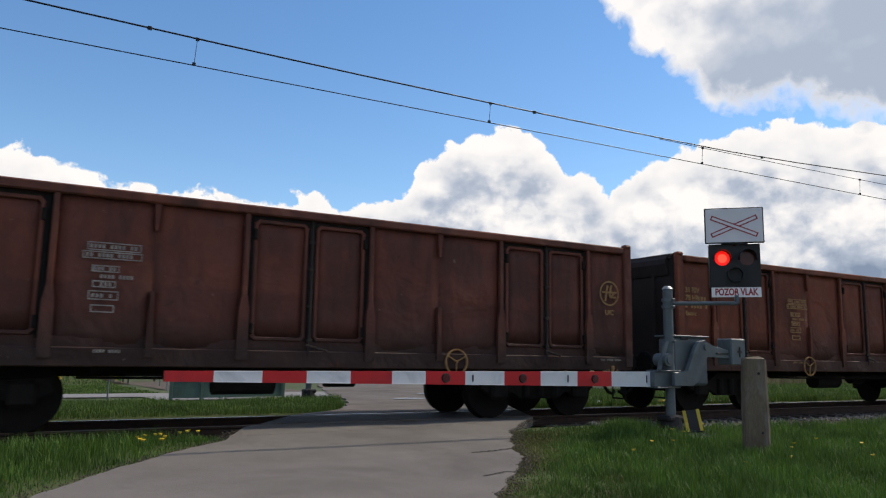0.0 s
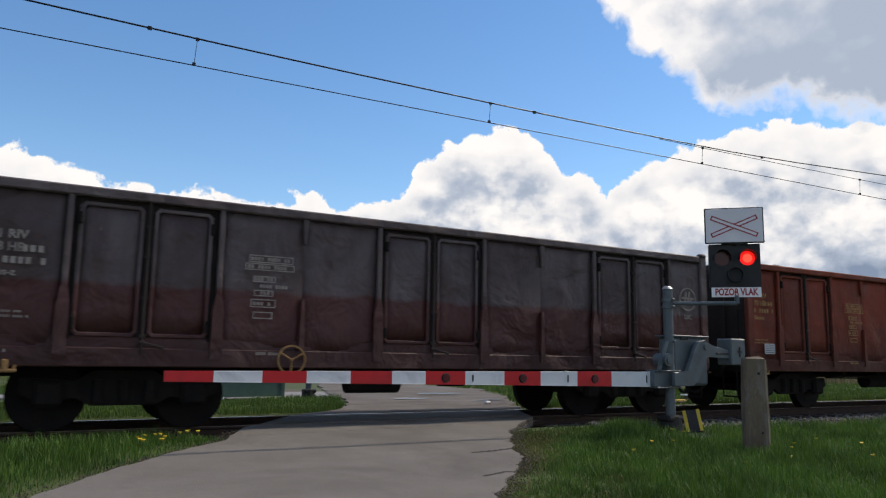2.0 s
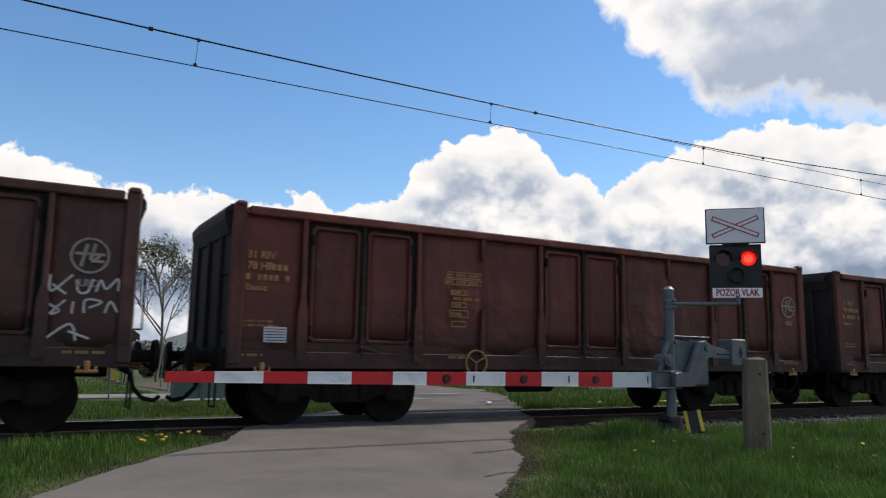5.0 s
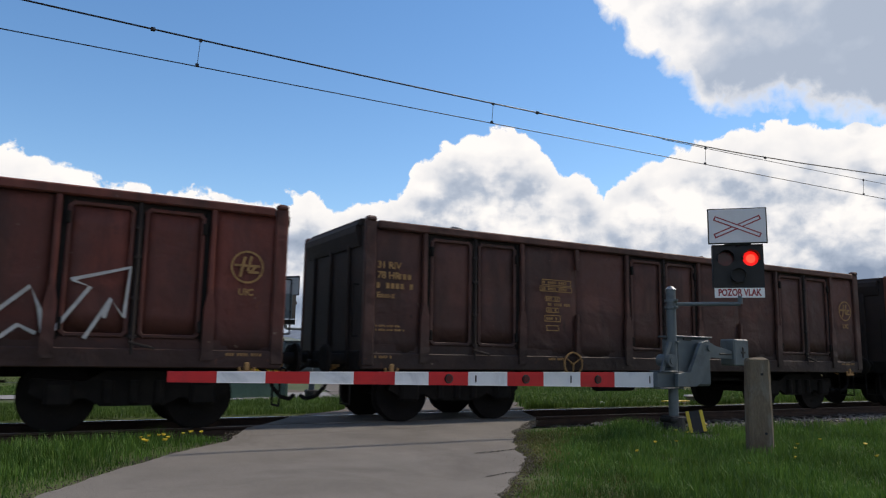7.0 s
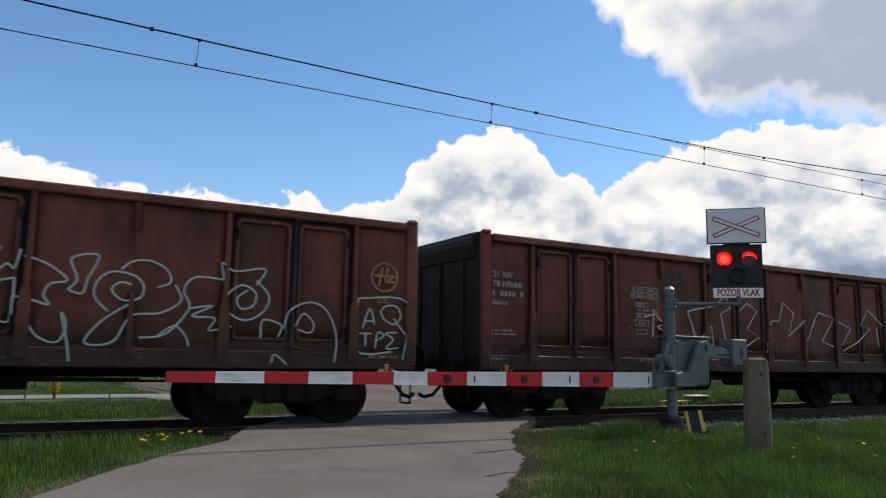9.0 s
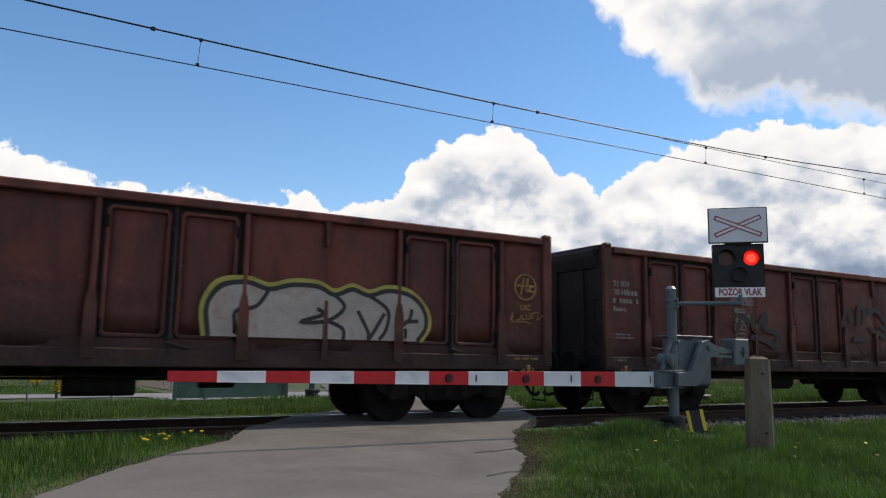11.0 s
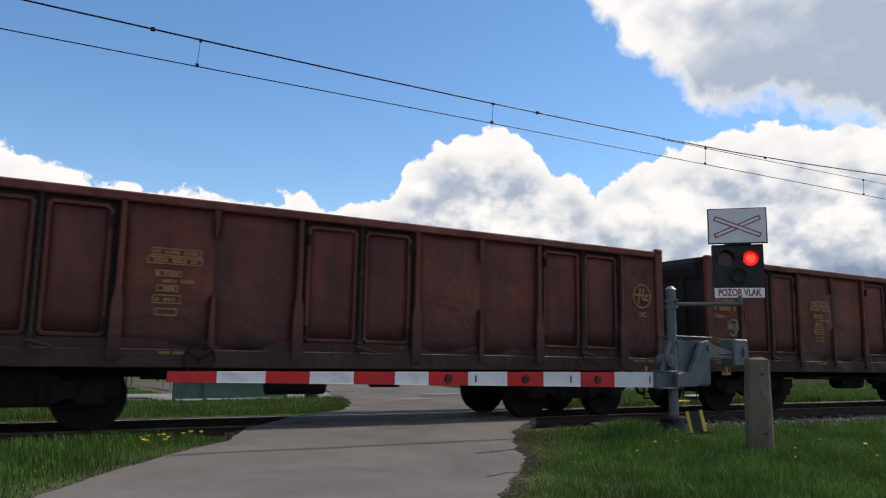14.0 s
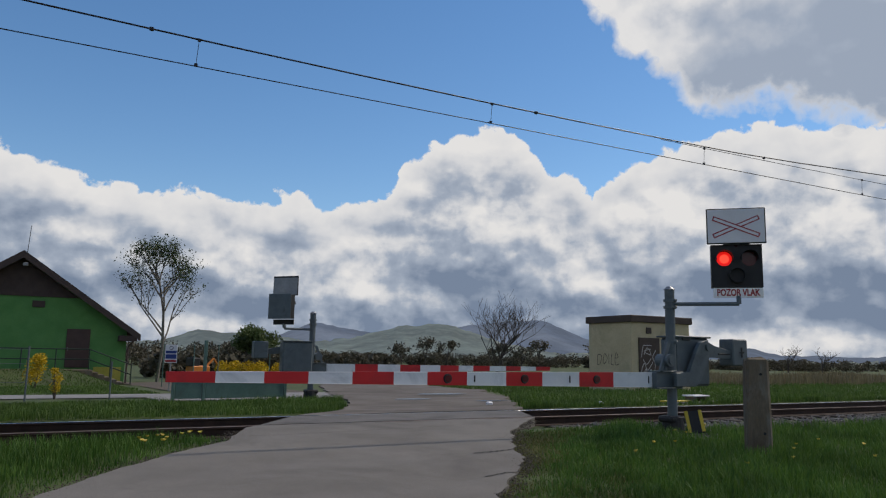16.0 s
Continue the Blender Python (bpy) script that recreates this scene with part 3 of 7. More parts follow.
        for x in (0.09, LEN - 0.09):
            bm = bmesh.new()
            box(bm, (x, y + out * 0.02, (0.90 + TOP) / 2), (0.19, 0.10, TOP - 0.90), None, 0.02)
            box(bm, (x, y + out * 0.02, TOP + 0.015), (0.17, 0.15, 0.09), None, 0.03)
            part("corner_post", bm, paint, w)
        bm = bmesh.new()
        box(bm, (LEN / 2, y + out * 0.015, TOP - 0.065), (LEN - 0.42, 0.15, 0.13), None, 0.02)
        part("top_rail", bm, paint, w)
        bm = bmesh.new()
        box(bm, (LEN / 2, y + out * 0.0, 0.975), (LEN - 0.02, 0.10, 0.25), None, 0.015)
        box(bm, (LEN / 2, y - out * 0.02, 1.16), (LEN - 0.12, 0.05, 0.16), None, 0.01)
        part("sill", bm, paint, w)
        # near-black lining puts the shade of the door gaps into its colour
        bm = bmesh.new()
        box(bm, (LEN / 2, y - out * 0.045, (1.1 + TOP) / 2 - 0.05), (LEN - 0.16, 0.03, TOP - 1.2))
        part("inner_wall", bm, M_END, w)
    for x, s in ((0.03, -1), (LEN - 0.03, 1)):
        bm = bmesh.new()
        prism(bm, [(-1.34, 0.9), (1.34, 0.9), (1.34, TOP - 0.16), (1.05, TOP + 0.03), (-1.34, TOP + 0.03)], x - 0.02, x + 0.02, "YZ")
        end = part("end_wall", bm, M_END, w, "near-black end wall")
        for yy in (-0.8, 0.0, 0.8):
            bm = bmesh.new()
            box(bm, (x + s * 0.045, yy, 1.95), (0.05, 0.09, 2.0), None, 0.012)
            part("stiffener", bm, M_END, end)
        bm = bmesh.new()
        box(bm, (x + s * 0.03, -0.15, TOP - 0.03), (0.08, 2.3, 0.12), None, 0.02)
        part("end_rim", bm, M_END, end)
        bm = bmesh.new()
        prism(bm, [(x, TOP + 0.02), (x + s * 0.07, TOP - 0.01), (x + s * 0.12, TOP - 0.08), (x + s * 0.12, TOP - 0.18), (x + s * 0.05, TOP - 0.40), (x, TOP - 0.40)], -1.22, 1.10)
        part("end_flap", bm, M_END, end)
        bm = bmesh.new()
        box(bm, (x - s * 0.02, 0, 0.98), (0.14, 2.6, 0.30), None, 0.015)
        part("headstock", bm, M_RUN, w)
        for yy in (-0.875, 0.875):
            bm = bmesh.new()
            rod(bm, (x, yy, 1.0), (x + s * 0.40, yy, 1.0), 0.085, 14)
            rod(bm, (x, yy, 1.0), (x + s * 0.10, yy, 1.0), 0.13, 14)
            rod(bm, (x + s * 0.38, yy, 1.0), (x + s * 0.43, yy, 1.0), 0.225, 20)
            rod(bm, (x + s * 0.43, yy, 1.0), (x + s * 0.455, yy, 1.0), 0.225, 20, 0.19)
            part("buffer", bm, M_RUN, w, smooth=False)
        # coupling and air hose
        bm = bmesh.new()
        rod(bm, (x, 0, 0.98), (x + s * 0.33, 0, 0.93), 0.035)
        rod(bm, (x + s * 0.33, 0, 0.93), (x + s * 0.56, 0, 0.78), 0.03)
        box(bm, (x + s * 0.33, 0, 0.93), (0.10, 0.16, 0.10), None, 0.02)
        part("coupling", bm, M_RUN, w)
        bm = bmesh.new()
        pts = [(x - s * 0.02, -0.38, 0.86), (x + s * 0.18, -0.40, 0.74), (x + s * 0.22, -0.40, 0.55), (x + s * 0.36, -0.38, 0.40), (x + s * 0.52, -0.34, 0.36), (x + s * 0.60, -0.30, 0.42)]
        for p, q in zip(pts, pts[1:]):
            rod(bm, p, q, 0.032, 8)
        part("air_hose", bm, M_RUN, w)
        bm = bmesh.new()
        for yy in (-1.15,):
            rod(bm, (x + s * 0.10, yy, 0.30), (x + s * 0.10, yy, 0.86), 0.016, 6)
            rod(bm, (x + s * 0.10, yy + 0.35, 0.30), (x + s * 0.10, yy + 0.35, 0.86), 0.016, 6)
            rod(bm, (x + s * 0.10, yy, 0.31), (x + s * 0.10, yy + 0.35, 0.31), 0.016, 6)
        part("shunter_step", bm, M_RUN, w)
        bm = bmesh.new()
        gy0 = -1.30
        rod(bm, (x + s * 0.06, gy0, 1.35), (x + s * 0.16, gy0, 1.35), 0.012, 6)
        rod(bm, (x + s * 0.16, gy0, 1.35), (x + s * 0.16, gy0, 2.15), 0.012, 6)
        rod(bm, (x + s * 0.06, gy0, 2.15), (x + s * 0.16, gy0, 2.15), 0.012, 6)
        part("grab_rail", bm, M_RUN, w)
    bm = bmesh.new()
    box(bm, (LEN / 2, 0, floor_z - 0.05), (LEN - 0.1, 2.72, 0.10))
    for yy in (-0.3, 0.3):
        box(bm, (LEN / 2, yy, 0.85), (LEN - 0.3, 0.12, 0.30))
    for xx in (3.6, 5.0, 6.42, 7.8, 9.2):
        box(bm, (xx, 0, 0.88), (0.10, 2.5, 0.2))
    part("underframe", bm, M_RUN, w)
    # brake gear below the middle
    bm = bmesh.new()
    rod(bm, (5.2, -0.75, 0.62), (6.1, -0.75, 0.62), 0.17, 14)
    rod(bm, (7.0, -0.55, 0.66), (7.5, -0.55, 0.66), 0.12, 12)
    rod(bm, (3.4, -0.9, 0.70), (9.4, -0.9, 0.66), 0.018, 6)
    rod(bm, (4.0, -1.15, 0.74), (8.8, -1.15, 0.70), 0.014, 6)
    part("brake_gear", bm, M_RUN, w)
    # bogies
    for bx in (1.90, LEN - 1.90):
        bm = bmesh.new()
        for yy in (-1.0, 1.0):
            prism(bm, [(bx - 1.25, 0.52), (bx - 0.95, 0.36), (bx - 0.60, 0.45), (bx - 0.40, 0.34), (bx + 0.40, 0.34), (bx + 0.60, 0.45), (bx + 0.95, 0.36), (bx + 1.25, 0.52),
                       (bx + 1.22, 0.70), (bx + 0.6, 0.66), (bx + 0.35, 0.80), (bx - 0.35, 0.80), (bx - 0.6, 0.66), (bx - 1.22, 0.70)], yy - 0.05, yy + 0.05)
        box(bm, (bx, 0, 0.66), (0.45, 2.1, 0.22))
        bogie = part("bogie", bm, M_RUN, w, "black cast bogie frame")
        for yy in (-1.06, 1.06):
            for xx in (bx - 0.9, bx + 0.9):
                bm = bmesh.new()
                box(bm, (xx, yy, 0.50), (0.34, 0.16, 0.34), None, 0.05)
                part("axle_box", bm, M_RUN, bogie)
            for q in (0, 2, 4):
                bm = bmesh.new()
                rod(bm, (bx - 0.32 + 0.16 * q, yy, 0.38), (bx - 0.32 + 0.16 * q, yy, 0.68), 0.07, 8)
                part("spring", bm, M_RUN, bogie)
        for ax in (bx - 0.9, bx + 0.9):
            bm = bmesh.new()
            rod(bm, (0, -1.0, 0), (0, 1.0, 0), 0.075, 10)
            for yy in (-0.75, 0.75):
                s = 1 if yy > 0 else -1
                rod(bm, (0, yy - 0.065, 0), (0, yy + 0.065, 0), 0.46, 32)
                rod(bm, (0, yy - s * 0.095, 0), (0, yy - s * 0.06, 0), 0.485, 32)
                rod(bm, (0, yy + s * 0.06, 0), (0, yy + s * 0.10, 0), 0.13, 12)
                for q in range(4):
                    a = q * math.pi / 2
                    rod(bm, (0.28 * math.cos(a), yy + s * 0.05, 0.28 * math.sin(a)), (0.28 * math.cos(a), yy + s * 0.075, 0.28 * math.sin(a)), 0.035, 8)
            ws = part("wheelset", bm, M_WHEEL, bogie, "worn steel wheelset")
            ws.location = (ax, 0, 0.46)
    # yellow rope hooks below the sill
    for hx in (0.50, LEN - 0.50):
        bm = bmesh.new()
        box(bm, (hx, -HALF + 0.02, 0.80), (0.26, 0.04, 0.045), None, 0.012)
        box(bm, (hx, -HALF + 0.02, 0.87), (0.07, 0.04, 0.13), None, 0.012)
        rod(bm, (hx - 0.09, -HALF + 0.02, 0.81), (hx - 0.11, -HALF + 0.02, 0.87), 0.018, 8)
        rod(bm, (hx + 0.09, -HALF + 0.02, 0.81), (hx + 0.11, -HALF + 0.02, 0.87), 0.018, 8)
        part("rope_hook", bm, M_OCHRE_MARK, w, "dull yellow rope hook")
    for s_, hx in ((-1, 0.0), (1, LEN)):
        bm = bmesh.new()
        rod(bm, (hx + s_ * 0.10, -0.62, 0.86), (hx + s_ * 0.30, -0.62, 0.80), 0.022, 8)
        box(bm, (hx + s_ * 0.16, -0.62, 0.90), (0.22, 0.10, 0.07), None, 0.015)
        part("brake_cock", bm, M_OCHRE_MARK, w, "dull yellow brake cock")
    # hand wheel of the parking brake
    hx = 4.05
    bm = bmesh.new()
    ring(bm, (hx, -HALF - 0.03, 0.97), 0.20, 0.025, "Y", 24, 0.025)
    for q in range(3):
        a = q * 2 * math.pi / 3 + 0.5
        rod(bm, (hx, -HALF - 0.03, 0.97), (hx + 0.19 * math.cos(a), -HALF - 0.03, 0.97 + 0.19 * math.sin(a)), 0.012, 6)
    rod(bm, (hx, -HALF - 0.05, 0.97), (hx, -HALF + 0.1, 0.97), 0.02, 8)
    part("handwheel", bm, M_OCHRE_MARK, w, "faded yellow brake handwheel")
    return w


def coal_load(w, seed):
    """Coal up to just under the rim, with a few heaps above it."""
    rnd = random.Random(seed)
    heaps = [(rnd.uniform(1, LEN - 1), rnd.uniform(-1.05, -0.75), rnd.uniform(0.34, 0.41), rnd.uniform(0.45, 0.70)) for _ in range(3)]
    def h(x, y):
        z = 2.86 + 0.08 * noise.noise(Vector((x * 1.4 + seed * 7, y * 1.4, 0))) + 0.05 * noise.noise(Vector((x * 5 + seed, y * 5, 0)))
        pile = max(hh * math.exp(-((x - hx) ** 2 + (y - hy) ** 2) / (hr * hr)) for hx, hy, hh, hr in heaps)
        return z + pile * (1 + 0.08 * noise.noise(Vector((x * 6, y * 6, seed))))
    xs = [0.12 + (LEN - 0.24) * i / 90 for i in range(91)]
    ys = [-1.33 + 2.66 * j / 18 for j in range(19)]
    ob = sheet("coal_load", xs, ys, h, M_COAL, w, smooth=False)
    tagged(ob, label="heaped black coal")
    return ob


wagon_master = build_wagon()

# speed and place of the train: the left end of each wagon's body at 0 s
PITCH_W, SPEED, START = 14.04, 12.9718, 53.478
DRIFT = [(0, 0.0), (0.5, 0.37), (1.0, 0.07), (1.5, 0.25), (2.0, -0.05), (2.5, 0.17), (3.0, -0.02), (3.5, 0.08), (4.0, -0.10), (5.2, -0.08), (6.5, -0.06),
         (7.0, -0.27), (7.5, -0.09), (8.0, -0.25), (8.5, -0.08), (9.0, -0.24), (10.2, -0.05), (11.5, 0.11), (12.0, -0.25), (12.5, 0.15), (13.0, -0.20),
         (13.5, 0.14), (14.0, -0.16), (14.5, 0.17), (15.0, -0.09), (15.5, 0.23), (16.0, 0.0)]


def train_x(t):
    for (t0, a), (t1, b) in zip(DRIFT, DRIFT[1:]):
        if t <= t1:
            return START - SPEED * t + a + (b - a) * (t - t0) / (t1 - t0)
    return START - SPEED * t


wagons = []
COATS = [0, 5, 2, 1, 3, 4, 4, 3, 0, 4, 4, 4, 0, 4, 0]
for i in range(15):
    w = wagon_master if i == 0 else copy_thing(wagon_master, Matrix.Identity(4))
    wagons.append(w)
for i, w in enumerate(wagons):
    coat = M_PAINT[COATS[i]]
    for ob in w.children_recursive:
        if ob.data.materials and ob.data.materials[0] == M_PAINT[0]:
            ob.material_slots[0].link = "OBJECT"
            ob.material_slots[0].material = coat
    coal_load(w, i + 1)
    w.location = (train_x(0) + PITCH_W * (i - 4), 0, 0)
# ---------------------------------------------------------------- sprayed letters on the wagons, in metres along and up each side
G_MINT_A = [[(1.78, 1.36), (1.72, 1.56), (1.81, 1.82), (2.04, 1.94), (2.26, 1.91)], [(1.97, 1.45), (2.04, 1.63), (2.22, 1.79), (2.41, 1.86), (2.73, 1.79), (2.82, 1.61), (2.67, 1.42), (2.47, 1.41), (2.35, 1.47)], [(2.42, 1.74), (2.38, 1.86), (2.6, 2.02), (2.89, 2.04), (3.09, 1.9), (3.04, 1.65), (2.82, 1.42), (2.59, 1.27), (2.81, 1.27), (2.99, 1.49), (3.31, 1.61), (3.45, 1.42), (3.51, 1.11)], [(2.33, 2.15), (2.53, 2.2), (2.77, 2.13), (3.03, 2.22), (3.25, 2.16), (3.37, 2.04)], [(3.37, 2.2), (3.59, 2.18), (3.82, 2.17)], [(4.13, 1.91), (4.63, 1.92)]]
G_LETTERS_A = [[(4.06, 1.96), (4.27, 1.43), (4.43, 1.43), (4.65, 1.65), (4.74, 1.85), (4.69, 1.46), (4.66, 1.15)], [(4.06, 1.96), (4.72, 2.05), (5.05, 2.16), (5.25, 2.31), (5.32, 2.24), (5.32, 1.82), (5.15, 1.79), (5.01, 1.96), (5.05, 1.71), (5.2, 1.34), (5.1, 1.25), (4.64, 1.14)], [(5.32, 1.88), (5.57, 1.96), (5.76, 2.11), (5.9, 2.1), (5.84, 1.83), (5.91, 1.67), (6.06, 2.05), (6.18, 2.1), (6.36, 2.01)], [(5.51, 1.67), (5.6, 1.67)], [(5.53, 1.46), (5.8, 1.49), (5.95, 1.62), (6.13, 1.52), (6.29, 1.61), (6.31, 1.3)], [(5.64, 1.34), (5.81, 1.17), (6.26, 1.28)], [(5.36, 1.25), (5.42, 0.98)], [(5.68, 0.95), (5.84, 1.12)]]
G_LETTERS_B = [[(6.49, 1.99), (6.72, 2.0), (6.61, 1.62), (6.85, 1.9), (7.01, 2.34), (7.3, 2.14)], [(6.42, 1.53), (6.69, 1.47), (6.88, 1.46), (6.97, 1.23)], [(6.92, 1.7), (7.14, 1.4), (7.14, 1.81), (6.95, 1.63)], [(7.38, 1.95), (7.37, 2.19), (7.66, 2.26), (7.79, 1.8), (7.85, 1.5), (8.0, 2.19), (8.44, 2.06), (8.27, 1.8), (9.02, 1.7), (8.89, 1.44)], [(7.39, 1.82), (7.59, 1.31), (7.85, 1.5)], [(7.48, 1.01), (7.91, 1.15), (8.07, 1.55), (8.42, 1.53), (8.25, 1.33), (7.96, 0.93)], [(7.56, 1.31), (7.6, 1.1), (7.91, 1.08)], [(8.67, 0.98), (9.57, 1.84), (9.69, 1.56), (9.79, 1.04)], [(8.98, 0.94), (9.47, 1.36), (9.67, 1.26)]]
G_LETTERS_C = [[(9.83, 1.26), (10.24, 1.87), (10.01, 1.95), (10.7, 2.15), (10.66, 1.49), (10.49, 1.73), (10.21, 1.21)], [(10.49, 1.73), (10.42, 1.48)]]
G_MINT_B = [[(4.52, 2.24), (4.72, 2.25), (4.97, 2.17), (5.16, 2.04), (5.28, 1.8), (5.4, 1.61), (5.49, 1.52), (5.56, 1.64), (5.56, 1.82), (5.44, 2.11), (5.3, 2.25)], [(5.3, 2.25), (5.46, 2.18), (5.79, 2.18), (5.71, 1.99), (5.93, 2.01), (5.81, 1.77), (6.24, 1.81), (6.21, 1.46), (6.08, 1.58), (5.93, 1.67), (5.83, 1.63), (5.8, 1.48), (5.81, 1.22)], [(4.53, 2.14), (4.78, 2.05), (4.96, 1.81), (4.96, 1.7), (4.76, 1.77), (4.57, 1.75)], [(4.61, 1.24), (4.85, 1.25), (4.95, 1.39), (4.9, 1.55), (4.75, 1.59), (4.66, 1.46), (4.74, 1.37), (4.83, 1.43)], [(4.89, 1.6), (5.13, 1.48), (5.24, 1.26), (5.42, 1.3)]]
G_MINT_C = [[(6.49, 1.81), (6.92, 2.15), (7.06, 2.3), (6.95, 2.06), (7.05, 2.02), (7.15, 2.1), (7.23, 2.05), (7.28, 2.29)], [(7.32, 2.21), (7.58, 2.13), (7.82, 1.94), (7.63, 1.88), (7.57, 1.73), (7.64, 1.62), (7.44, 1.67), (7.25, 1.71)], [(7.24, 1.93), (6.93, 1.84), (6.73, 1.69), (7.18, 1.38), (7.24, 1.66), (7.24, 1.93)], [(6.54, 1.5), (6.79, 1.29)], [(7.83, 1.82), (8.0, 1.78), (8.05, 1.97), (8.16, 2.28), (7.85, 2.22), (7.93, 1.96), (7.83, 1.82)], [(8.31, 1.57), (8.15, 1.74), (8.16, 1.94), (8.32, 2.08), (8.57, 2.06), (8.72, 1.94), (8.69, 1.76), (8.48, 1.72), (8.34, 1.85), (8.44, 1.95), (8.58, 1.93)]]
G_MINT_D = [[(8.44, 2.12), (8.56, 2.23), (8.78, 2.26), (9.0, 2.16), (9.06, 1.99), (8.9, 1.91)], [(8.59, 1.69), (8.25, 1.44), (8.07, 1.16), (8.4, 1.18), (8.6, 1.52), (8.95, 1.57), (9.21, 1.75), (9.12, 1.96)], [(8.71, 1.24), (9.04, 1.3), (9.32, 1.65), (9.24, 1.89), (9.38, 2.08), (9.77, 2.07)], [(9.77, 2.07), (9.73, 2.31), (9.91, 2.2), (10.34, 2.26), (10.22, 2.02)], [(9.32, 1.65), (9.63, 1.7), (9.36, 1.55), (9.67, 1.53), (9.6, 1.36), (9.91, 1.43)], [(10.22, 2.09), (10.41, 1.88), (10.35, 1.66), (10.11, 1.52), (9.87, 1.61), (9.82, 1.85), (10.02, 2.01), (10.22, 1.91), (10.19, 1.73), (10.02, 1.68), (9.96, 1.82), (10.1, 1.94)]]
G_MINT_E = [[(7.39, 1.45), (7.53, 1.23), (7.76, 1.16), (7.85, 1.37), (7.78, 1.53), (7.87, 1.17), (7.91, 0.92)], [(10.32, 1.28), (10.34, 1.53), (10.61, 1.47), (10.57, 1.3)], [(10.65, 1.42), (10.73, 1.68), (11.03, 1.82), (11.3, 1.7), (11.46, 1.33), (11.44, 0.95)], [(10.82, 1.46), (10.94, 1.65), (11.1, 1.5), (11.04, 1.37), (10.86, 1.42)], [(8.93, 1.26), (9.14, 1.41), (9.3, 1.27), (9.34, 1.14)], [(10.49, 0.93), (10.53, 1.05), (10.72, 0.91)]]
G_SCRAWL_A = [[(3.69, 1.88), (3.97, 1.95), (4.15, 1.8), (3.94, 2.04), (3.9, 1.5)], [(4.03, 1.7), (4.35, 1.81), (4.22, 1.61), (4.03, 1.7)], [(4.41, 1.81), (4.44, 1.31), (4.21, 1.41)], [(4.87, 2.04), (5.63, 2.18), (6.0, 2.4), (6.14, 2.16), (5.84, 2.03), (5.97, 1.45), (6.04, 1.19), (5.61, 1.18), (5.55, 1.76), (5.24, 1.52), (5.07, 1.55), (4.87, 2.04)], [(6.43, 2.12), (6.66, 2.29), (6.97, 2.14), (6.64, 1.74), (7.02, 1.59), (6.56, 1.36)], [(7.24, 1.26), (7.43, 1.94), (7.7, 1.95), (7.85, 2.36), (8.21, 2.14), (7.98, 1.62), (8.59, 1.99), (8.65, 1.52), (8.94, 2.0), (9.08, 2.19), (9.67, 2.09), (9.18, 1.54), (9.62, 1.43)]]
G_SCRAWL_B = [[(9.76, 2.03), (10.31, 1.87), (9.7, 1.25), (10.58, 1.57), (11.1, 1.9), (10.7, 1.95), (11.03, 2.34), (11.61, 1.98), (11.34, 1.91), (11.42, 1.47)]]
G_MINT_BOX = [[(11.8, 1.92), (12.64, 1.89), (12.57, 1.0)], [(11.8, 1.92), (11.78, 1.14), (12.38, 1.12)], [(11.88, 1.47), (11.99, 1.77), (12.08, 1.53)], [(11.91, 1.58), (12.06, 1.58)], [(12.23, 1.62), (12.18, 1.74), (12.29, 1.83), (12.46, 1.81), (12.52, 1.66), (12.4, 1.54), (12.23, 1.62)], [(12.4, 1.63), (12.61, 1.39)], [(11.83, 1.39), (12.02, 1.39)], [(11.93, 1.39), (11.93, 1.2)], [(12.1, 1.17), (12.13, 1.41), (12.24, 1.36), (12.12, 1.29)], [(12.47, 1.42), (12.27, 1.4), (12.4, 1.31), (12.28, 1.17), (12.49, 1.18)]]
G_TPE = [[(1.08, 1.9), (1.37, 2.01)], [(1.22, 1.97), (1.28, 1.76)], [(1.37, 1.72), (1.38, 2.11), (1.52, 2.06), (1.4, 1.94)], [(1.51, 1.91), (1.73, 2.01), (1.77, 2.05), (1.61, 2.05), (1.51, 1.86), (1.63, 1.76), (1.81, 1.79)], [(2.04, 1.78), (2.21, 2.12), (2.37, 1.82)], [(2.1, 1.89), (2.31, 1.95)], [(2.59, 2.09), (2.75, 2.0), (2.67, 1.81), (2.48, 1.8), (2.41, 1.96), (2.59, 2.09)], [(2.62, 1.9), (2.78, 1.7)], [(1.39, 1.6), (1.5, 1.67), (1.61, 1.67)], [(2.17, 1.65), (2.27, 1.72), (2.42, 1.64)]]
G_ARROW = [[(7.58, 1.94), (8.12, 2.04)], [(8.12, 2.04), (8.15, 1.77)], [(8.15, 1.77), (7.93, 1.74)], [(7.93, 1.74), (8.04, 1.44)], [(8.04, 1.44), (7.79, 1.49)], [(7.79, 1.49), (7.76, 1.7)], [(7.76, 1.7), (7.58, 1.64)], [(7.58, 1.64), (7.58, 1.94)], [(8.14, 1.45), (8.2, 2.13)], [(8.2, 2.13), (8.9, 1.88)], [(8.9, 1.88), (8.19, 1.66)], [(8.51, 1.48), (9.22, 2.15)], [(9.22, 2.15), (9.52, 1.68)], [(9.52, 1.65), (8.97, 1.49)], [(8.95, 1.63), (9.17, 1.84)], [(9.17, 1.84), (9.4, 1.71)], [(9.4, 1.71), (8.95, 1.63)], [(9.82, 2.04), (10.64, 1.72)], [(10.64, 1.72), (10.85, 1.58)], [(8.54, 1.26), (9.07, 1.02)]]
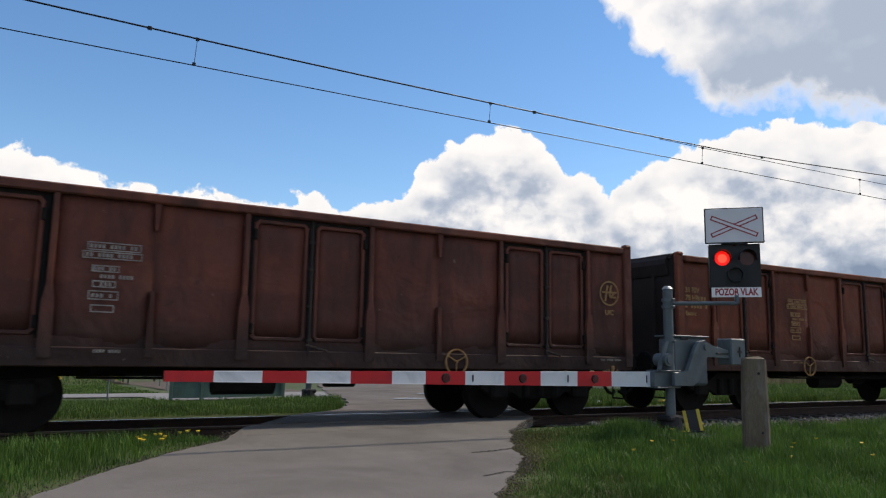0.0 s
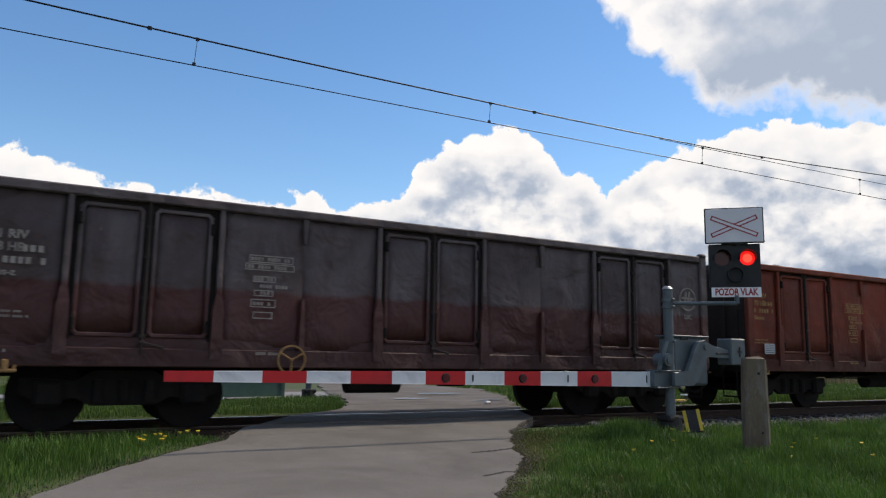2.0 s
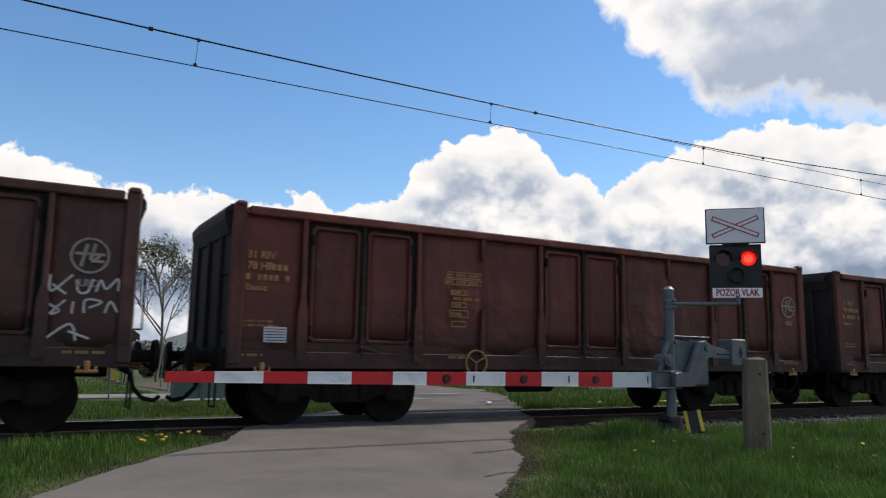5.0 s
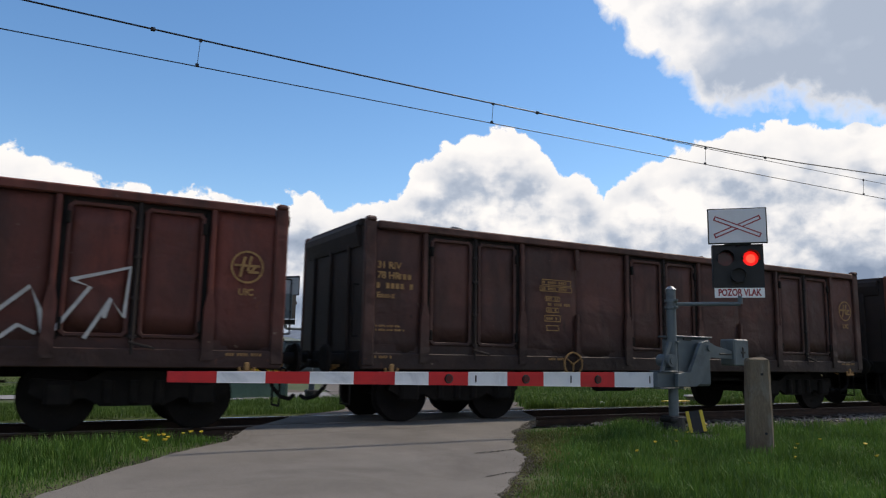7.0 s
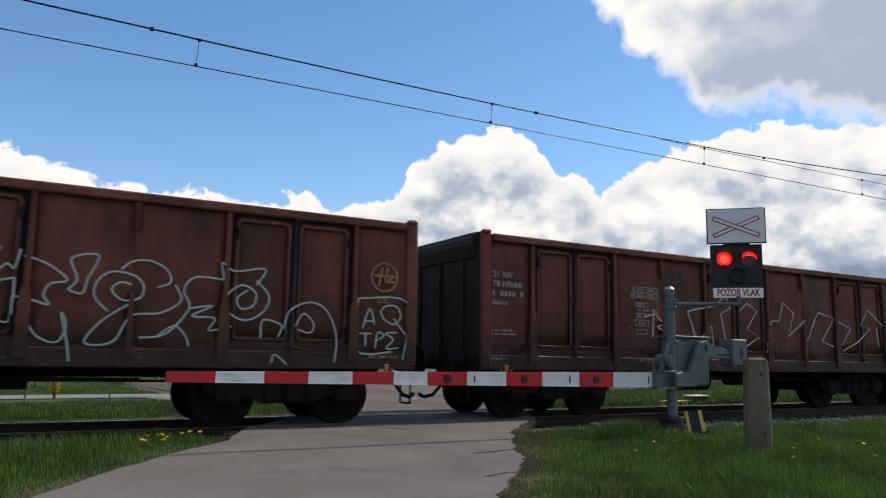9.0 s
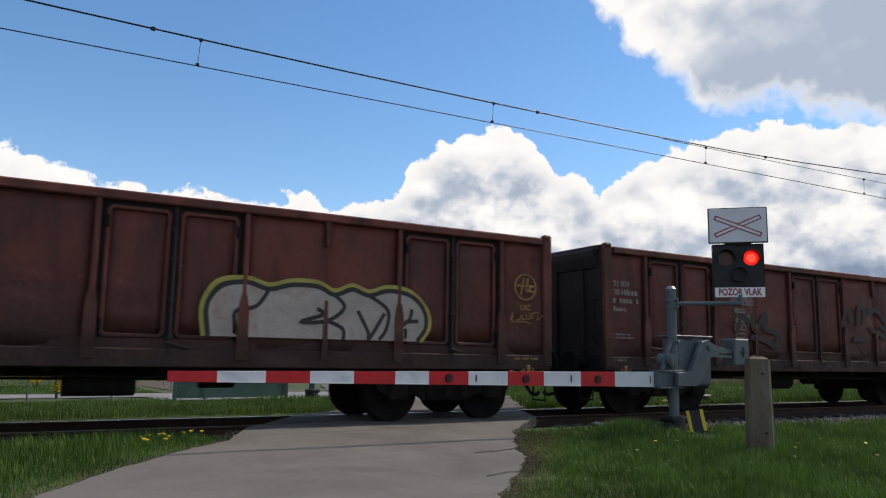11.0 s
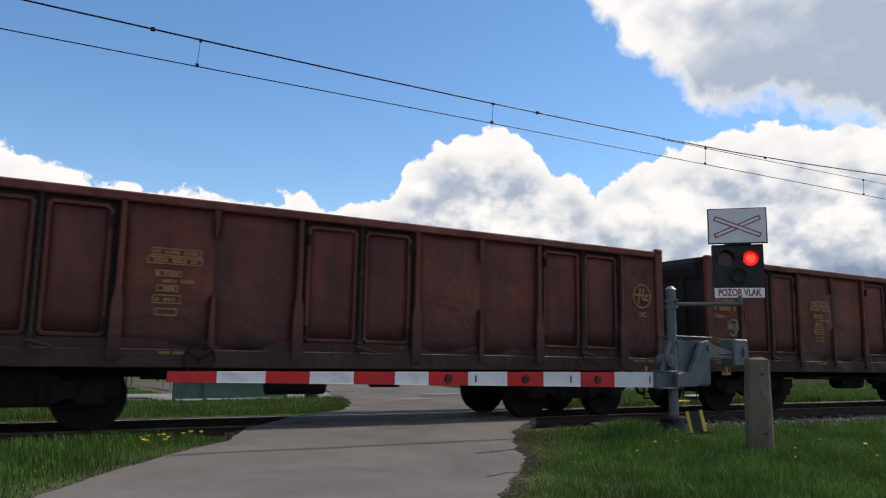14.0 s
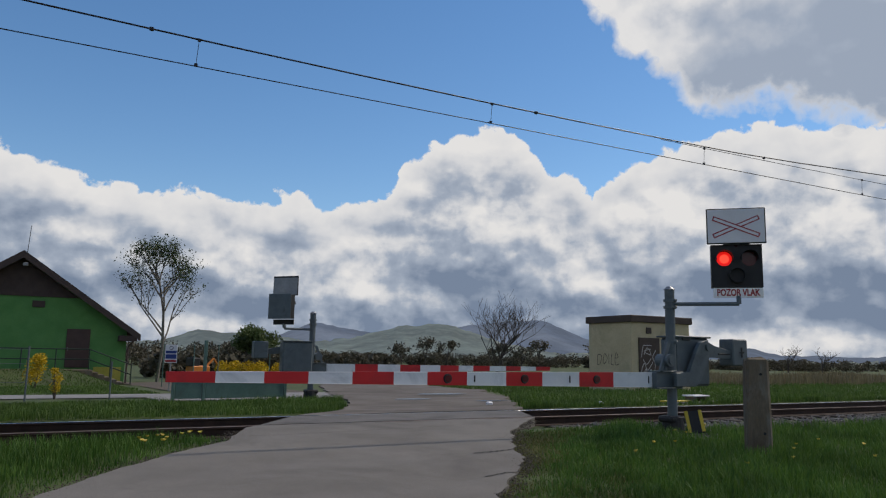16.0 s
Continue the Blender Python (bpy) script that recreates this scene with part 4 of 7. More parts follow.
G_KUMS = [[(11.8, 2.0), (11.82, 1.79), (12.05, 2.01)], [(11.83, 1.88), (11.99, 1.76)], [(12.1, 1.95), (12.13, 1.8), (12.23, 1.8), (12.29, 1.97)], [(12.33, 1.81), (12.38, 1.96), (12.45, 1.85), (12.58, 1.99), (12.59, 1.83)], [(11.81, 1.63), (11.93, 1.55), (11.83, 1.51), (11.99, 1.69)], [(12.08, 1.67), (12.07, 1.52)], [(12.21, 1.53), (12.22, 1.7), (12.41, 1.68), (12.26, 1.6)], [(12.45, 1.54), (12.51, 1.69), (12.6, 1.56)], [(11.77, 1.17), (12.06, 1.39), (12.14, 1.18)], [(12.05, 1.3), (12.29, 1.21)]]
G_SFC = [[(8.68, 2.46), (8.42, 2.68), (8.13, 2.54), (8.07, 2.27), (8.23, 2.11), (8.55, 2.25), (8.94, 2.33), (9.18, 2.15), (9.02, 1.89), (8.74, 1.87), (8.62, 1.95)], [(8.92, 2.7), (9.69, 2.77), (9.65, 2.5)], [(8.98, 2.7), (9.22, 2.38), (9.51, 2.0)], [(9.19, 2.38), (9.34, 2.48)], [(10.46, 2.36), (10.39, 2.59), (10.07, 2.63), (9.79, 2.37), (9.78, 2.02), (10.09, 1.92), (10.64, 2.01)]]
G_BLACK = [[(3.59, 1.63), (3.77, 2.0), (3.99, 1.85)], [(4.08, 2.05), (4.17, 1.71), (4.54, 2.08), (4.46, 1.73)], [(4.52, 1.73), (4.9, 1.65), (4.82, 1.39), (4.41, 1.53), (4.02, 1.56)], [(7.23, 1.88), (7.45, 2.29), (7.62, 2.01)], [(7.86, 1.94), (7.94, 2.36), (8.16, 2.31), (8.08, 1.98)], [(8.26, 2.23), (8.66, 2.32), (9.15, 1.85), (8.73, 1.96)], [(8.34, 1.88), (9.01, 1.66)], [(7.66, 1.61), (8.29, 1.61)]]
G_LUCIC = [[(11.91, 1.68), (11.96, 1.81), (11.95, 1.66), (12.1, 1.71)], [(12.11, 1.71), (12.15, 1.78), (12.17, 1.71), (12.23, 1.72)], [(12.24, 1.8), (12.27, 1.72), (12.32, 1.74), (12.31, 1.85)], [(12.38, 1.72), (12.37, 1.81), (12.51, 1.84), (12.48, 1.71), (12.61, 1.8)], [(12.05, 1.65), (12.17, 1.67), (12.35, 1.64)]]
G_MIX = [[(0.58, 1.69), (0.59, 1.83), (0.65, 1.73), (0.68, 1.86), (0.71, 1.7)], [(0.74, 1.84), (0.77, 1.7)], [(0.81, 1.68), (0.86, 1.85)], [(0.79, 1.84), (0.89, 1.73)], [(0.64, 1.63), (0.76, 1.59), (0.9, 1.75), (0.86, 1.9), (0.68, 1.91), (0.58, 1.83)]]

# ---------------------------------------------------------------- markings on the wagons
M_PLATE = surface("white_label_plate", (0.50, 0.52, 0.56), (0.62, 0.64, 0.68), 30, 0.5, 90, 0.0)
FACE = -HALF + 0.006


def bars(parent, name, rows, material, label=""):
    """Rows of lettering too small to read: short bars at (x, z, length, height)."""
    bm = bmesh.new()
    for x, z, ln, ht in rows:
        n = max(1, int(ln / (ht * 0.9)))
        for q in range(n):
            if (q * 7 + int(x * 31)) % 5 == 3:
                continue
            x0 = x + ln * q / n
            vs = [bm.verts.new(c) for c in ((x0, FACE, z), (x0 + ln / n * 0.68, FACE, z), (x0 + ln / n * 0.68, FACE, z + ht), (x0, FACE, z + ht))]
            bm.faces.new(vs)
    return tagged(part(name, bm, material, parent, label), kind="stuff")


def outline_box(bm, x0, z0, x1, z1, wd):
    for a in ((x0, z0, x1, z0 + wd), (x0, z1 - wd, x1, z1), (x0, z0, x0 + wd, z1), (x1 - wd, z0, x1, z1)):
        vs = [bm.verts.new(c) for c in ((a[0], FACE, a[1]), (a[2], FACE, a[1]), (a[2], FACE, a[3]), (a[0], FACE, a[3]))]
        bm.faces.new(vs)


WORDS = {}


def word(w, text, size, material, x, z):
    """A short word on the wagon's side, left edge at x; alike words share one mesh."""
    key_ = (text, size)
    if key_ not in WORDS:
        ob = letters("lettering", text, size, material, w, pose(0, 0, 0, 90, 0, 0), depth=0.001)
        WORDS[key_] = ob.data
    else:
        ob = new("lettering", WORDS[key_])
        ob.parent = w
    ob.material_slots[0].link = "OBJECT"
    ob.material_slots[0].material = material
    half = max(v.co.x for v in ob.data.vertices)
    ob.matrix_basis = pose(x + half, FACE, z, 90, 0, 0)
    return ob


def roundel(w, material, x=12.23, z=2.27, r=0.22):
    bm = bmesh.new()
    ring(bm, (x, FACE, z), r, 0.028, "Y", 28, 0.002)
    for dx, dz, sx, sz, rot in ((-0.07, 0, 0.04, 0.30, 12), (0.03, 0.05, 0.04, 0.22, 12), (0.0, 0.02, 0.36, 0.035, 0), (0.09, -0.07, 0.16, 0.035, 0), (0.09, -0.02, 0.035, 0.14, 45)):
        box(bm, (x + dx, FACE, z + dz), (sx, 0.002, sz), Matrix.Rotation(radians(rot), 4, "Y"))
    part("roundel", bm, material, w, "painted railway roundel")
    word(w, "UIC", 0.13, material, x - 0.11, z - 0.36)


def markings(w, i):
    rnd = random.Random(100 + i)
    mark = M_WHITE_MARK if i in (0, 2, 9, 11) else M_OCHRE_MARK
    word(w, "31 RIV", 0.15, mark, 0.20, 2.46)
    word(w, "78 HR", 0.15, mark, 0.20, 2.30)
    bars(w, "number_marking", [(0.56, 2.255, 0.36, 0.085), (0.20, 2.10, 0.66, 0.085)], mark, "faded painted number")
    word(w, "Eaus-z", 0.12, mark, 0.20, 1.99)
    bars(w, "small_print", [(0.20, 1.50, 0.42, 0.03), (0.20, 1.44, 0.5, 0.03), (0.2, 1.02, 0.3, 0.04), (12.0, 1.02, 0.5, 0.04), (3.5, 1.03, 0.4, 0.04)], mark)
    x0 = 3.36 + rnd.uniform(-0.06, 0.1)
    bm = bmesh.new()
    for a, b, c, d in ((0.05, 2.34, 0.70, 2.45), (0.0, 2.23, 0.72, 2.33), (0.12, 2.06, 0.45, 2.15), (0.14, 1.86, 0.42, 1.95), (0.10, 1.70, 0.46, 1.82), (0.14, 1.54, 0.42, 1.64)):
        outline_box(bm, x0 + a, b, x0 + c, d, 0.016)
    part("load_table", bm, mark if i != 0 else M_WHITE_MARK, w, "painted load limit table")
    bars(w, "table_print", [(x0 + 0.08, 2.37, 0.58, 0.05), (x0 + 0.04, 2.255, 0.62, 0.05), (x0 + 0.14, 2.08, 0.28, 0.05), (x0 + 0.18, 1.98, 0.5, 0.05), (x0 + 0.18, 1.88, 0.2, 0.05), (x0 + 0.14, 1.73, 0.26, 0.05)], mark)
    roundel(w, M_OCHRE_MARK if i in (0, 1, 6, 7, 8, 9, 10, 12, 13, 14) else M_WHITE_MARK)
    if i in (3, 4, 5, 14):
        bm = bmesh.new()
        box(bm, (0.66 if i != 14 else 0.80, FACE - 0.003, 1.33), (0.33, 0.008, 0.22), None, 0.002)
        pl = part("label_plate", bm, M_PLATE, w, "white printed label plate")
        bm = bmesh.new()
        for q in range(5):
            box(bm, (0.66 if i != 14 else 0.80, FACE - 0.009, 1.25 + 0.04 * q), (0.29, 0.003, 0.012))
        part("print_line", bm, M_SPRAY_BLACK, pl)


for i, w in enumerate(wagons):
    markings(w, i)
    for ob in w.children:
        if ob.name.startswith("handwheel"):
            ob.location.x = {0: 4.85, 3: 4.85, 4: -0.25, 6: 0.1, 8: 0.3, 12: -0.3, 14: 3.0}.get(i, 0.0)
            if i in (10, 13, 14):
                ob.material_slots[0].link = "OBJECT"
                ob.material_slots[0].material = M_RUN

HERE = (0.0, 0.0, 1.0)
for key, mt, wd, n, sharp in ((G_MINT_A, M_SPRAY_MINT, 0.024, 8, 0), (G_MINT_B, M_SPRAY_MINT, 0.024, 8, 0), (G_MINT_C, M_SPRAY_MINT, 0.024, 8, 0), (G_MINT_D, M_SPRAY_MINT, 0.024, 8, 0),
                              (G_MINT_E, M_SPRAY_MINT, 0.022, 8, 0), (G_MINT_BOX, M_SPRAY_MINT, 0.022, 8, 0), (G_LETTERS_A, M_SPRAY_WHITE, 0.05, 6, 1), (G_LETTERS_B, M_SPRAY_WHITE, 0.05, 6, 1),
                              (G_LETTERS_C, M_SPRAY_WHITE, 0.05, 6, 1), (G_TPE, M_SPRAY_WHITE, 0.028, 4, 0), (G_ARROW, M_SPRAY_WHITE, 0.026, 4, 1), (G_KUMS, M_SPRAY_WHITE, 0.028, 4, 0),
                              (G_SFC, M_SPRAY_PINK, 0.06, 3, 0), (G_SCRAWL_A, M_SPRAY_WHITE, 0.032, 9, 1), (G_SCRAWL_B, M_SPRAY_WHITE, 0.032, 9, 1), (G_BLACK, M_SPRAY_BLACK, 0.12, 11, 0),
                              (G_LUCIC, M_OCHRE_MARK, 0.02, 10, 0), (G_MIX, M_WHITE_MARK, 0.025, 14, 0)):
    for line_ in key:
        strokes("graffiti_stroke", [line_], wd, mt, wagons[n], FACE - 0.002, HERE, "sprayed graffiti line", sharp)

# bubble letters with a cream fill on one wagon
M_CREAM = surface("cream_spray_paint", (0.34, 0.30, 0.26), (0.46, 0.42, 0.37), 2, 0.6, 40, 0.0, stain=(0.24, 0.16, 0.12), stain_scale=2.0)
M_LIME = surface("dull_yellow_spray_paint", (0.30, 0.27, 0.05), (0.42, 0.38, 0.09), 3, 0.6, 40, 0.0)
BUBBLE = [(6.90, 1.28), (6.86, 1.70), (7.05, 1.98), (7.40, 2.05), (7.72, 1.97), (8.05, 2.05), (8.45, 2.05), (8.72, 1.94), (9.00, 2.04), (9.28, 1.96), (9.60, 2.05), (9.98, 2.00), (10.22, 1.80), (10.28, 1.52), (10.12, 1.28)]
bm = bmesh.new()
bm.faces.new([bm.verts.new((x, FACE - 0.003, z)) for x, z in BUBBLE])
part("graffiti_fill", bm, M_CREAM, wagons[10], "cream filled bubble letters")
strokes("graffiti_outline", [[(x + (0.06 if x > 10 else -0.06 if x < 7.1 else 0), z + (0.06 if z > 1.9 else 0.0)) for x, z in BUBBLE]], 0.07, M_LIME, wagons[10], FACE - 0.004, HERE, "dull yellow outline")
strokes("graffiti_outline", [BUBBLE], 0.07, M_SPRAY_BLACK, wagons[10], FACE - 0.005, HERE, "black outline")
for line_ in ([(7.30, 1.30), (7.25, 1.62), (7.55, 1.72), (7.72, 1.97)], [(8.72, 1.94), (8.88, 1.76), (8.62, 1.55), (8.20, 1.52), (8.55, 1.64), (8.45, 1.72)], [(8.62, 1.55), (8.86, 1.44), (8.88, 1.28)], [(9.10, 1.72), (9.28, 1.40), (9.30, 1.30), (9.55, 1.70)],
              [(9.28, 1.96), (9.60, 1.75), (9.58, 1.45), (9.46, 1.29)], [(9.78, 1.46), (9.98, 1.62), (10.02, 1.78)], [(9.90, 1.58), (10.14, 1.60)]):
    strokes("graffiti_stroke", [line_], 0.06, M_SPRAY_BLACK, wagons[10], FACE - 0.0055, HERE, "black sprayed line")
W_LABELS = {0: "rusty brown open coal wagon with a painted load table", 1: "rust-red open coal wagon with an ochre roundel", 2: "sooty grey-brown open wagon with dented shiny plating",
            3: "rust-red open wagon with pink sprayed letters", 4: "dark brown open wagon with thin white sprayed tags", 6: "brown-red open wagon with bold white sprayed letters",
            7: "sooty brown open coal wagon with ochre lettering", 8: "brown open wagon covered in mint sprayed outlines", 10: "brown open wagon with cream bubble letters", 9: "dark red open wagon with white jagged graffiti",
            11: "brown-red open wagon with black sprayed patches", 14: "rust-red last coal wagon with a white plate"}
for i, w in enumerate(wagons):
    tagged(w, W_LABELS.get(i, "rusty brown open bogie wagon loaded with coal"))

# ---------------------------------------------------------------- barriers
BX, BY = 9.14, -3.26
STRIPES = [-0.40, -1.21, -1.88, -2.56, -3.19, -3.83, -4.44, -4.93, -5.50, -6.07, -6.61, -7.17, -7.70]


def build_barrier(at, label):
    b = thing("level_crossing_barrier", label, "barrier", group="barriers of the crossing", at=at)
    bm = bmesh.new()
    rod(bm, (0, 0, 0), (0, 0, 2.31), 0.078, 20)
    part("pole", bm, M_GREY, b)
    bm = bmesh.new()
    rod(bm, (0, 0, 2.31), (0, 0, 2.36), 0.092, 20, 0.045)
    part("cap", bm, M_GALV, b)
    for z in (2.02, 2.13, 1.46):
        bm = bmesh.new()
        rod(bm, (0, 0, z - 0.022), (0, 0, z + 0.022), 0.10, 20)
        box(bm, (0, -0.11, z), (0.05, 0.06, 0.04), None, 0.006)
        part("collar", bm, M_GREY, b)
    bm = bmesh.new()
    rod(bm, (0, 0, 0.0), (0, 0, 0.28), 0.19, 16, 0.16)
    box(bm, (-0.02, 0, 0.25), (0.34, 0.30, 0.10), None, 0.03)
    part("foot_cover", bm, M_BLACK, b, "black rubber foot cover")
    bm = bmesh.new()
    box(bm, (0.46, 0.13, 1.15), (0.80, 0.34, 0.78), None, 0.035)
    case = part("machine_case", bm, M_GREY, b)
    bm = bmesh.new()
    box(bm, (0.44, 0.13, 1.555), (0.86, 0.40, 0.03), None, 0.01)
    part("case_lid", bm, M_GREY, case)
    bm = bmesh.new()
    box(bm, (0.30, -0.045, 1.52), (0.18, 0.03, 0.05), None, 0.008)
    part("lock", bm, M_BLACK, case)
    bm = bmesh.new()
    prism(bm, [(-0.10, 0.76), (0.32, 0.76), (0.46, 0.86), (0.66, 1.24), (1.18, 1.20), (1.18, 1.34), (0.78, 1.41), (0.60, 1.50), (0.46, 1.47), (0.38, 1.36), (0.20, 0.99), (-0.10, 0.97)], -0.20, -0.13)
    bmesh.ops.bevel(bm, geom=bm.edges[:], offset=0.008, segments=1, affect="EDGES")
    arm = part("swing_arm", bm, M_GREY, b)
    bm = bmesh.new()
    rod(bm, (0.62, -0.235, 1.39), (0.62, 0.0, 1.39), 0.055, 14)
    part("pivot", bm, M_GREY, arm)
    bm = bmesh.new()
    box(bm, (1.0, -0.212, 1.285), (0.28, 0.02, 0.025), None, 0.004)
    part("slot", bm, M_BLACK, arm)
    bm = bmesh.new()
    box(bm, (1.36, -0.10, 1.32), (0.36, 0.30, 0.44), None, 0.02)
    weight = part("counterweight", bm, M_GREY, b)
    bm = bmesh.new()
    box(bm, (1.38, -0.256, 1.32), (0.03, 0.015, 0.17), None, 0.003)
    box(bm, (1.38, -0.257, 1.32), (0.10, 0.014, 0.03), None, 0.003)
    part("bolt_slot", bm, M_BLACK, weight)
    bm = bmesh.new()
    prism(bm, [(-0.36, 0.99), (-0.30, 0.99), (-0.10, 1.46), (-0.17, 1.46)], -0.10, -0.06)
    part("stay", bm, M_GREY, b)
    bm = bmesh.new()
    rod(bm, (-0.17, -0.16, 1.17), (-0.17, 0.10, 1.17), 0.10, 16)
    rod(bm, (-0.17, -0.18, 1.17), (-0.17, -0.16, 1.17), 0.06, 16)
    part("damper", bm, M_GREY, b)
    bm = bmesh.new()
    box(bm, (-0.10, 0.02, 0.865), (0.60, 0.16, 0.24), None, 0.012)
    clamp = part("boom_clamp", bm, M_GREY, b)
    for z in (0.735, 0.995):
        bm = bmesh.new()
        box(bm, (-0.12, 0.02, z), (0.52, 0.24, 0.022), None, 0.004)
        part("flange", bm, M_GREY, clamp)
    # boom: striped lengths, thinner towards the tip, with white edge strips, lamps and hinge pins
    for i, (x1, x0) in enumerate(zip(STRIPES, STRIPES[1:])):
        def size(x):
            u = (-0.40 - x) / 7.3
            return 0.235 - 0.118 * u, 0.862 + 0.038 * u
        bm = bmesh.new()
        rings_ = []
        for x in (x1, x0):
            h, zc = size(x)
            rings_.append([bm.verts.new(q) for q in ((x, 0.03, zc - h / 2), (x, 0.09, zc - h / 2), (x, 0.09, zc + h / 2), (x, 0.03, zc + h / 2))])
        a, c = rings_
        for q in range(4):
            bm.faces.new((a[q], a[(q + 1) % 4], c[(q + 1) % 4], c[q]))
        bm.faces.new(a)
        bm.faces.new(c)
        stripe = part("boom_stripe", bm, M_BOOM_WHITE if i % 2 == 0 else M_BOOM_RED, b, "white foil length of the boom" if i % 2 == 0 else "red foil length of the boom")
        h, zc = size((x0 + x1) / 2)
        if i % 2 == 0:
            for s in (-1, 1):
                bm = bmesh.new()
                tilt = Matrix.Rotation(math.atan2(s * (size(x0)[0] - size(x1)[0]) / 2 + size(x0)[1] - size(x1)[1], x1 - x0), 4, "Y")
                box(bm, ((x0 + x1) / 2, 0.0285, zc + s * (h / 2 - 0.005)), (x1 - x0, 0.004, 0.009), tilt)
                part("edge_strip", bm, M_EDGE_WHITE, stripe)
            if i in (0, 2, 4):
                bm = bmesh.new()
                box(bm, (x1 - 0.08 if i == 0 else (x0 + 0.12 if i == 4 else x0 + 0.5), 0.026, zc), (0.022, 0.008, h * 0.5), None, 0.002)
                part("pin", bm, M_BLACK, stripe)
        elif i < 7:
            bm = bmesh.new()
            rod(bm, ((x0 + x1) / 2, 0.012, zc), ((x0 + x1) / 2, 0.03, zc), 0.06, 18, 0.065)
            lamp_ = part("boom_lamp", bm, M_BLACK, stripe)
            bm = bmesh.new()
            rod(bm, ((x0 + x1) / 2, 0.009, zc), ((x0 + x1) / 2, 0.0125, zc), 0.045, 18)
            part("lens", bm, M_LENS, lamp_)
    return b


barrier = build_barrier(pose(BX, BY, -0.11), "grey barrier machine with a lowered red and white boom")
barrier_far = build_barrier(pose(6.82, 7.14, -0.16, 0, 0, 178), "weathered grey barrier with its boom down across the lane")


def holed_plate(bm, cx, cz, half_w, z0, z1, r, y):
    """A rectangle with a round hole, 3 mm thick."""
    n = 32
    inner, outer = [], []
    for q in range(n):
        a = 2 * math.pi * q / n
        c, s = math.cos(a), math.sin(a)
        k = min(half_w / abs(c) if abs(c) > 1e-6 else 1e9, (z1 - cz) / s if s > 1e-6 else ((z0 - cz) / s if s < -1e-6 else 1e9))
        inner.append(bm.verts.new((cx + r * c, y, cz + r * s)))
        outer.append(bm.verts.new((cx + k * c, y, cz + k * s)))
    for q in range(n):
        m_ = (q + 1) % n
        bm.faces.new((inner[q], inner[m_], outer[m_], outer[q]))
    return inner, outer


SLATS = []


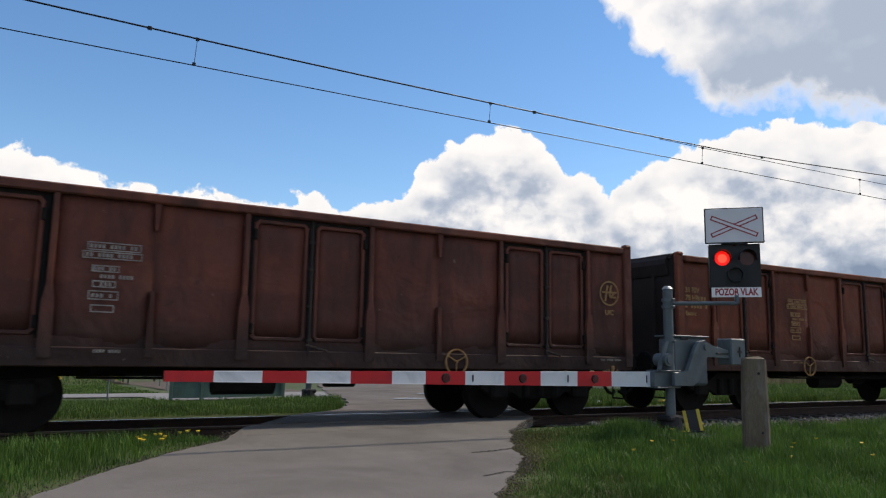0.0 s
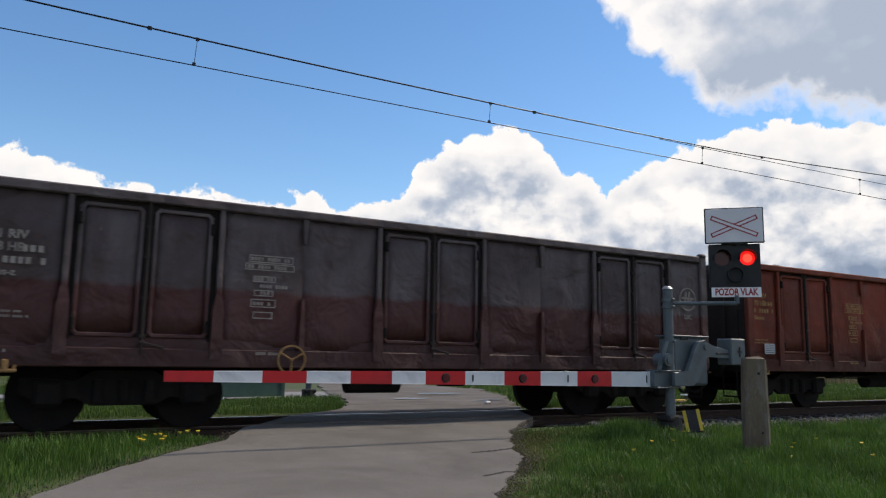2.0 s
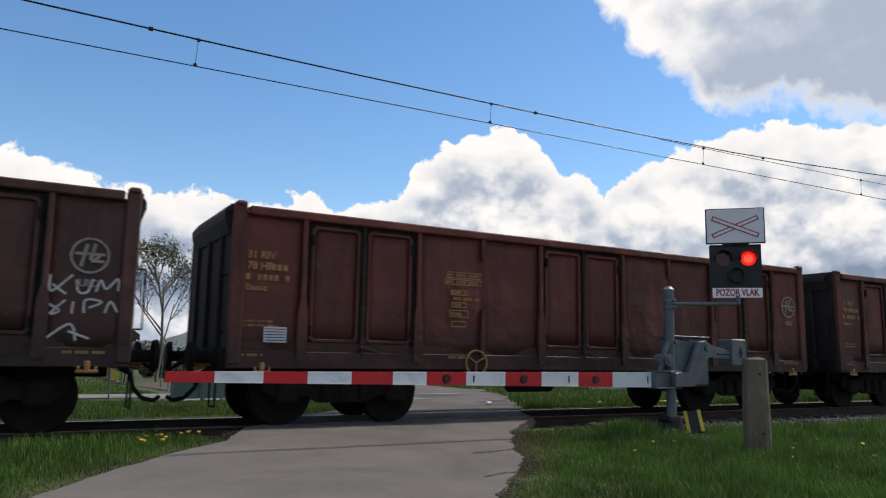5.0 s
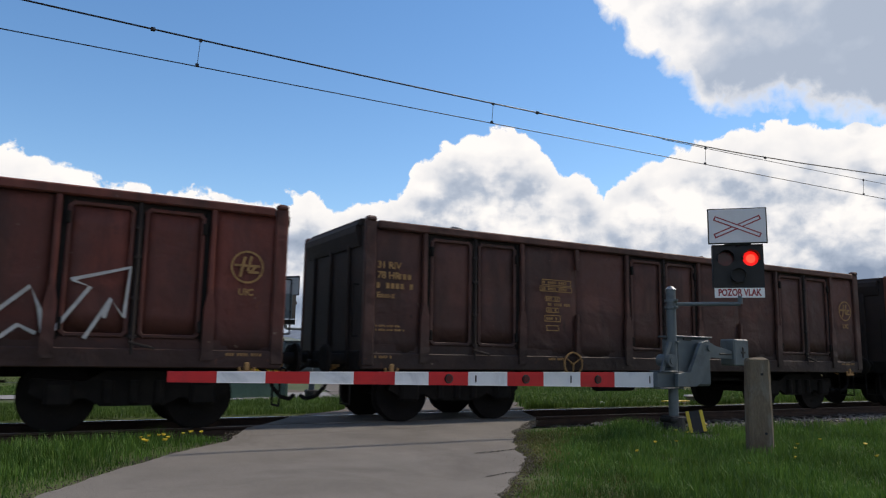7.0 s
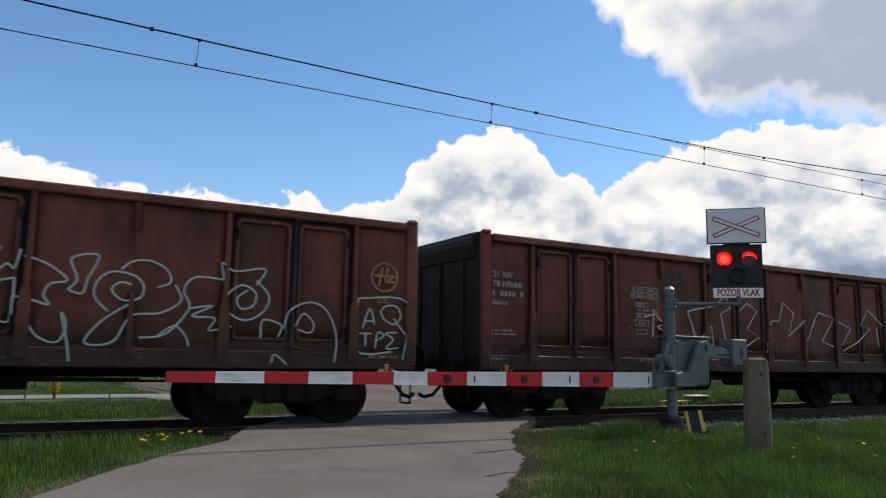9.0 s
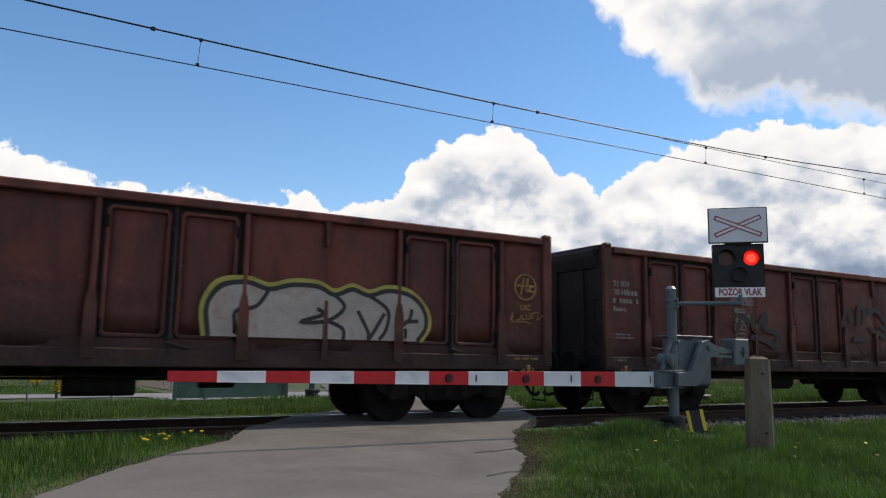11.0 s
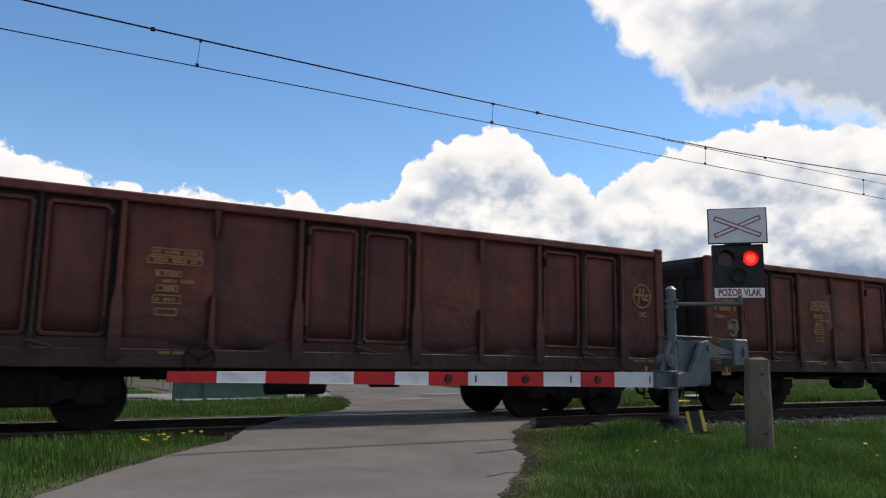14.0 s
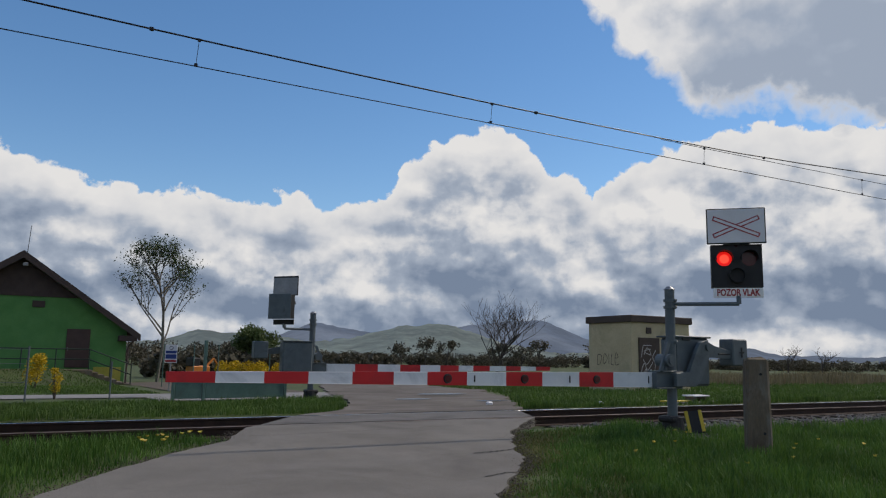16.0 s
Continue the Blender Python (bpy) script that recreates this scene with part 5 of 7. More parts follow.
def build_signal(at, label, moving):
    """Local x to the right as one faces it, y away from the viewer; the origin is where its arm ends."""
    s = thing("crossing_signal", label, "signal", group="signals of the crossing", at=at)
    bm = bmesh.new()
    box(bm, (0, 0.04, 1.245), (0.90, 0.025, 0.585), None, 0.01)
    sign = part("cross_sign", bm, M_BLACK, s, "white sign plate with a dark red diagonal cross")
    bm = bmesh.new()
    box(bm, (0, 0.024, 1.245), (0.862, 0.010, 0.547), None, 0.003)
    part("sign_face", bm, M_SIGN, sign)
    bm = bmesh.new()
    box(bm, (0, 0.056, 1.23), (0.86, 0.010, 0.51), None, 0.003)
    part("sign_back", bm, M_GALV, sign, "bare grey sheet metal back")
    for sgn in (-1, 1):
        for ln, wdt, mt, yy in ((0.76, 0.078, M_SIGN_RED, 0.018), (0.72, 0.040, M_SIGN, 0.0165)):
            bm = bmesh.new()
            box(bm, (0, yy - 0.001 * sgn, 1.23), (ln, 0.004, wdt), Matrix.Rotation(radians(sgn * 23), 4, "Y"))
            part("cross_bar", bm, mt, sign)
    # light box
    bm = bmesh.new()
    for x in (-0.19, 0.19):
        holed_plate(bm, x, 0.72, 0.19, 0.53, 0.94, 0.118, 0.10)
    v4 = [bm.verts.new(c) for c in ((-0.38, 0.10, 0.27), (0.38, 0.10, 0.27), (0.38, 0.10, 0.53), (-0.38, 0.10, 0.53))]
    bm.faces.new(v4)
    for c, d in (((0, 0.20, 0.945), (0.76, 0.20, 0.012)), ((0, 0.20, 0.265), (0.76, 0.20, 0.012)), ((-0.38, 0.20, 0.605), (0.012, 0.20, 0.69)), ((0.38, 0.20, 0.605), (0.012, 0.20, 0.69)), ((0, 0.30, 0.605), (0.76, 0.012, 0.69))):
        box(bm, c, d)
    housing = part("light_box", bm, M_BLACK, s, "matt black light box")
    for x in (-0.19, 0.19):
        bm = bmesh.new()
        for q in range(20):
            a0, a1 = -0.25 + (math.pi + 0.5) * q / 20, -0.25 + (math.pi + 0.5) * (q + 1) / 20
            depth = 0.16
            r0 = 0.125
            c4 = [(x + r0 * math.cos(a0), 0.10, 0.72 + r0 * math.sin(a0)), (x + r0 * math.cos(a1), 0.10, 0.72 + r0 * math.sin(a1)),
                  (x + r0 * math.cos(a1), 0.10 - depth, 0.72 + r0 * math.sin(a1)), (x + r0 * math.cos(a0), 0.10 - depth, 0.72 + r0 * math.sin(a0))]
            c4b = [(x + (r0 + 0.006) * (p_[0] - x) / r0, p_[1], 0.72 + (r0 + 0.006) * (p_[2] - 0.72) / r0) for p_ in c4]
            va, vb = [bm.verts.new(p_) for p_ in c4], [bm.verts.new(p_) for p_ in c4b]
            bm.faces.new(va)
            bm.faces.new(vb)
            bm.faces.new((va[2], va[3], vb[3], vb[2]))
        part("hood", bm, M_BLACK, housing)
        bm = bmesh.new()
        rod(bm, (x, 0.150, 0.72), (x, 0.165, 0.72), 0.125, 32)
        part("lit_lens", bm, M_LAMP, housing, "glowing red lamp")
        bm = bmesh.new()
        rod(bm, (x + 0.008, 0.1485, 0.725), (x + 0.008, 0.150, 0.725), 0.072, 28)
        part("lamp_core", bm, M_LAMP_CORE, housing, "bright core of the lamp")
        # added dark red slide: covering the lamp between flashes stands for it going out
        bm = bmesh.new()
        rod(bm, (0, -0.008, 0), (0, 0.008, 0), 0.130, 32)
        slide = part("slide", bm, M_LENS, housing, "added dark red slide standing for the unlit lamp")
        slide.location = (x, 0.128, 0.72)
        if moving:
            SLATS.append((slide, x))
    bm = bmesh.new()
    rod(bm, (0, 0.085, 0.45), (0, 0.105, 0.45), 0.105, 28)
    part("dark_lens", bm, M_BLACK, housing)
    bm = bmesh.new()
    ring(bm, (0, 0.05, 0.45), 0.115, 0.012, "Y", 28, 0.09)
    part("hood", bm, M_BLACK, housing)
    bm = bmesh.new()
    box(bm, (0, 0.08, 0.955), (0.40, 0.06, 0.014))
    part("bracket", bm, M_GREY, s)
    bm = bmesh.new()
    box(bm, (0, 0.06, 0.165), (0.745, 0.02, 0.155), None, 0.003)
    name_plate = part("word_plate", bm, M_EDGE_WHITE, s, "white plate with dark red capitals")
    word = letters("lettering", "POZOR VLAK", 0.150, M_SIGN_RED, name_plate, pose(0, 0.048, 0.165, 90, 0, 0), depth=0.003)
    word.scale = (0.70, 1.0, 1.0)
    bm = bmesh.new()
    rod(bm, (0.04, 0.048, 0.238), (0.05, 0.048, 0.246), 0.004, 4)
    part("accent", bm, M_SIGN_RED, name_plate)
    bm = bmesh.new()
    box(bm, (0.0, 0.06, 0.06), (0.06, 0.05, 0.12), None, 0.006)
    part("hanger", bm, M_GREY, s)
    return s


def signal_arm(a, b):
    bm = bmesh.new()
    rod(bm, a, b, 0.032, 12)
    rod(bm, b, (b[0], b[1], b[2] + 0.09), 0.035, 12)
    return bm


SIG = (9.87, -4.02, 1.98)
signal = build_signal(pose(*SIG, 0, 0, -45), "black box with flashing red lamps under a cross sign", True)
inv = barrier.matrix_basis.inverted()
part("signal_arm", signal_arm(inv @ Vector((BX, BY, 1.965)), inv @ Vector((SIG[0], SIG[1], 1.965))), M_GREY, barrier)
SIGF = (6.02, 7.05, 1.74)
signal_far = build_signal(pose(*SIGF, 0, 0, 128) @ Matrix.Diagonal((0.86, 0.86, 0.88, 1)), "back of a crossing signal, bare metal and black", False)
bm = bmesh.new()
box(bm, (0, 0.318, 0.62), (0.80, 0.02, 0.74), None, 0.008)
part("back_panel", bm, M_GREY, signal_far, "grey sheet metal back of the light box")
bm = bmesh.new()
box(bm, (0, 0.076, 0.165), (0.74, 0.006, 0.15))
part("plate_back", bm, M_BLACK, signal_far)
inv = barrier_far.matrix_basis.inverted()
part("signal_arm", signal_arm(inv @ Vector((6.82, 7.14, 1.72)), inv @ Vector((SIGF[0], SIGF[1], 1.72))), M_GREY, barrier_far)

# ---------------------------------------------------------------- beside the barrier
wb = thing("warning_plate", "black plate with yellow stripes leaning beside the pole", "warning plate", at=pose(9.48, -3.44, -0.08, -14, -7, -30))
bm = bmesh.new()
box(bm, (0, 0, 0.18), (0.26, 0.03, 0.36), None, 0.01)
part("plate", bm, M_BLACK, wb)
for x in (-0.11, 0.11):
    bm = bmesh.new()
    box(bm, (x, -0.018, 0.19), (0.055, 0.008, 0.34), None, 0.003)
    part("yellow_stripe", bm, M_YELLOW, wb)


def build_post():
    bm = bmesh.new()
    rnd = random.Random(4)
    levels = [0.0, 0.35, 0.7, 1.0, 1.25, 1.36, 1.40]
    loops = []
    for z in levels:
        k = 1.0 - 0.10 * z / 1.4
        w_, d_ = 0.158 * k, 0.125 * k
        if z > 1.37:
            w_, d_ = w_ * 0.86, d_ * 0.86
        c = 0.03
        pts = [(-w_ + c, -d_), (w_ - c, -d_), (w_, -d_ + c), (w_, d_ - c), (w_ - c, d_), (-w_ + c, d_), (-w_, d_ - c), (-w_, -d_ + c)]
        loops.append([bm.verts.new((x + rnd.uniform(-0.006, 0.006), y + rnd.uniform(-0.006, 0.006), z + (rnd.uniform(-0.03, 0.012) if z > 1.3 else 0))) for x, y in pts])
    for a, b in zip(loops, loops[1:]):
        for q in range(8):
            bm.faces.new((a[q], a[(q + 1) % 8], b[(q + 1) % 8], b[q]))
    bm.faces.new(loops[-1])
    bm.faces.new(loops[0])
    ob = part("concrete_post", bm, M_CONCRETE)
    tagged(ob, "weathered square concrete post standing in the grass", "post")
    for z, x in ((1.18, 0.03), (0.42, 0.05)):
        bm = bmesh.new()
        rod(bm, (x, -0.128, z), (x, -0.08, z), 0.018, 10)
        part("bolt_hole", bm, M_BLACK, ob)
    return ob


post = build_post()
post.matrix_basis = pose(8.54, -5.29, -0.28, 0, 0, -38)

# ---------------------------------------------------------------- overhead line
def wire(name, pts, r, label, parent=None):
    bm = bmesh.new()
    seg = 6
    loops = []
    for i, p in enumerate(pts):
        p = Vector(p)
        loops.append([bm.verts.new(p + Vector((0, r * math.cos(2 * math.pi * q / seg), r * math.sin(2 * math.pi * q / seg)))) for q in range(seg)])
    for a, b in zip(loops, loops[1:]):
        for q in range(seg):
            bm.faces.new((a[q], a[(q + 1) % seg], b[(q + 1) % seg], b[q]))
    return part(name, bm, M_WIRE, parent, label)


line = thing("overhead_line", "dark catenary and contact wires over the track", "overhead line", kind="structure")


def contact_z(x):
    return 5.605 + 0.0078 * x


def messenger_z(x):
    return 6.07 + 0.0011 * (x - 5) ** 2 if x < 16 else 6.203 + 0.052 * (x - 16)


def aux_z(x):
    return 6.08 + 0.00055 * (x - 5) ** 2


xs_ = [-45 + 2.5 * q for q in range(40)]
wire("contact_wire", [(x, 0, contact_z(x)) for x in xs_], 0.009, "", line)
wire("messenger_wire", [(x, 0, messenger_z(x)) for x in xs_], 0.014, "", line)
wire("auxiliary_wire", [(x, 0.02, aux_z(x)) for x in xs_ if x > 11], 0.007, "", line)
for x in (-10.2, -3.7, 2.1, 7.78, 13.88, 20.3, 27.0, 34.0):
    bm = bmesh.new()
    top_z = aux_z(x) if x > 11 else messenger_z(x)
    rod(bm, (x, 0, contact_z(x)), (x + 0.03, 0, top_z), 0.005, 5)
    box(bm, (x, 0, contact_z(x) + 0.02), (0.05, 0.03, 0.05))
    box(bm, (x + 0.03, 0, top_z - 0.01), (0.05, 0.03, 0.05))
    part("dropper", bm, M_WIRE, line)
for x in (1.4, 8.9, 16.1):
    bm = bmesh.new()
    box(bm, (x, 0, messenger_z(x)), (0.07, 0.05, 0.06), None, 0.01)
    part("clamp", bm, M_WIRE, line)

# ---------------------------------------------------------------- sleepers, ballast
sleeper_bm = bmesh.new()
box(sleeper_bm, (0, 0, -0.21), (0.26, 2.5, 0.12), None, 0.02)
M_SLEEPER = surface("oily_sleeper", (0.035, 0.027, 0.022), (0.07, 0.056, 0.046), 4, 0.85, 40, 0.4)
sleeper = tagged(part("sleeper", sleeper_bm, M_SLEEPER), "dark oily sleeper under the rails", "sleeper", group="sleepers of the track")
spots = [0.61 * q for q in range(-16, 5)] + [8.9 + 0.61 * q for q in range(60)]
sleeper.matrix_basis = pose(spots[0], 0, 0)
for x in spots[1:]:
    copy_thing(sleeper, pose(x, 0, 0))


def scatter_stones(name, n, area, seed, size, material, label):
    rnd = np.random.RandomState(seed)
    base = np.array([(1, 0, 0), (-1, 0, 0), (0, 1, 0), (0, -1, 0), (0, 0, 1), (0, 0, -1)], float)
    tri = np.array([(0, 2, 4), (2, 1, 4), (1, 3, 4), (3, 0, 4), (2, 0, 5), (1, 2, 5), (3, 1, 5), (0, 3, 5)])
    verts, faces = [], []
    for q in range(n):
        x, y, z = area(rnd)
        s = size * rnd.uniform(0.5, 1.2)
        pts = base * rnd.uniform(0.6, 1.2, (6, 1)) * s * np.array([1, 1, 0.75])
        a = rnd.uniform(0, 6.28)
        c, sn = math.cos(a), math.sin(a)
        k = len(verts)
        verts += [(x + c * p_[0] - sn * p_[1], y + sn * p_[0] + c * p_[1], z + p_[2]) for p_ in pts]
        faces += [tuple(int(k + t) for t in f_) for f_ in tri]
    ob = raw(name, verts, faces, material)
    return tagged(ob, label, "ballast", kind="stuff")


def ballast_right(rnd):
    x = 8.6 + 40 * rnd.rand() ** 1.7
    y = rnd.uniform(-3.9, 1.9)
    z = (near_land(x, y) if y < -1.9 else -0.20) + 0.03 * rnd.rand()
    return x, y, z


def ballast_left(rnd):
    return rnd.uniform(-8, 3.3), rnd.uniform(-1.5, 1.5), -0.23 + 0.03 * rnd.rand()


scatter_stones("ballast", 17000, ballast_right, 3, 0.045, M_BALLAST, "grey crushed stone ballast along the track")
scatter_stones("ballast", 2500, ballast_left, 4, 0.045, M_BED, "dark oily ballast between the rails")
bed = sheet("ballast_bed", [-110 + 4 * q for q in range(160)], [-2.6, -2.2, -1.7, 0, 1.7, 2.1], lambda x, y: -0.215 - 0.10 * max(0, abs(y) - 1.7), M_BED)
tagged(bed, "dark ballast bed under the rails", "ballast bed", kind="structure")


def margin_right(rnd):
    y = rnd.uniform(-7.6, -1.3)
    x = float(np.interp(y, [p_[1] for p_ in ROAD_R], [p_[0] for p_ in ROAD_R])) + rnd.normal(0.06, 0.12)
    return x, y, road_height(y) - 0.012 + 0.006 * rnd.rand()


def margin_left(rnd):
    y = rnd.uniform(-6.6, -1.3)
    x = float(np.interp(y, [p_[1] for p_ in ROAD_L], [p_[0] for p_ in ROAD_L])) - rnd.normal(0.05, 0.10)
    return x, y, road_height(y) - 0.012 + 0.006 * rnd.rand()


M_GRIT = surface("road_grit", (0.070, 0.055, 0.042), (0.125, 0.105, 0.084), 8, 0.95, 40, 0.4)
scatter_stones("road_grit", 1800, margin_right, 21, 0.012, M_GRIT, "loose earth and grit along the road edge")
scatter_stones("road_grit", 1200, margin_left, 22, 0.011, M_GRIT, "loose earth and grit along the road edge")


# ---------------------------------------------------------------- cracks and patches in the road
def crack(pts, width, seed, name="road_crack"):
    rnd = random.Random(seed)
    verts, faces = [], []
    fine = []
    for a, b in zip(pts, pts[1:]):
        for q in range(14):
            u = q / 14
            fine.append((a[0] + (b[0] - a[0]) * u + rnd.uniform(-0.02, 0.02), a[1] + (b[1] - a[1]) * u + rnd.uniform(-0.02, 0.02)))
    fine.append(pts[-1])
    for i, (x, y) in enumerate(fine):
        wd = width * rnd.uniform(0.4, 1.3)
        z = road_height(y) + 0.012 * noise.noise(Vector((x * 0.8, y * 0.8, 0))) + 0.004
        verts += [(x, y - wd / 2, z), (x, y + wd / 2, z)]
        if i:
            k = 2 * i
            faces.append((k - 2, k, k + 1, k - 1))
    ob = raw(name, verts, faces, M_CRACK, road)
    return ob


crack([(2.75, -1.95), (3.6, -1.9), (4.4, -1.84), (5.2, -1.74), (6.0, -1.6), (6.6, -1.55)], 0.015, 1)
crack([(4.9, -4.05), (5.25, -4.02), (5.6, -3.95)], 0.05, 2)
crack([(4.25, -5.35), (4.55, -5.25), (4.75, -5.3)], 0.03, 3)
crack([(3.2, -1.02), (4.5, -1.0), (6.0, -0.98), (7.6, -0.98)], 0.012, 5)
M_PUDDLE = surface("puddle", (0.10, 0.10, 0.10), (0.13, 0.13, 0.13), 2, 0.08, 20, 0.0, spec=0.6)
for px_, py_, sx, sy in ((9.45, 6.3, 0.55, 0.22), (12.3, 9.8, 0.9, 0.35), (10.9, 4.6, 0.5, 0.18)):
    bm = bmesh.new()
    bmesh.ops.create_circle(bm, cap_ends=True, segments=28, radius=1.0)
    for v in bm.verts:
        k_ = 1 + 0.25 * noise.noise(v.co * 1.7 + Vector((px_, py_, 0)))
        v.co = Vector((px_ + v.co.x * sx * k_, py_ + v.co.y * sy * k_, road_height(py_) + 0.02))
    part("puddle", bm, M_PUDDLE, far_road, "shallow puddle")

# side path to the left, beyond the grass strip
M_PATH = surface("pale_concrete_path", (0.22, 0.21, 0.20), (0.30, 0.29, 0.28), 1, 0.9, 40, 0.3, stain=(0.14, 0.13, 0.12), stain_scale=0.5)
path = sheet("pavement_path", [-30 + 1.0 * q for q in range(41)], [10.6, 11.4, 12.4, 13.6], lambda x, y: max(-1.15, -0.02 * (y - 1.2) - 0.02), M_PATH)
tagged(path, "pale concrete path beyond the grass strip", "path", kind="structure")
path2 = sheet("pavement_apron", [3.2 + 0.6 * q for q in range(10)], [7.9, 8.6, 9.6, 10.7], lambda x, y: -0.02 * (y - 1.2) - 0.015, M_PATH)
tagged(path2, "pale concrete apron before the gate", "path", kind="structure")

yard = sheet("ground_yard", [5.0 + 0.5 * q for q in range(10)], [13.7 + 1.6 * q for q in range(14)], lambda x, y: land(x, y) + 0.015 + 0.03 * noise.noise(Vector((x, y, 7.0))), M_DIRT)
tagged(yard, "bare brown earth yard beside the house", "yard", kind="structure")

# ---------------------------------------------------------------- house
M_GREEN = surface("green_render", (0.092, 0.260, 0.072), (0.118, 0.310, 0.092), 1.5, 0.85, 30, 0.2, stain=(0.07, 0.20, 0.052), stain_scale=0.6)
M_ROOF = surface("brown_roof_tile", (0.040, 0.022, 0.019), (0.065, 0.036, 0.030), 3, 0.92, 25, 0.4, spec=0.1)
M_BOARD = surface("brown_boarding", (0.052, 0.034, 0.030), (0.075, 0.050, 0.043), 3, 0.7, 25, 0.3)
M_DOOR = surface("brown_door", (0.060, 0.032, 0.026), (0.082, 0.045, 0.036), 3, 0.5, 25, 0.2)
M_YELLOW_WALL = surface("yellow_render", (0.45, 0.40, 0.06), (0.52, 0.46, 0.09), 3, 0.8, 25, 0.2)
HX, HY = -0.13, 31.5
house = thing("house", "green rendered house with a brown tiled gable roof", "house", at=pose(HX, HY, -0.62))
bm = bmesh.new()
prism(bm, [(-5.2, 0), (5.2, 0), (5.2, 2.75), (0, 6.4), (-5.2, 2.75)], 0, 0.3)
part("wall_front", bm, M_GREEN, house)
for sx in (-1, 1):
    bm = bmesh.new()
    box(bm, (sx * 5.05, 6.15, 1.35), (0.3, 11.7, 2.7))
    part("wall_side", bm, M_GREEN, house)
bm = bmesh.new()
prism(bm, [(-5.2, 0), (5.2, 0), (5.2, 2.75), (0, 6.4), (-5.2, 2.75)], 12, 12.3)
part("wall_back", bm, M_GREEN, house)
bm = bmesh.new()
prism(bm, [(-2.75, 4.4), (2.75, 4.4), (0, 6.35)], -0.06, -0.004)
part("gable_boarding", bm, M_BOARD, house, "dark brown boarded gable")
for sx in (-1, 1):
    bm = bmesh.new()
    prism(bm, [(sx * 0.0, 6.62), (sx * 5.75, 2.58), (sx * 5.75, 2.38), (sx * 0.0, 6.42)], -0.75, 12.8)
    slope = part("roof", bm, M_ROOF, house)
    for r_ in range(22):
        bm = bmesh.new()
        u = r_ / 22
        cx, cz = sx * 5.75 * (1 - u) - sx * 0.13, 2.58 + 4.04 * u + 0.115
        box(bm, (cx, 6.0, cz), (0.33, 13.4, 0.04), Matrix.Rotation(sx * radians(35.1), 4, "Y"))
        part("tile_course", bm, M_ROOF, slope)
    bm = bmesh.new()
    prism(bm, [(sx * 0.0, 6.66), (sx * 5.8, 2.58), (sx * 5.8, 2.22), (sx * 0.0, 6.28)], -0.80, -0.74)
    part("barge_board", bm, M_BOARD, house)
bm = bmesh.new()
box(bm, (5.2, -0.35, 2.36), (0.9, 0.8, 0.30), None, 0.02)
part("eave_box", bm, M_BOARD, house)
bm = bmesh.new()
rod(bm, (5.75, -0.5, 2.45), (5.75, 12.5, 2.45), 0.08, 10)
part("gutter", bm, M_BOARD, house)
bm = bmesh.new()
rod(bm, (5.62, -0.3, 2.35), (5.30, -0.1, 1.95), 0.045, 8)
rod(bm, (5.30, -0.1, 1.95), (5.28, -0.1, 0.0), 0.045, 8)
part("downpipe", bm, M_BOARD, house)
bm = bmesh.new()
box(bm, (2.85, -0.03, 1.80), (1.12, 0.10, 2.0), None, 0.01)
dr = part("door", bm, M_DOOR, house, "brown wooden door")
bm = bmesh.new()
box(bm, (2.38, -0.10, 1.75), (0.03, 0.06, 0.16), None, 0.008)
part("door_handle", bm, M_GALV, dr)
bm = bmesh.new()
box(bm, (0.88, -0.03, 4.02), (0.58, 0.08, 0.34), None, 0.01)
part("vent", bm, M_BOARD, house, "dark louvred vent")
bm = bmesh.new()
box(bm, (0.12, -0.82, 5.95), (0.22, 0.10, 0.18), None, 0.02)
part("floodlight", bm, M_GALV, house)
bm = bmesh.new()
rod(bm, (0.15, -0.4, 6.6), (0.22, -0.4, 8.0), 0.015, 6)
part("antenna", bm, M_BLACK, house)
bm = bmesh.new()
box(bm, (4.35, -0.02, 0.42), (1.35, 0.05, 0.84))
part("plinth_patch", bm, M_YELLOW_WALL, house, "yellow painted corner patch")

# grass bank below the landing
bank = sheet("ground_bank", [-22 + 0.8 * q for q in range(34)], [25.5, 26.5, 27.5, 28.6, 29.4, 29.62],
             lambda x, y: land(x, y) + (0.72 * min(1.0, (y - 25.5) / 3.4)) * min(1.0, max(0.0, (4.4 - x) / 2.0)) - 0.01, M_GROUND)
tagged(bank, "grass bank below the house landing", "bank", kind="structure")

# platform with a railing, ramp steps
ramp = thing("landing", "concrete landing with dark steel railings at the house door", "landing", at=pose(HX, HY, -0.62))
bm = bmesh.new()
box(bm, (-2.0, -1.05, 0.36), (11.0, 1.9, 0.72), None, 0.02)
part("slab", bm, M_CONCRETE, ramp)
for q in range(6):
    bm = bmesh.new()
    box(bm, (3.62 + 0.3 * q, -1.05, 0.30 - 0.06 * q + 0.0), (0.3, 1.6, 0.60 - 0.12 * q), None, 0.01)
    part("step", bm, M_CONCRETE, ramp)
M_RAILING = surface("dark_green_railing", (0.02, 0.035, 0.025), (0.03, 0.05, 0.035), 3, 0.5, 25, 0.1)
for q in range(8):
    bm = bmesh.new()
    x = -7.2 + 1.5 * q
    rod(bm, (x, -1.95, 0.7), (x, -1.95, 1.75), 0.03, 8)
    part("baluster", bm, M_RAILING, ramp)
for z in (1.25, 1.75):
    bm = bmesh.new()
    rod(bm, (-7.2, -1.95, z), (3.3, -1.95, z), 0.03, 8)
    rod(bm, (3.3, -1.95, z), (5.3, -1.95, z - 0.75), 0.03, 8)
    part("handrail", bm, M_RAILING, ramp)
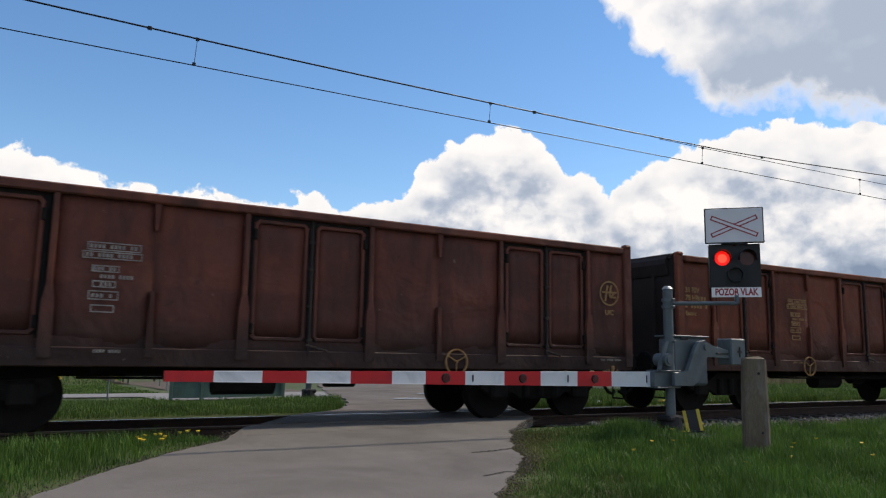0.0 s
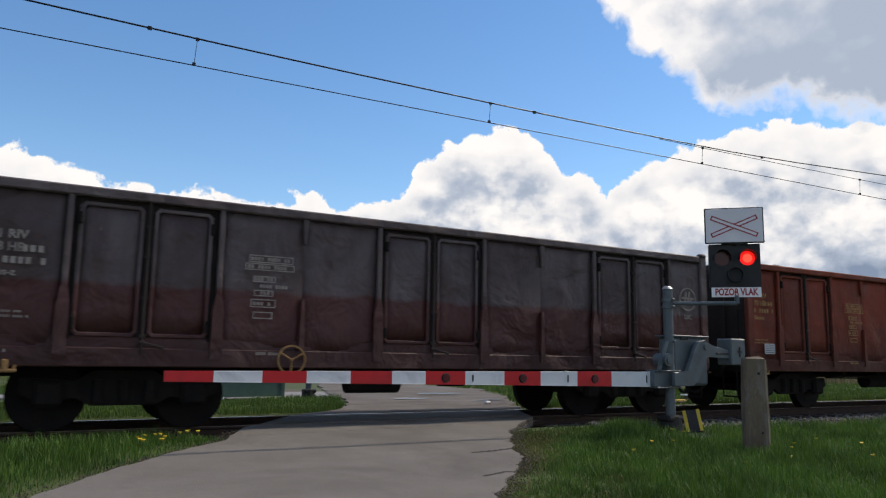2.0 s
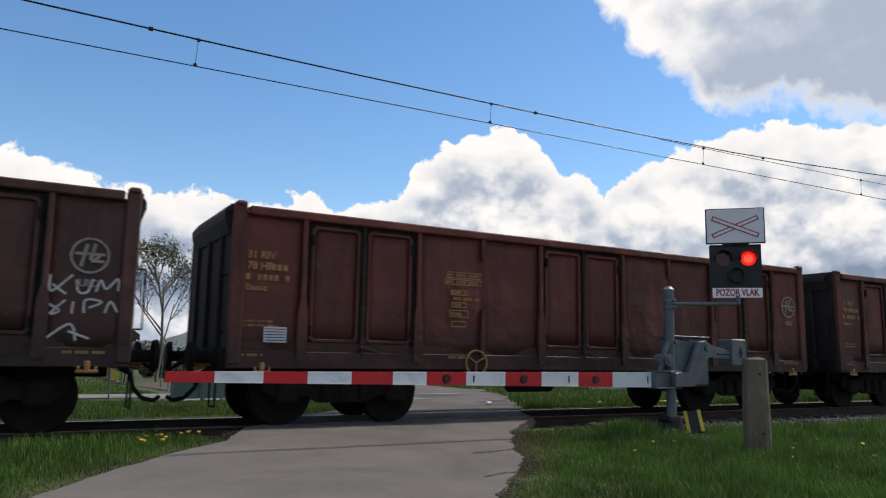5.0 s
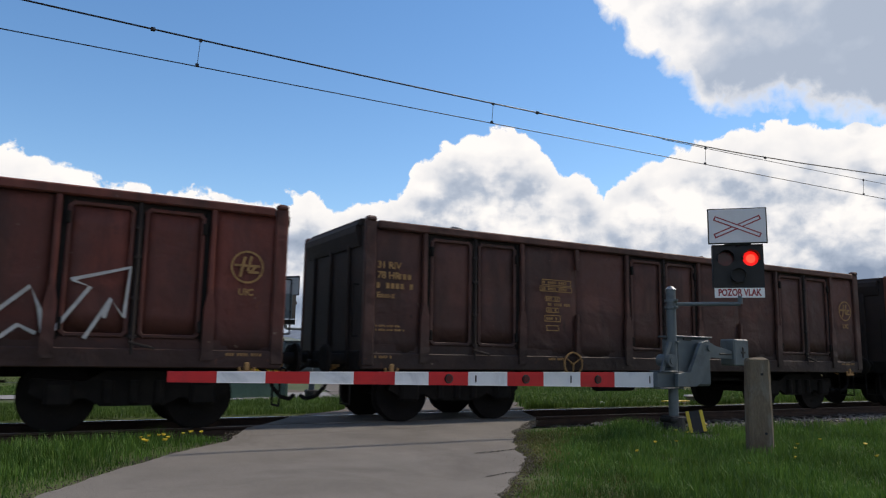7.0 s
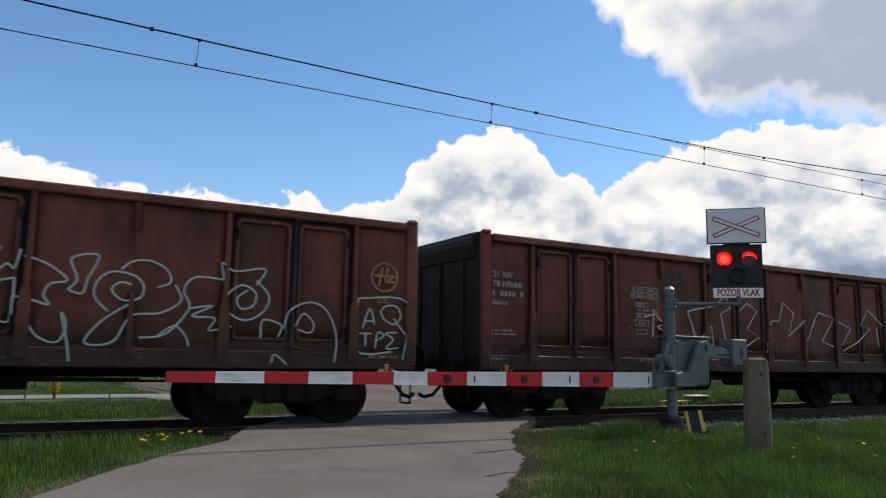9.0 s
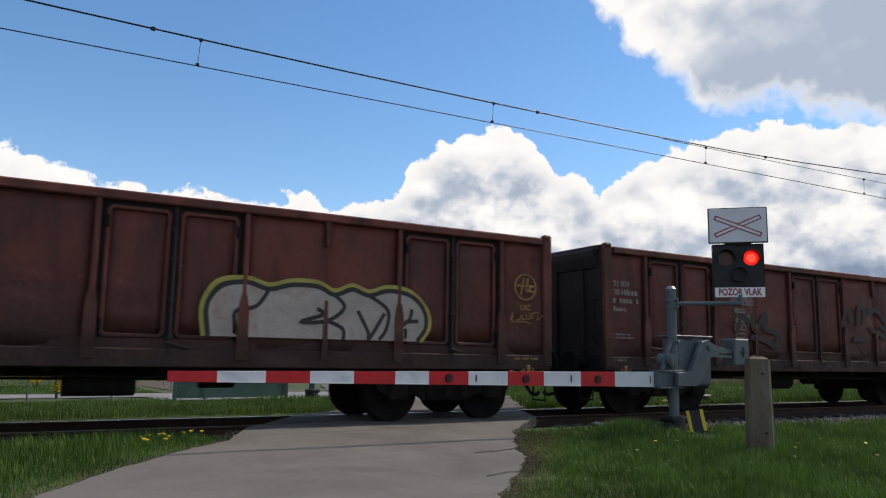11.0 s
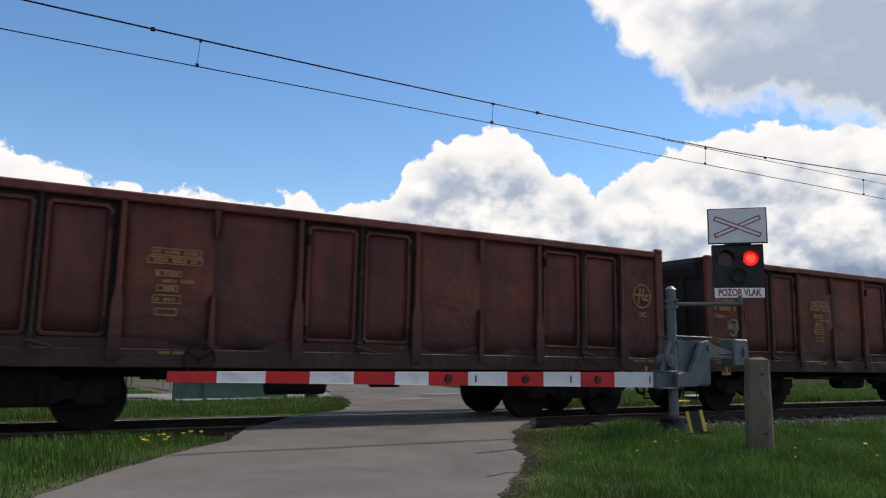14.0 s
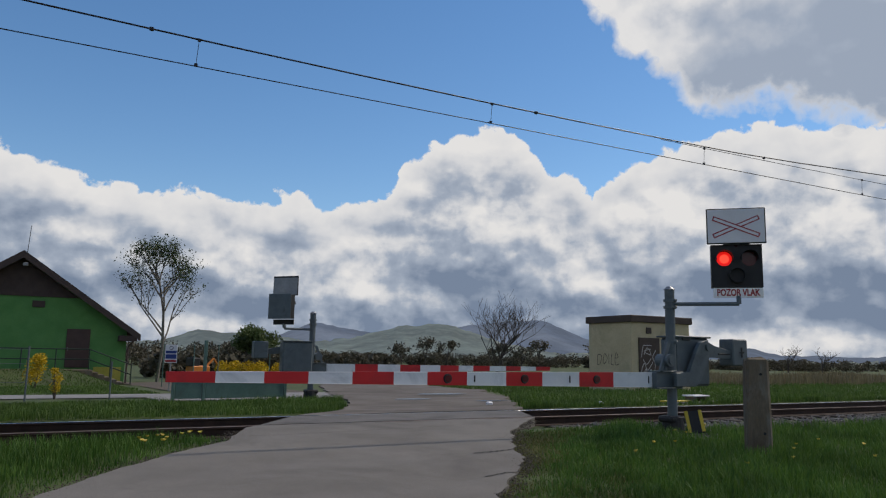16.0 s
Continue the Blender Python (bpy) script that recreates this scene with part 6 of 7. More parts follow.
for x, z0 in ((4.3, 0.35), (5.3, 0.0)):
    bm = bmesh.new()
    rod(bm, (x, -1.95, z0), (x, -1.95, z0 + 1.02), 0.03, 8)
    part("baluster", bm, M_RAILING, ramp)

# ---------------------------------------------------------------- transformer kiosk
M_BEIGE = surface("beige_render", (0.54, 0.45, 0.28), (0.62, 0.53, 0.34), 1.5, 0.85, 30, 0.2, stain=(0.34, 0.29, 0.18), stain_scale=0.7)
M_KROOF = surface("brown_kiosk_roof", (0.060, 0.042, 0.034), (0.085, 0.06, 0.048), 3, 0.7, 25, 0.2)
kiosk = thing("transformer_kiosk", "beige rendered kiosk with a brown roof edge and door", "kiosk", at=pose(22.6, 11.6, -0.32))
bm = bmesh.new()
box(bm, (1.75, 1.35, 1.5), (3.5, 2.7, 3.0), None, 0.01)
part("wall", bm, M_BEIGE, kiosk)
bm = bmesh.new()
box(bm, (1.75, 1.35, 3.13), (3.72, 2.92, 0.30), None, 0.02)
part("roof", bm, M_KROOF, kiosk)
bm = bmesh.new()
box(bm, (1.0, -0.02, 1.28), (1.2, 0.08, 2.1), None, 0.01)
kd = part("door", bm, M_KROOF, kiosk, "brown steel door with white graffiti")
strokes("graffiti", [[(0, 0.1), (0.2, 0.5), (0.3, 0.1), (0.5, 0.5), (0.55, 0.1)], [(0.05, 0.9), (0.25, 0.7), (0.5, 0.95)], [(0.1, 1.1), (0.3, 1.4), (0.5, 1.1), (0.1, 1.25), (0.5, 1.35)], [(-0.1, 0.3), (0.1, 0.75), (0.3, 0.45), (0.6, 0.8)], [(0.65, 0.2), (0.75, 0.7), (0.6, 1.0), (0.8, 1.3)], [(-0.05, 1.0), (0.05, 1.45), (0.2, 1.5), (0.55, 1.5)], [(-0.05, -0.1), (0.3, 0.0), (0.7, -0.15)]], 0.035, M_SPRAY_WHITE, kd, -0.07, (0.55, 0.5, 1.0), "white graffiti")
gs = strokes("graffiti", [[(0, 0), (0.05, 0.45), (0.3, 0.4), (0.2, 0.05), (0, 0)], [(0.4, 0.1), (0.5, 0.5), (0.7, 0.3), (0.5, 0.05), (0.4, 0.1)], [(0.8, 0.5), (0.8, 0.05)], [(1.0, 0.5), (0.95, 0.05), (1.15, 0.0)], [(1.2, 0.3), (1.4, 0.35), (1.3, 0.55), (1.2, 0.3), (1.25, 0.0), (1.45, 0.05)]], 0.03, M_KROOF, kiosk, -0.006, (-2.15, 1.15, 0.95), "dark sprayed outline letters")
gs.rotation_euler = (0, 0, radians(-90))
bm = bmesh.new()
box(bm, (1.0, -0.02, 2.64), (0.30, 0.06, 0.26), None, 0.01)
part("vent", bm, M_KROOF, kiosk)

# ---------------------------------------------------------------- gate and fence by the far barrier
M_TEAL = surface("teal_steel", (0.075, 0.155, 0.135), (0.105, 0.195, 0.17), 2, 0.5, 30, 0.15, stain=(0.06, 0.10, 0.085), stain_scale=1.5)
gate = thing("gate", "low teal steel gate leaves between posts", "gate", at=pose(3.5, 8.0, -0.17, 0, 0, 5))
for q, (x0, x1) in enumerate(((0.05, 0.72), (0.82, 2.95))):
    bm = bmesh.new()
    box(bm, ((x0 + x1) / 2, 0, 0.27), (x1 - x0, 0.03, 0.42), None, 0.008)
    part("leaf_panel", bm, M_TEAL, gate)
    bm = bmesh.new()
    box(bm, ((x0 + x1) / 2, 0, 0.50), (x1 - x0, 0.05, 0.04), None, 0.006)
    part("top_tube", bm, M_TEAL, gate)
for x, h in ((0, 0.55), (0.77, 1.55), (3.0, 0.75)):
    bm = bmesh.new()
    box(bm, (x, 0, h / 2), (0.08, 0.08, h), None, 0.008)
    part("gate_post", bm, M_TEAL, gate)
fence = thing("fence", "thin steel fence posts with wire, rusty tops", "fence", at=pose(0, 0, 0))
M_RUST = surface("rusty_steel", (0.10, 0.05, 0.03), (0.16, 0.08, 0.05), 4, 0.8, 30, 0.2)
for x, y, h in ((-3.4, 9.4, 1.35), (0.25, 9.0, 1.35), (2.2, 9.6, 1.0), (7.0, 23.2, 1.9), (8.0, 22.8, 1.9), (10.2, 22.2, 1.5), (5.75, 23.6, 1.9)):
    bm = bmesh.new()
    z = land(x, y)
    rod(bm, (x, y, z - 0.1), (x, y, z + h), 0.022, 8)
    part("fence_post", bm, M_TEAL if y > 20 else M_GREY, fence)
for z in (0.45, 0.9, 1.25):
    bm = bmesh.new()
    rod(bm, (-3.4, 9.4, z - 0.18), (0.25, 9.0, z - 0.18), 0.004, 4)
    part("fence_wire", bm, M_GALV, fence)

board = thing("notice_board", "white and blue notice board on a post", "notice board", at=pose(4.8, 16.8, -0.36, 0, 0, -14))
bm = bmesh.new()
rod(bm, (0.1, 0.03, 0), (0.1, 0.03, 1.7), 0.03, 8)
part("post", bm, M_GALV, board)
bm = bmesh.new()
box(bm, (0.1, 0, 1.36), (0.42, 0.03, 0.66), None, 0.004)
part("panel", bm, M_SIGN, board)
M_BLUE = surface("blue_print", (0.02, 0.04, 0.20), (0.03, 0.06, 0.26), 3, 0.5, 30, 0.0)
for z, h in ((1.42, 0.10), (1.26, 0.16), (1.10, 0.08)):
    bm = bmesh.new()
    box(bm, (0.1, -0.018, z), (0.38, 0.006, h), None, 0.001)
    part("print_bar", bm, M_BLUE if z > 1.15 else M_SIGN_RED, board)
bm = bmesh.new()
ring(bm, (0.1, -0.018, 1.57), 0.06, 0.02, "Y", 20, 0.006)
part("emblem", bm, M_BLACK, board)

M_ORANGE = surface("orange_paint", (0.55, 0.16, 0.02), (0.65, 0.22, 0.03), 3, 0.5, 30, 0.1)
dig = thing("digger", "small orange digger parked behind the fence", "digger", at=pose(11.0, 41.0, -0.84, 0, 0, 20))
for nm, c, s_, mt in (("track", (0, 0, 0.28), (1.5, 0.3, 0.4), M_BLACK), ("track", (0, 0.9, 0.28), (1.5, 0.3, 0.4), M_BLACK), ("body", (0.1, 0.45, 0.75), (1.3, 1.0, 0.5), M_ORANGE), ("cab", (-0.3, 0.45, 1.25), (0.6, 0.9, 0.6), M_BLACK)):
    bm = bmesh.new()
    box(bm, c, s_, None, 0.06)
    part(nm, bm, mt, dig)
bm = bmesh.new()
rod(bm, (0.7, 0.45, 0.9), (1.3, 0.45, 1.5), 0.09, 8)
rod(bm, (1.3, 0.45, 1.5), (1.8, 0.45, 0.9), 0.07, 8)
part("boom_arm", bm, M_ORANGE, dig)
van = thing("parked_van", "dark van parked far behind the house", "van", at=pose(13.6, 76.0, -1.2, 0, 0, 70))
bm = bmesh.new()
box(bm, (0, 0, 0.75), (3.2, 1.5, 0.9), None, 0.12)
box(bm, (-0.3, 0, 1.35), (2.2, 1.4, 0.5), None, 0.12)
part("body", bm, M_BLACK, van)
for x in (-1.0, 1.0):
    for y in (-0.7, 0.7):
        bm = bmesh.new()
        rod(bm, (x, y - 0.1, 0.3), (x, y + 0.1, 0.3), 0.3, 16)
        part("wheel", bm, M_BLACK, van)
bm = bmesh.new()
box(bm, (-1.62, 0, 0.75), (0.02, 0.5, 0.12))
part("number_plate_blank", bm, M_SIGN, van)
man = thing("cable_chamber", "pale concrete cable chamber with a raised lid", "cable chamber", at=pose(16.0, 2.35, -0.12))
bm = bmesh.new()
box(bm, (0, 0, 0.06), (2.4, 0.5, 0.10), None, 0.02)
part("base", bm, M_BALLAST, man)
bm = bmesh.new()
box(bm, (0, 0, 0.25), (0.62, 0.4, 0.04), None, 0.01)
part("lid", bm, M_SIGN, man)
for x in (-0.2, 0.2):
    bm = bmesh.new()
    box(bm, (x, 0, 0.17), (0.12, 0.3, 0.14), None, 0.01)
    part("leg", bm, M_CONCRETE, man)
bm = bmesh.new()
box(bm, (-0.9, -0.1, 0.125), (0.9, 0.2, 0.04), None, 0.005)
part("yellow_strip", bm, M_YELLOW, man)
for x, y in ((12.6, 2.3), (9.9, 3.2)):
    bm = bmesh.new()
    box(bm, (0, 0, 0.06), (0.16, 0.12, 0.12), None, 0.03)
    st = tagged(part("kerb_stone", bm, M_SIGN), "small pale marker stone in the grass", "stone", group="marker stones")
    st.location = (x, y, land(x, y) - 0.02)


# ---------------------------------------------------------------- plants
def leaf_stuff(name, centres, n, size, material, parent=None, seed=1, flat=1.0):
    """Small leaf quads spread about centres (x, y, z, radius)."""
    rnd = np.random.RandomState(seed)
    cs = np.array(centres, float)
    pick = rnd.randint(0, len(cs), n)
    d = rnd.normal(size=(n, 3))
    d /= np.linalg.norm(d, axis=1)[:, None]
    r = rnd.rand(n) ** 0.45
    pos = cs[pick, :3] + d * (r * cs[pick, 3])[:, None] * np.array([1, 1, flat])
    a = rnd.normal(size=(n, 3))
    a /= np.linalg.norm(a, axis=1)[:, None]
    b = np.cross(a, rnd.normal(size=(n, 3)))
    b /= np.linalg.norm(b, axis=1)[:, None]
    s = size * rnd.uniform(0.6, 1.4, n)[:, None]
    quad = np.stack([pos - a * s, pos - b * s * 0.55, pos + a * s, pos + b * s * 0.55], 1).reshape(-1, 3)
    faces = np.arange(4 * n).reshape(-1, 4)
    return raw(name, quad.tolist(), faces.tolist(), material, parent)


def leaf_material(name, c1, c2, through_=0.25):
    k = Nodes(name)
    geo = k.add("NewGeometry")
    col = k.mix(geo.outputs["Random Per Island"], c1, c2)
    tc = k.add("TexCoord")
    patch = k.noise(tc.outputs["Object"], 0.9, 5, 0.6)
    col = k.mix(0.75, col, k.ramp(patch, [(0.34, 0.38), (0.64, 1.0)]), "MULTIPLY")
    k.put(k.bsdf.inputs["Base Color"], col)
    k.bsdf.inputs["Roughness"].default_value = 0.6
    k.bsdf.inputs["Specular IOR Level"].default_value = 0.25
    tr = k.add("BsdfTranslucent")
    k.put(tr.inputs[0], col)
    mx = k.add("MixShader")
    mx.inputs[0].default_value = through_
    k.put(mx.inputs[1], k.bsdf.outputs[0])
    k.put(mx.inputs[2], tr.outputs[0])
    k.put(k.out.inputs[0], mx.outputs[0])
    return k.m


M_BARK = surface("grey_bark", (0.055, 0.045, 0.038), (0.10, 0.085, 0.075), 6, 0.9, 30, 0.5)
M_BIRCH = surface("pale_bark", (0.16, 0.14, 0.12), (0.28, 0.26, 0.23), 5, 0.8, 30, 0.4, stain=(0.05, 0.045, 0.04), stain_scale=5)
M_LEAF_BIRCH = leaf_material("birch_leaves", (0.045, 0.075, 0.030), (0.085, 0.12, 0.045))
M_LEAF_WILLOW = leaf_material("willow_leaves", (0.085, 0.125, 0.038), (0.140, 0.185, 0.065))
M_FORSYTHIA = leaf_material("forsythia_blossom", (0.62, 0.40, 0.012), (0.80, 0.58, 0.03), 0.15)
M_WOODS = leaf_material("far_woods", (0.075, 0.070, 0.042), (0.150, 0.128, 0.088))
M_GRASS = leaf_material("grass_blades", (0.045, 0.125, 0.018), (0.135, 0.245, 0.046), 0.3)
M_GRASS_FAR = leaf_material("meadow_grass", (0.058, 0.125, 0.020), (0.130, 0.215, 0.046), 0.3)
M_REED_GREEN = leaf_material("yellowed_grass", (0.10, 0.12, 0.03), (0.22, 0.20, 0.08), 0.3)
M_REED = leaf_material("dry_grass", (0.16, 0.135, 0.075), (0.26, 0.22, 0.13), 0.3)


def limbs(seed, height, spread, trunk_r, forks, depth, lean=0.0, rise=0.6, start=0.25, child=0.7, lead=5):
    """Tapered limbs of a tree: a list of (a, b, ra, rb), and the tips."""
    rnd = random.Random(seed)
    out, tips = [], []

    def grow(p, d, ln, r, lvl):
        way = [p]
        n = 3
        for q in range(n):
            d2 = (d + Vector((rnd.uniform(-1, 1), rnd.uniform(-1, 1), rnd.uniform(-0.3, 0.6))) * 0.16).normalized()
            e = p + d2 * ln / n
            out.append((p, e, r * (1 - 0.16 * q), r * (1 - 0.16 * (q + 1))))
            if lvl >= 2:
                tips.append(e)
            p, d = e, d2
            way.append(e)
        if lvl >= depth:
            tips.append(p)
            return
        for q in range(forks if lvl else lead):
            az_ = rnd.uniform(0, 2 * math.pi)
            side = Vector((math.cos(az_), math.sin(az_), 0))
            d3 = (d * rise + side * spread * rnd.uniform(0.5, 1.1) + Vector((0, 0, 0.22))).normalized()
            back = rnd.uniform(0, 0.45) if lvl else rnd.uniform(0.0, 0.8)
            at_ = n * (1 - back)
            q0 = min(n - 1, int(at_))
            grow(way[q0] + (way[q0 + 1] - way[q0]) * (at_ - q0), d3, ln * (rnd.uniform(0.55, 0.82) if lvl else child * (0.55 + 0.75 * back)), r * 0.52, lvl + 1)

    grow(Vector((0, 0, 0)), Vector((lean, 0, 1)).normalized(), height * start * 1.4, trunk_r, 0)
    return out, tips


def build_tree(name, label, at, seed, height, spread, trunk_r, forks, depth, bark, leaves=None, n_leaf=0, leaf=0.06, clump=0.35, rise=0.6, start=0.25, child=0.7, lead=5):
    t = thing(name, label, "tree", at=at)
    segs, tips = limbs(seed, height, spread, trunk_r, forks, depth, 0.03, rise, start, child, lead)
    top = max(p.z for p in tips)
    k_ = height / top
    verts, faces = [], []
    for a, b, ra, rb in segs:
        a, b = a * k_, b * k_
        q_ = (b - a).to_track_quat("Z", "Y").to_matrix()
        base = len(verts)
        ra, rb = max(ra, 0.008), max(rb, 0.007)
        for p, r in ((a, ra), (b, rb)):
            for s in range(5):
                an = 2 * math.pi * s / 5
                verts.append(tuple(p + q_ @ Vector((r * math.cos(an), r * math.sin(an), 0))))
        for s in range(5):
            faces.append((base + s, base + (s + 1) % 5, base + 5 + (s + 1) % 5, base + 5 + s))
    raw("trunk", verts, faces, bark, t)
    if leaves:
        leaf_stuff("crown", [(p.x * k_, p.y * k_, p.z * k_, clump) for p in tips], n_leaf, leaf, leaves, t, seed)
    return t


build_tree("birch_tree", "slender birch with sparse young leaves beside the house", pose(7.5, 36.3, -0.75, 0, 6, 0), 7, 8.7, 0.75, 0.11, 3, 3, M_BIRCH, M_LEAF_BIRCH, 5200, 0.06, 0.46, 0.7, 0.5, 0.42, 13)
build_tree("willow_tree", "rounded willow in fresh green leaf", pose(18.6, 57.7, -1.2), 11, 4.5, 1.2, 0.16, 3, 3, M_BARK, M_LEAF_WILLOW, 9000, 0.12, 0.7, 0.45, 0.2)
build_tree("bare_tree", "bare spreading tree without leaves at the field edge", pose(33.4, 38.0, -0.9), 26, 7.4, 0.95, 0.10, 3, 4, M_BARK, None, 0, 0, 0, 0.8, 0.30, 0.9, 14)
build_tree("bare_tree", "small bare tree far off on the horizon", pose(150, 95, -1.2), 31, 6.5, 0.9, 0.18, 3, 3, M_BARK, None)
build_tree("bare_tree", "small bare tree far off on the horizon", pose(158, 92, -1.2), 33, 6.0, 0.9, 0.18, 3, 3, M_BARK, None)


def shrub(label, at, spots_, n, size, material, name="forsythia_bush", seed=5):
    t = thing(name, label, "bush", group="forsythia bushes" if "forsythia" in name else "", at=at)
    bm = bmesh.new()
    rnd = random.Random(seed)
    for x, y, z, r in spots_:
        for q in range(3):
            rod(bm, (x * 0.3, y * 0.3, -0.05), (x + rnd.uniform(-r, r) * 0.5, y + rnd.uniform(-r, r) * 0.5, z), 0.012, 4, 0.005)
    part("twigs", bm, M_BARK, t)
    leaf_stuff("blossom" if "forsythia" in name else "leaves", spots_, n, size, material, t, seed)
    return t


shrub("yellow forsythia in full bloom on the bank", pose(0.72, 22.8, -0.45), [(0, 0, 0.9, 0.42), (-0.1, 0, 0.5, 0.40), (0.12, 0, 1.15, 0.28)], 1500, 0.04, M_FORSYTHIA, seed=5)
shrub("small yellow forsythia beside the path", pose(0.95, 10.4, -0.22), [(0, 0, 0.30, 0.16), (0.05, 0, 0.55, 0.16), (-0.05, 0, 0.74, 0.10)], 520, 0.025, M_FORSYTHIA, seed=6)
shrub("yellow forsythia hedge behind the gate", pose(9.6, 24.8, -0.45), [(0.55 * q - 0.9, -0.25 * q, 0.75, 0.42) for q in range(4)], 2600, 0.045, M_FORSYTHIA, seed=8)
shrub("clipped yellow forsythia behind the gate", pose(11.1, 23.8, -0.45), [(0, 0, 0.75, 0.36), (0.1, 0, 0.5, 0.3)], 1100, 0.045, M_FORSYTHIA, seed=9)

# far belts of trees and scrub
rnd = random.Random(12)
clumps = []
for q in range(420):
    u = rnd.random()
    x, y = 40 + 150 * u, 175 - 62 * u + rnd.uniform(-12, 12)
    clumps.append((x, y, -1.0 + rnd.uniform(0.2, 1.9), rnd.uniform(0.9, 1.9)))
for q in range(120):
    u = rnd.random()
    clumps.append((170 + 160 * u, 120 - 20 * u + rnd.uniform(-10, 10), -1.0 + rnd.uniform(0.2, 1.8), rnd.uniform(0.9, 1.9)))
for q in range(70):
    u = rnd.random()
    clumps.append((8 + 32 * u, 120 + 20 * rnd.random(), -1.0 + rnd.uniform(0.3, 2.8), rnd.uniform(1.0, 2.0)))
for q in range(150):
    u = rnd.random()
    clumps.append((10 + 22 * u, 52 + 8 * rnd.random(), -1.0 + rnd.uniform(0.2, 1.5), rnd.uniform(0.5, 1.0)))
tagged(leaf_stuff("far_woods", clumps, 130000, 0.24, M_WOODS, None, 14), "brown and olive scrub belt along the fields", "woods", kind="stuff")
for seed in range(10):
    u = seed / 10
    build_tree("field_tree", "leafless tree in the far belt", pose(70 + 70 * u, 128 - 22 * u + (seed % 3) * 5, -1.2), 40 + seed, 4.6 + (seed * 7 % 4) * 0.5, 0.9, 0.15, 3, 3, M_BARK, M_WOODS, 500, 0.25, 0.8)


# hills on the horizon, with distance haze put into their colour and glow
def hills(name, rows, dist, colour, haze_glow, seed, label):
    k = Nodes(name)
    v = k.coords(False)
    n1 = k.noise(v, 0.010, 8, 0.68)
    n2 = k.noise(v, 0.05, 6, 0.7)
    c = k.mix(k.ramp(n1, [(0.4, 0.0), (0.62, 1.0)]), colour, tuple(min(1.0, 1.75 * q + 0.015) for q in colour))
    c = k.mix(0.4, c, k.ramp(n2, [(0.3, 0.5), (0.7, 1.0)]), "MULTIPLY")
    k.put(k.bsdf.inputs["Base Color"], c)
    k.bsdf.inputs["Roughness"].default_value = 1.0
    k.bsdf.inputs["Specular IOR Level"].default_value = 0.0
    # weak bluish emission paints the haze of distance over the slopes
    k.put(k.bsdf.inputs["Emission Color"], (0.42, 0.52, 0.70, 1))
    k.bsdf.inputs["Emission Strength"].default_value = haze_glow
    verts, faces, n, m = [], [], 180, 8
    for i in range(n + 1):
        a_ = rows[0][0] + (rows[-1][0] - rows[0][0]) * i / n
        e_ = np.interp(a_, [r[0] for r in rows], [r[1] for r in rows])
        h = dist * math.tan(radians(float(e_))) + 5 * noise.noise(Vector((a_ * 0.9, seed, 0))) + 2.5 * noise.noise(Vector((a_ * 4, seed, 0)))
        for j in range(m + 1):
            u = j / m
            d_ = dist * (1 - 0.28 * (1 - u))
            z = EYE.z + h * u ** 1.3 - 14 * (1 - u) + 3 * noise.noise(Vector((a_ * 2, u * 5, seed)))
            verts.append((d_ * math.sin(radians(a_)), EYE.y + d_ * math.cos(radians(a_)), z))
    for i in range(n):
        for j in range(m):
            q = i * (m + 1) + j
            faces.append((q, q + m + 1, q + m + 2, q + 1))
    return tagged(raw(name, verts, faces, k.m, smooth=True), label, "hills", kind="structure")


# the blue in this base colour is haze as well
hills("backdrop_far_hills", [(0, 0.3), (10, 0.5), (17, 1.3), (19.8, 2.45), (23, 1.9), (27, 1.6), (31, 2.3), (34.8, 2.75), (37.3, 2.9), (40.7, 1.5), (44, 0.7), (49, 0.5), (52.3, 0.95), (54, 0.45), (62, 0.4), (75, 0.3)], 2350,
      (0.055, 0.068, 0.090), 0.26, 3.1, "wooded hills on the horizon, tinted with blue haze")
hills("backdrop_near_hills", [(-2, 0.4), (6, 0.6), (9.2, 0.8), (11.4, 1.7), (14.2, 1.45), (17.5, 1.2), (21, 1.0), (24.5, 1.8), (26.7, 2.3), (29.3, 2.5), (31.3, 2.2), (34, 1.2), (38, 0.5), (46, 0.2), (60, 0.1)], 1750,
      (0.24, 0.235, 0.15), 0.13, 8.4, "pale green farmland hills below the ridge")


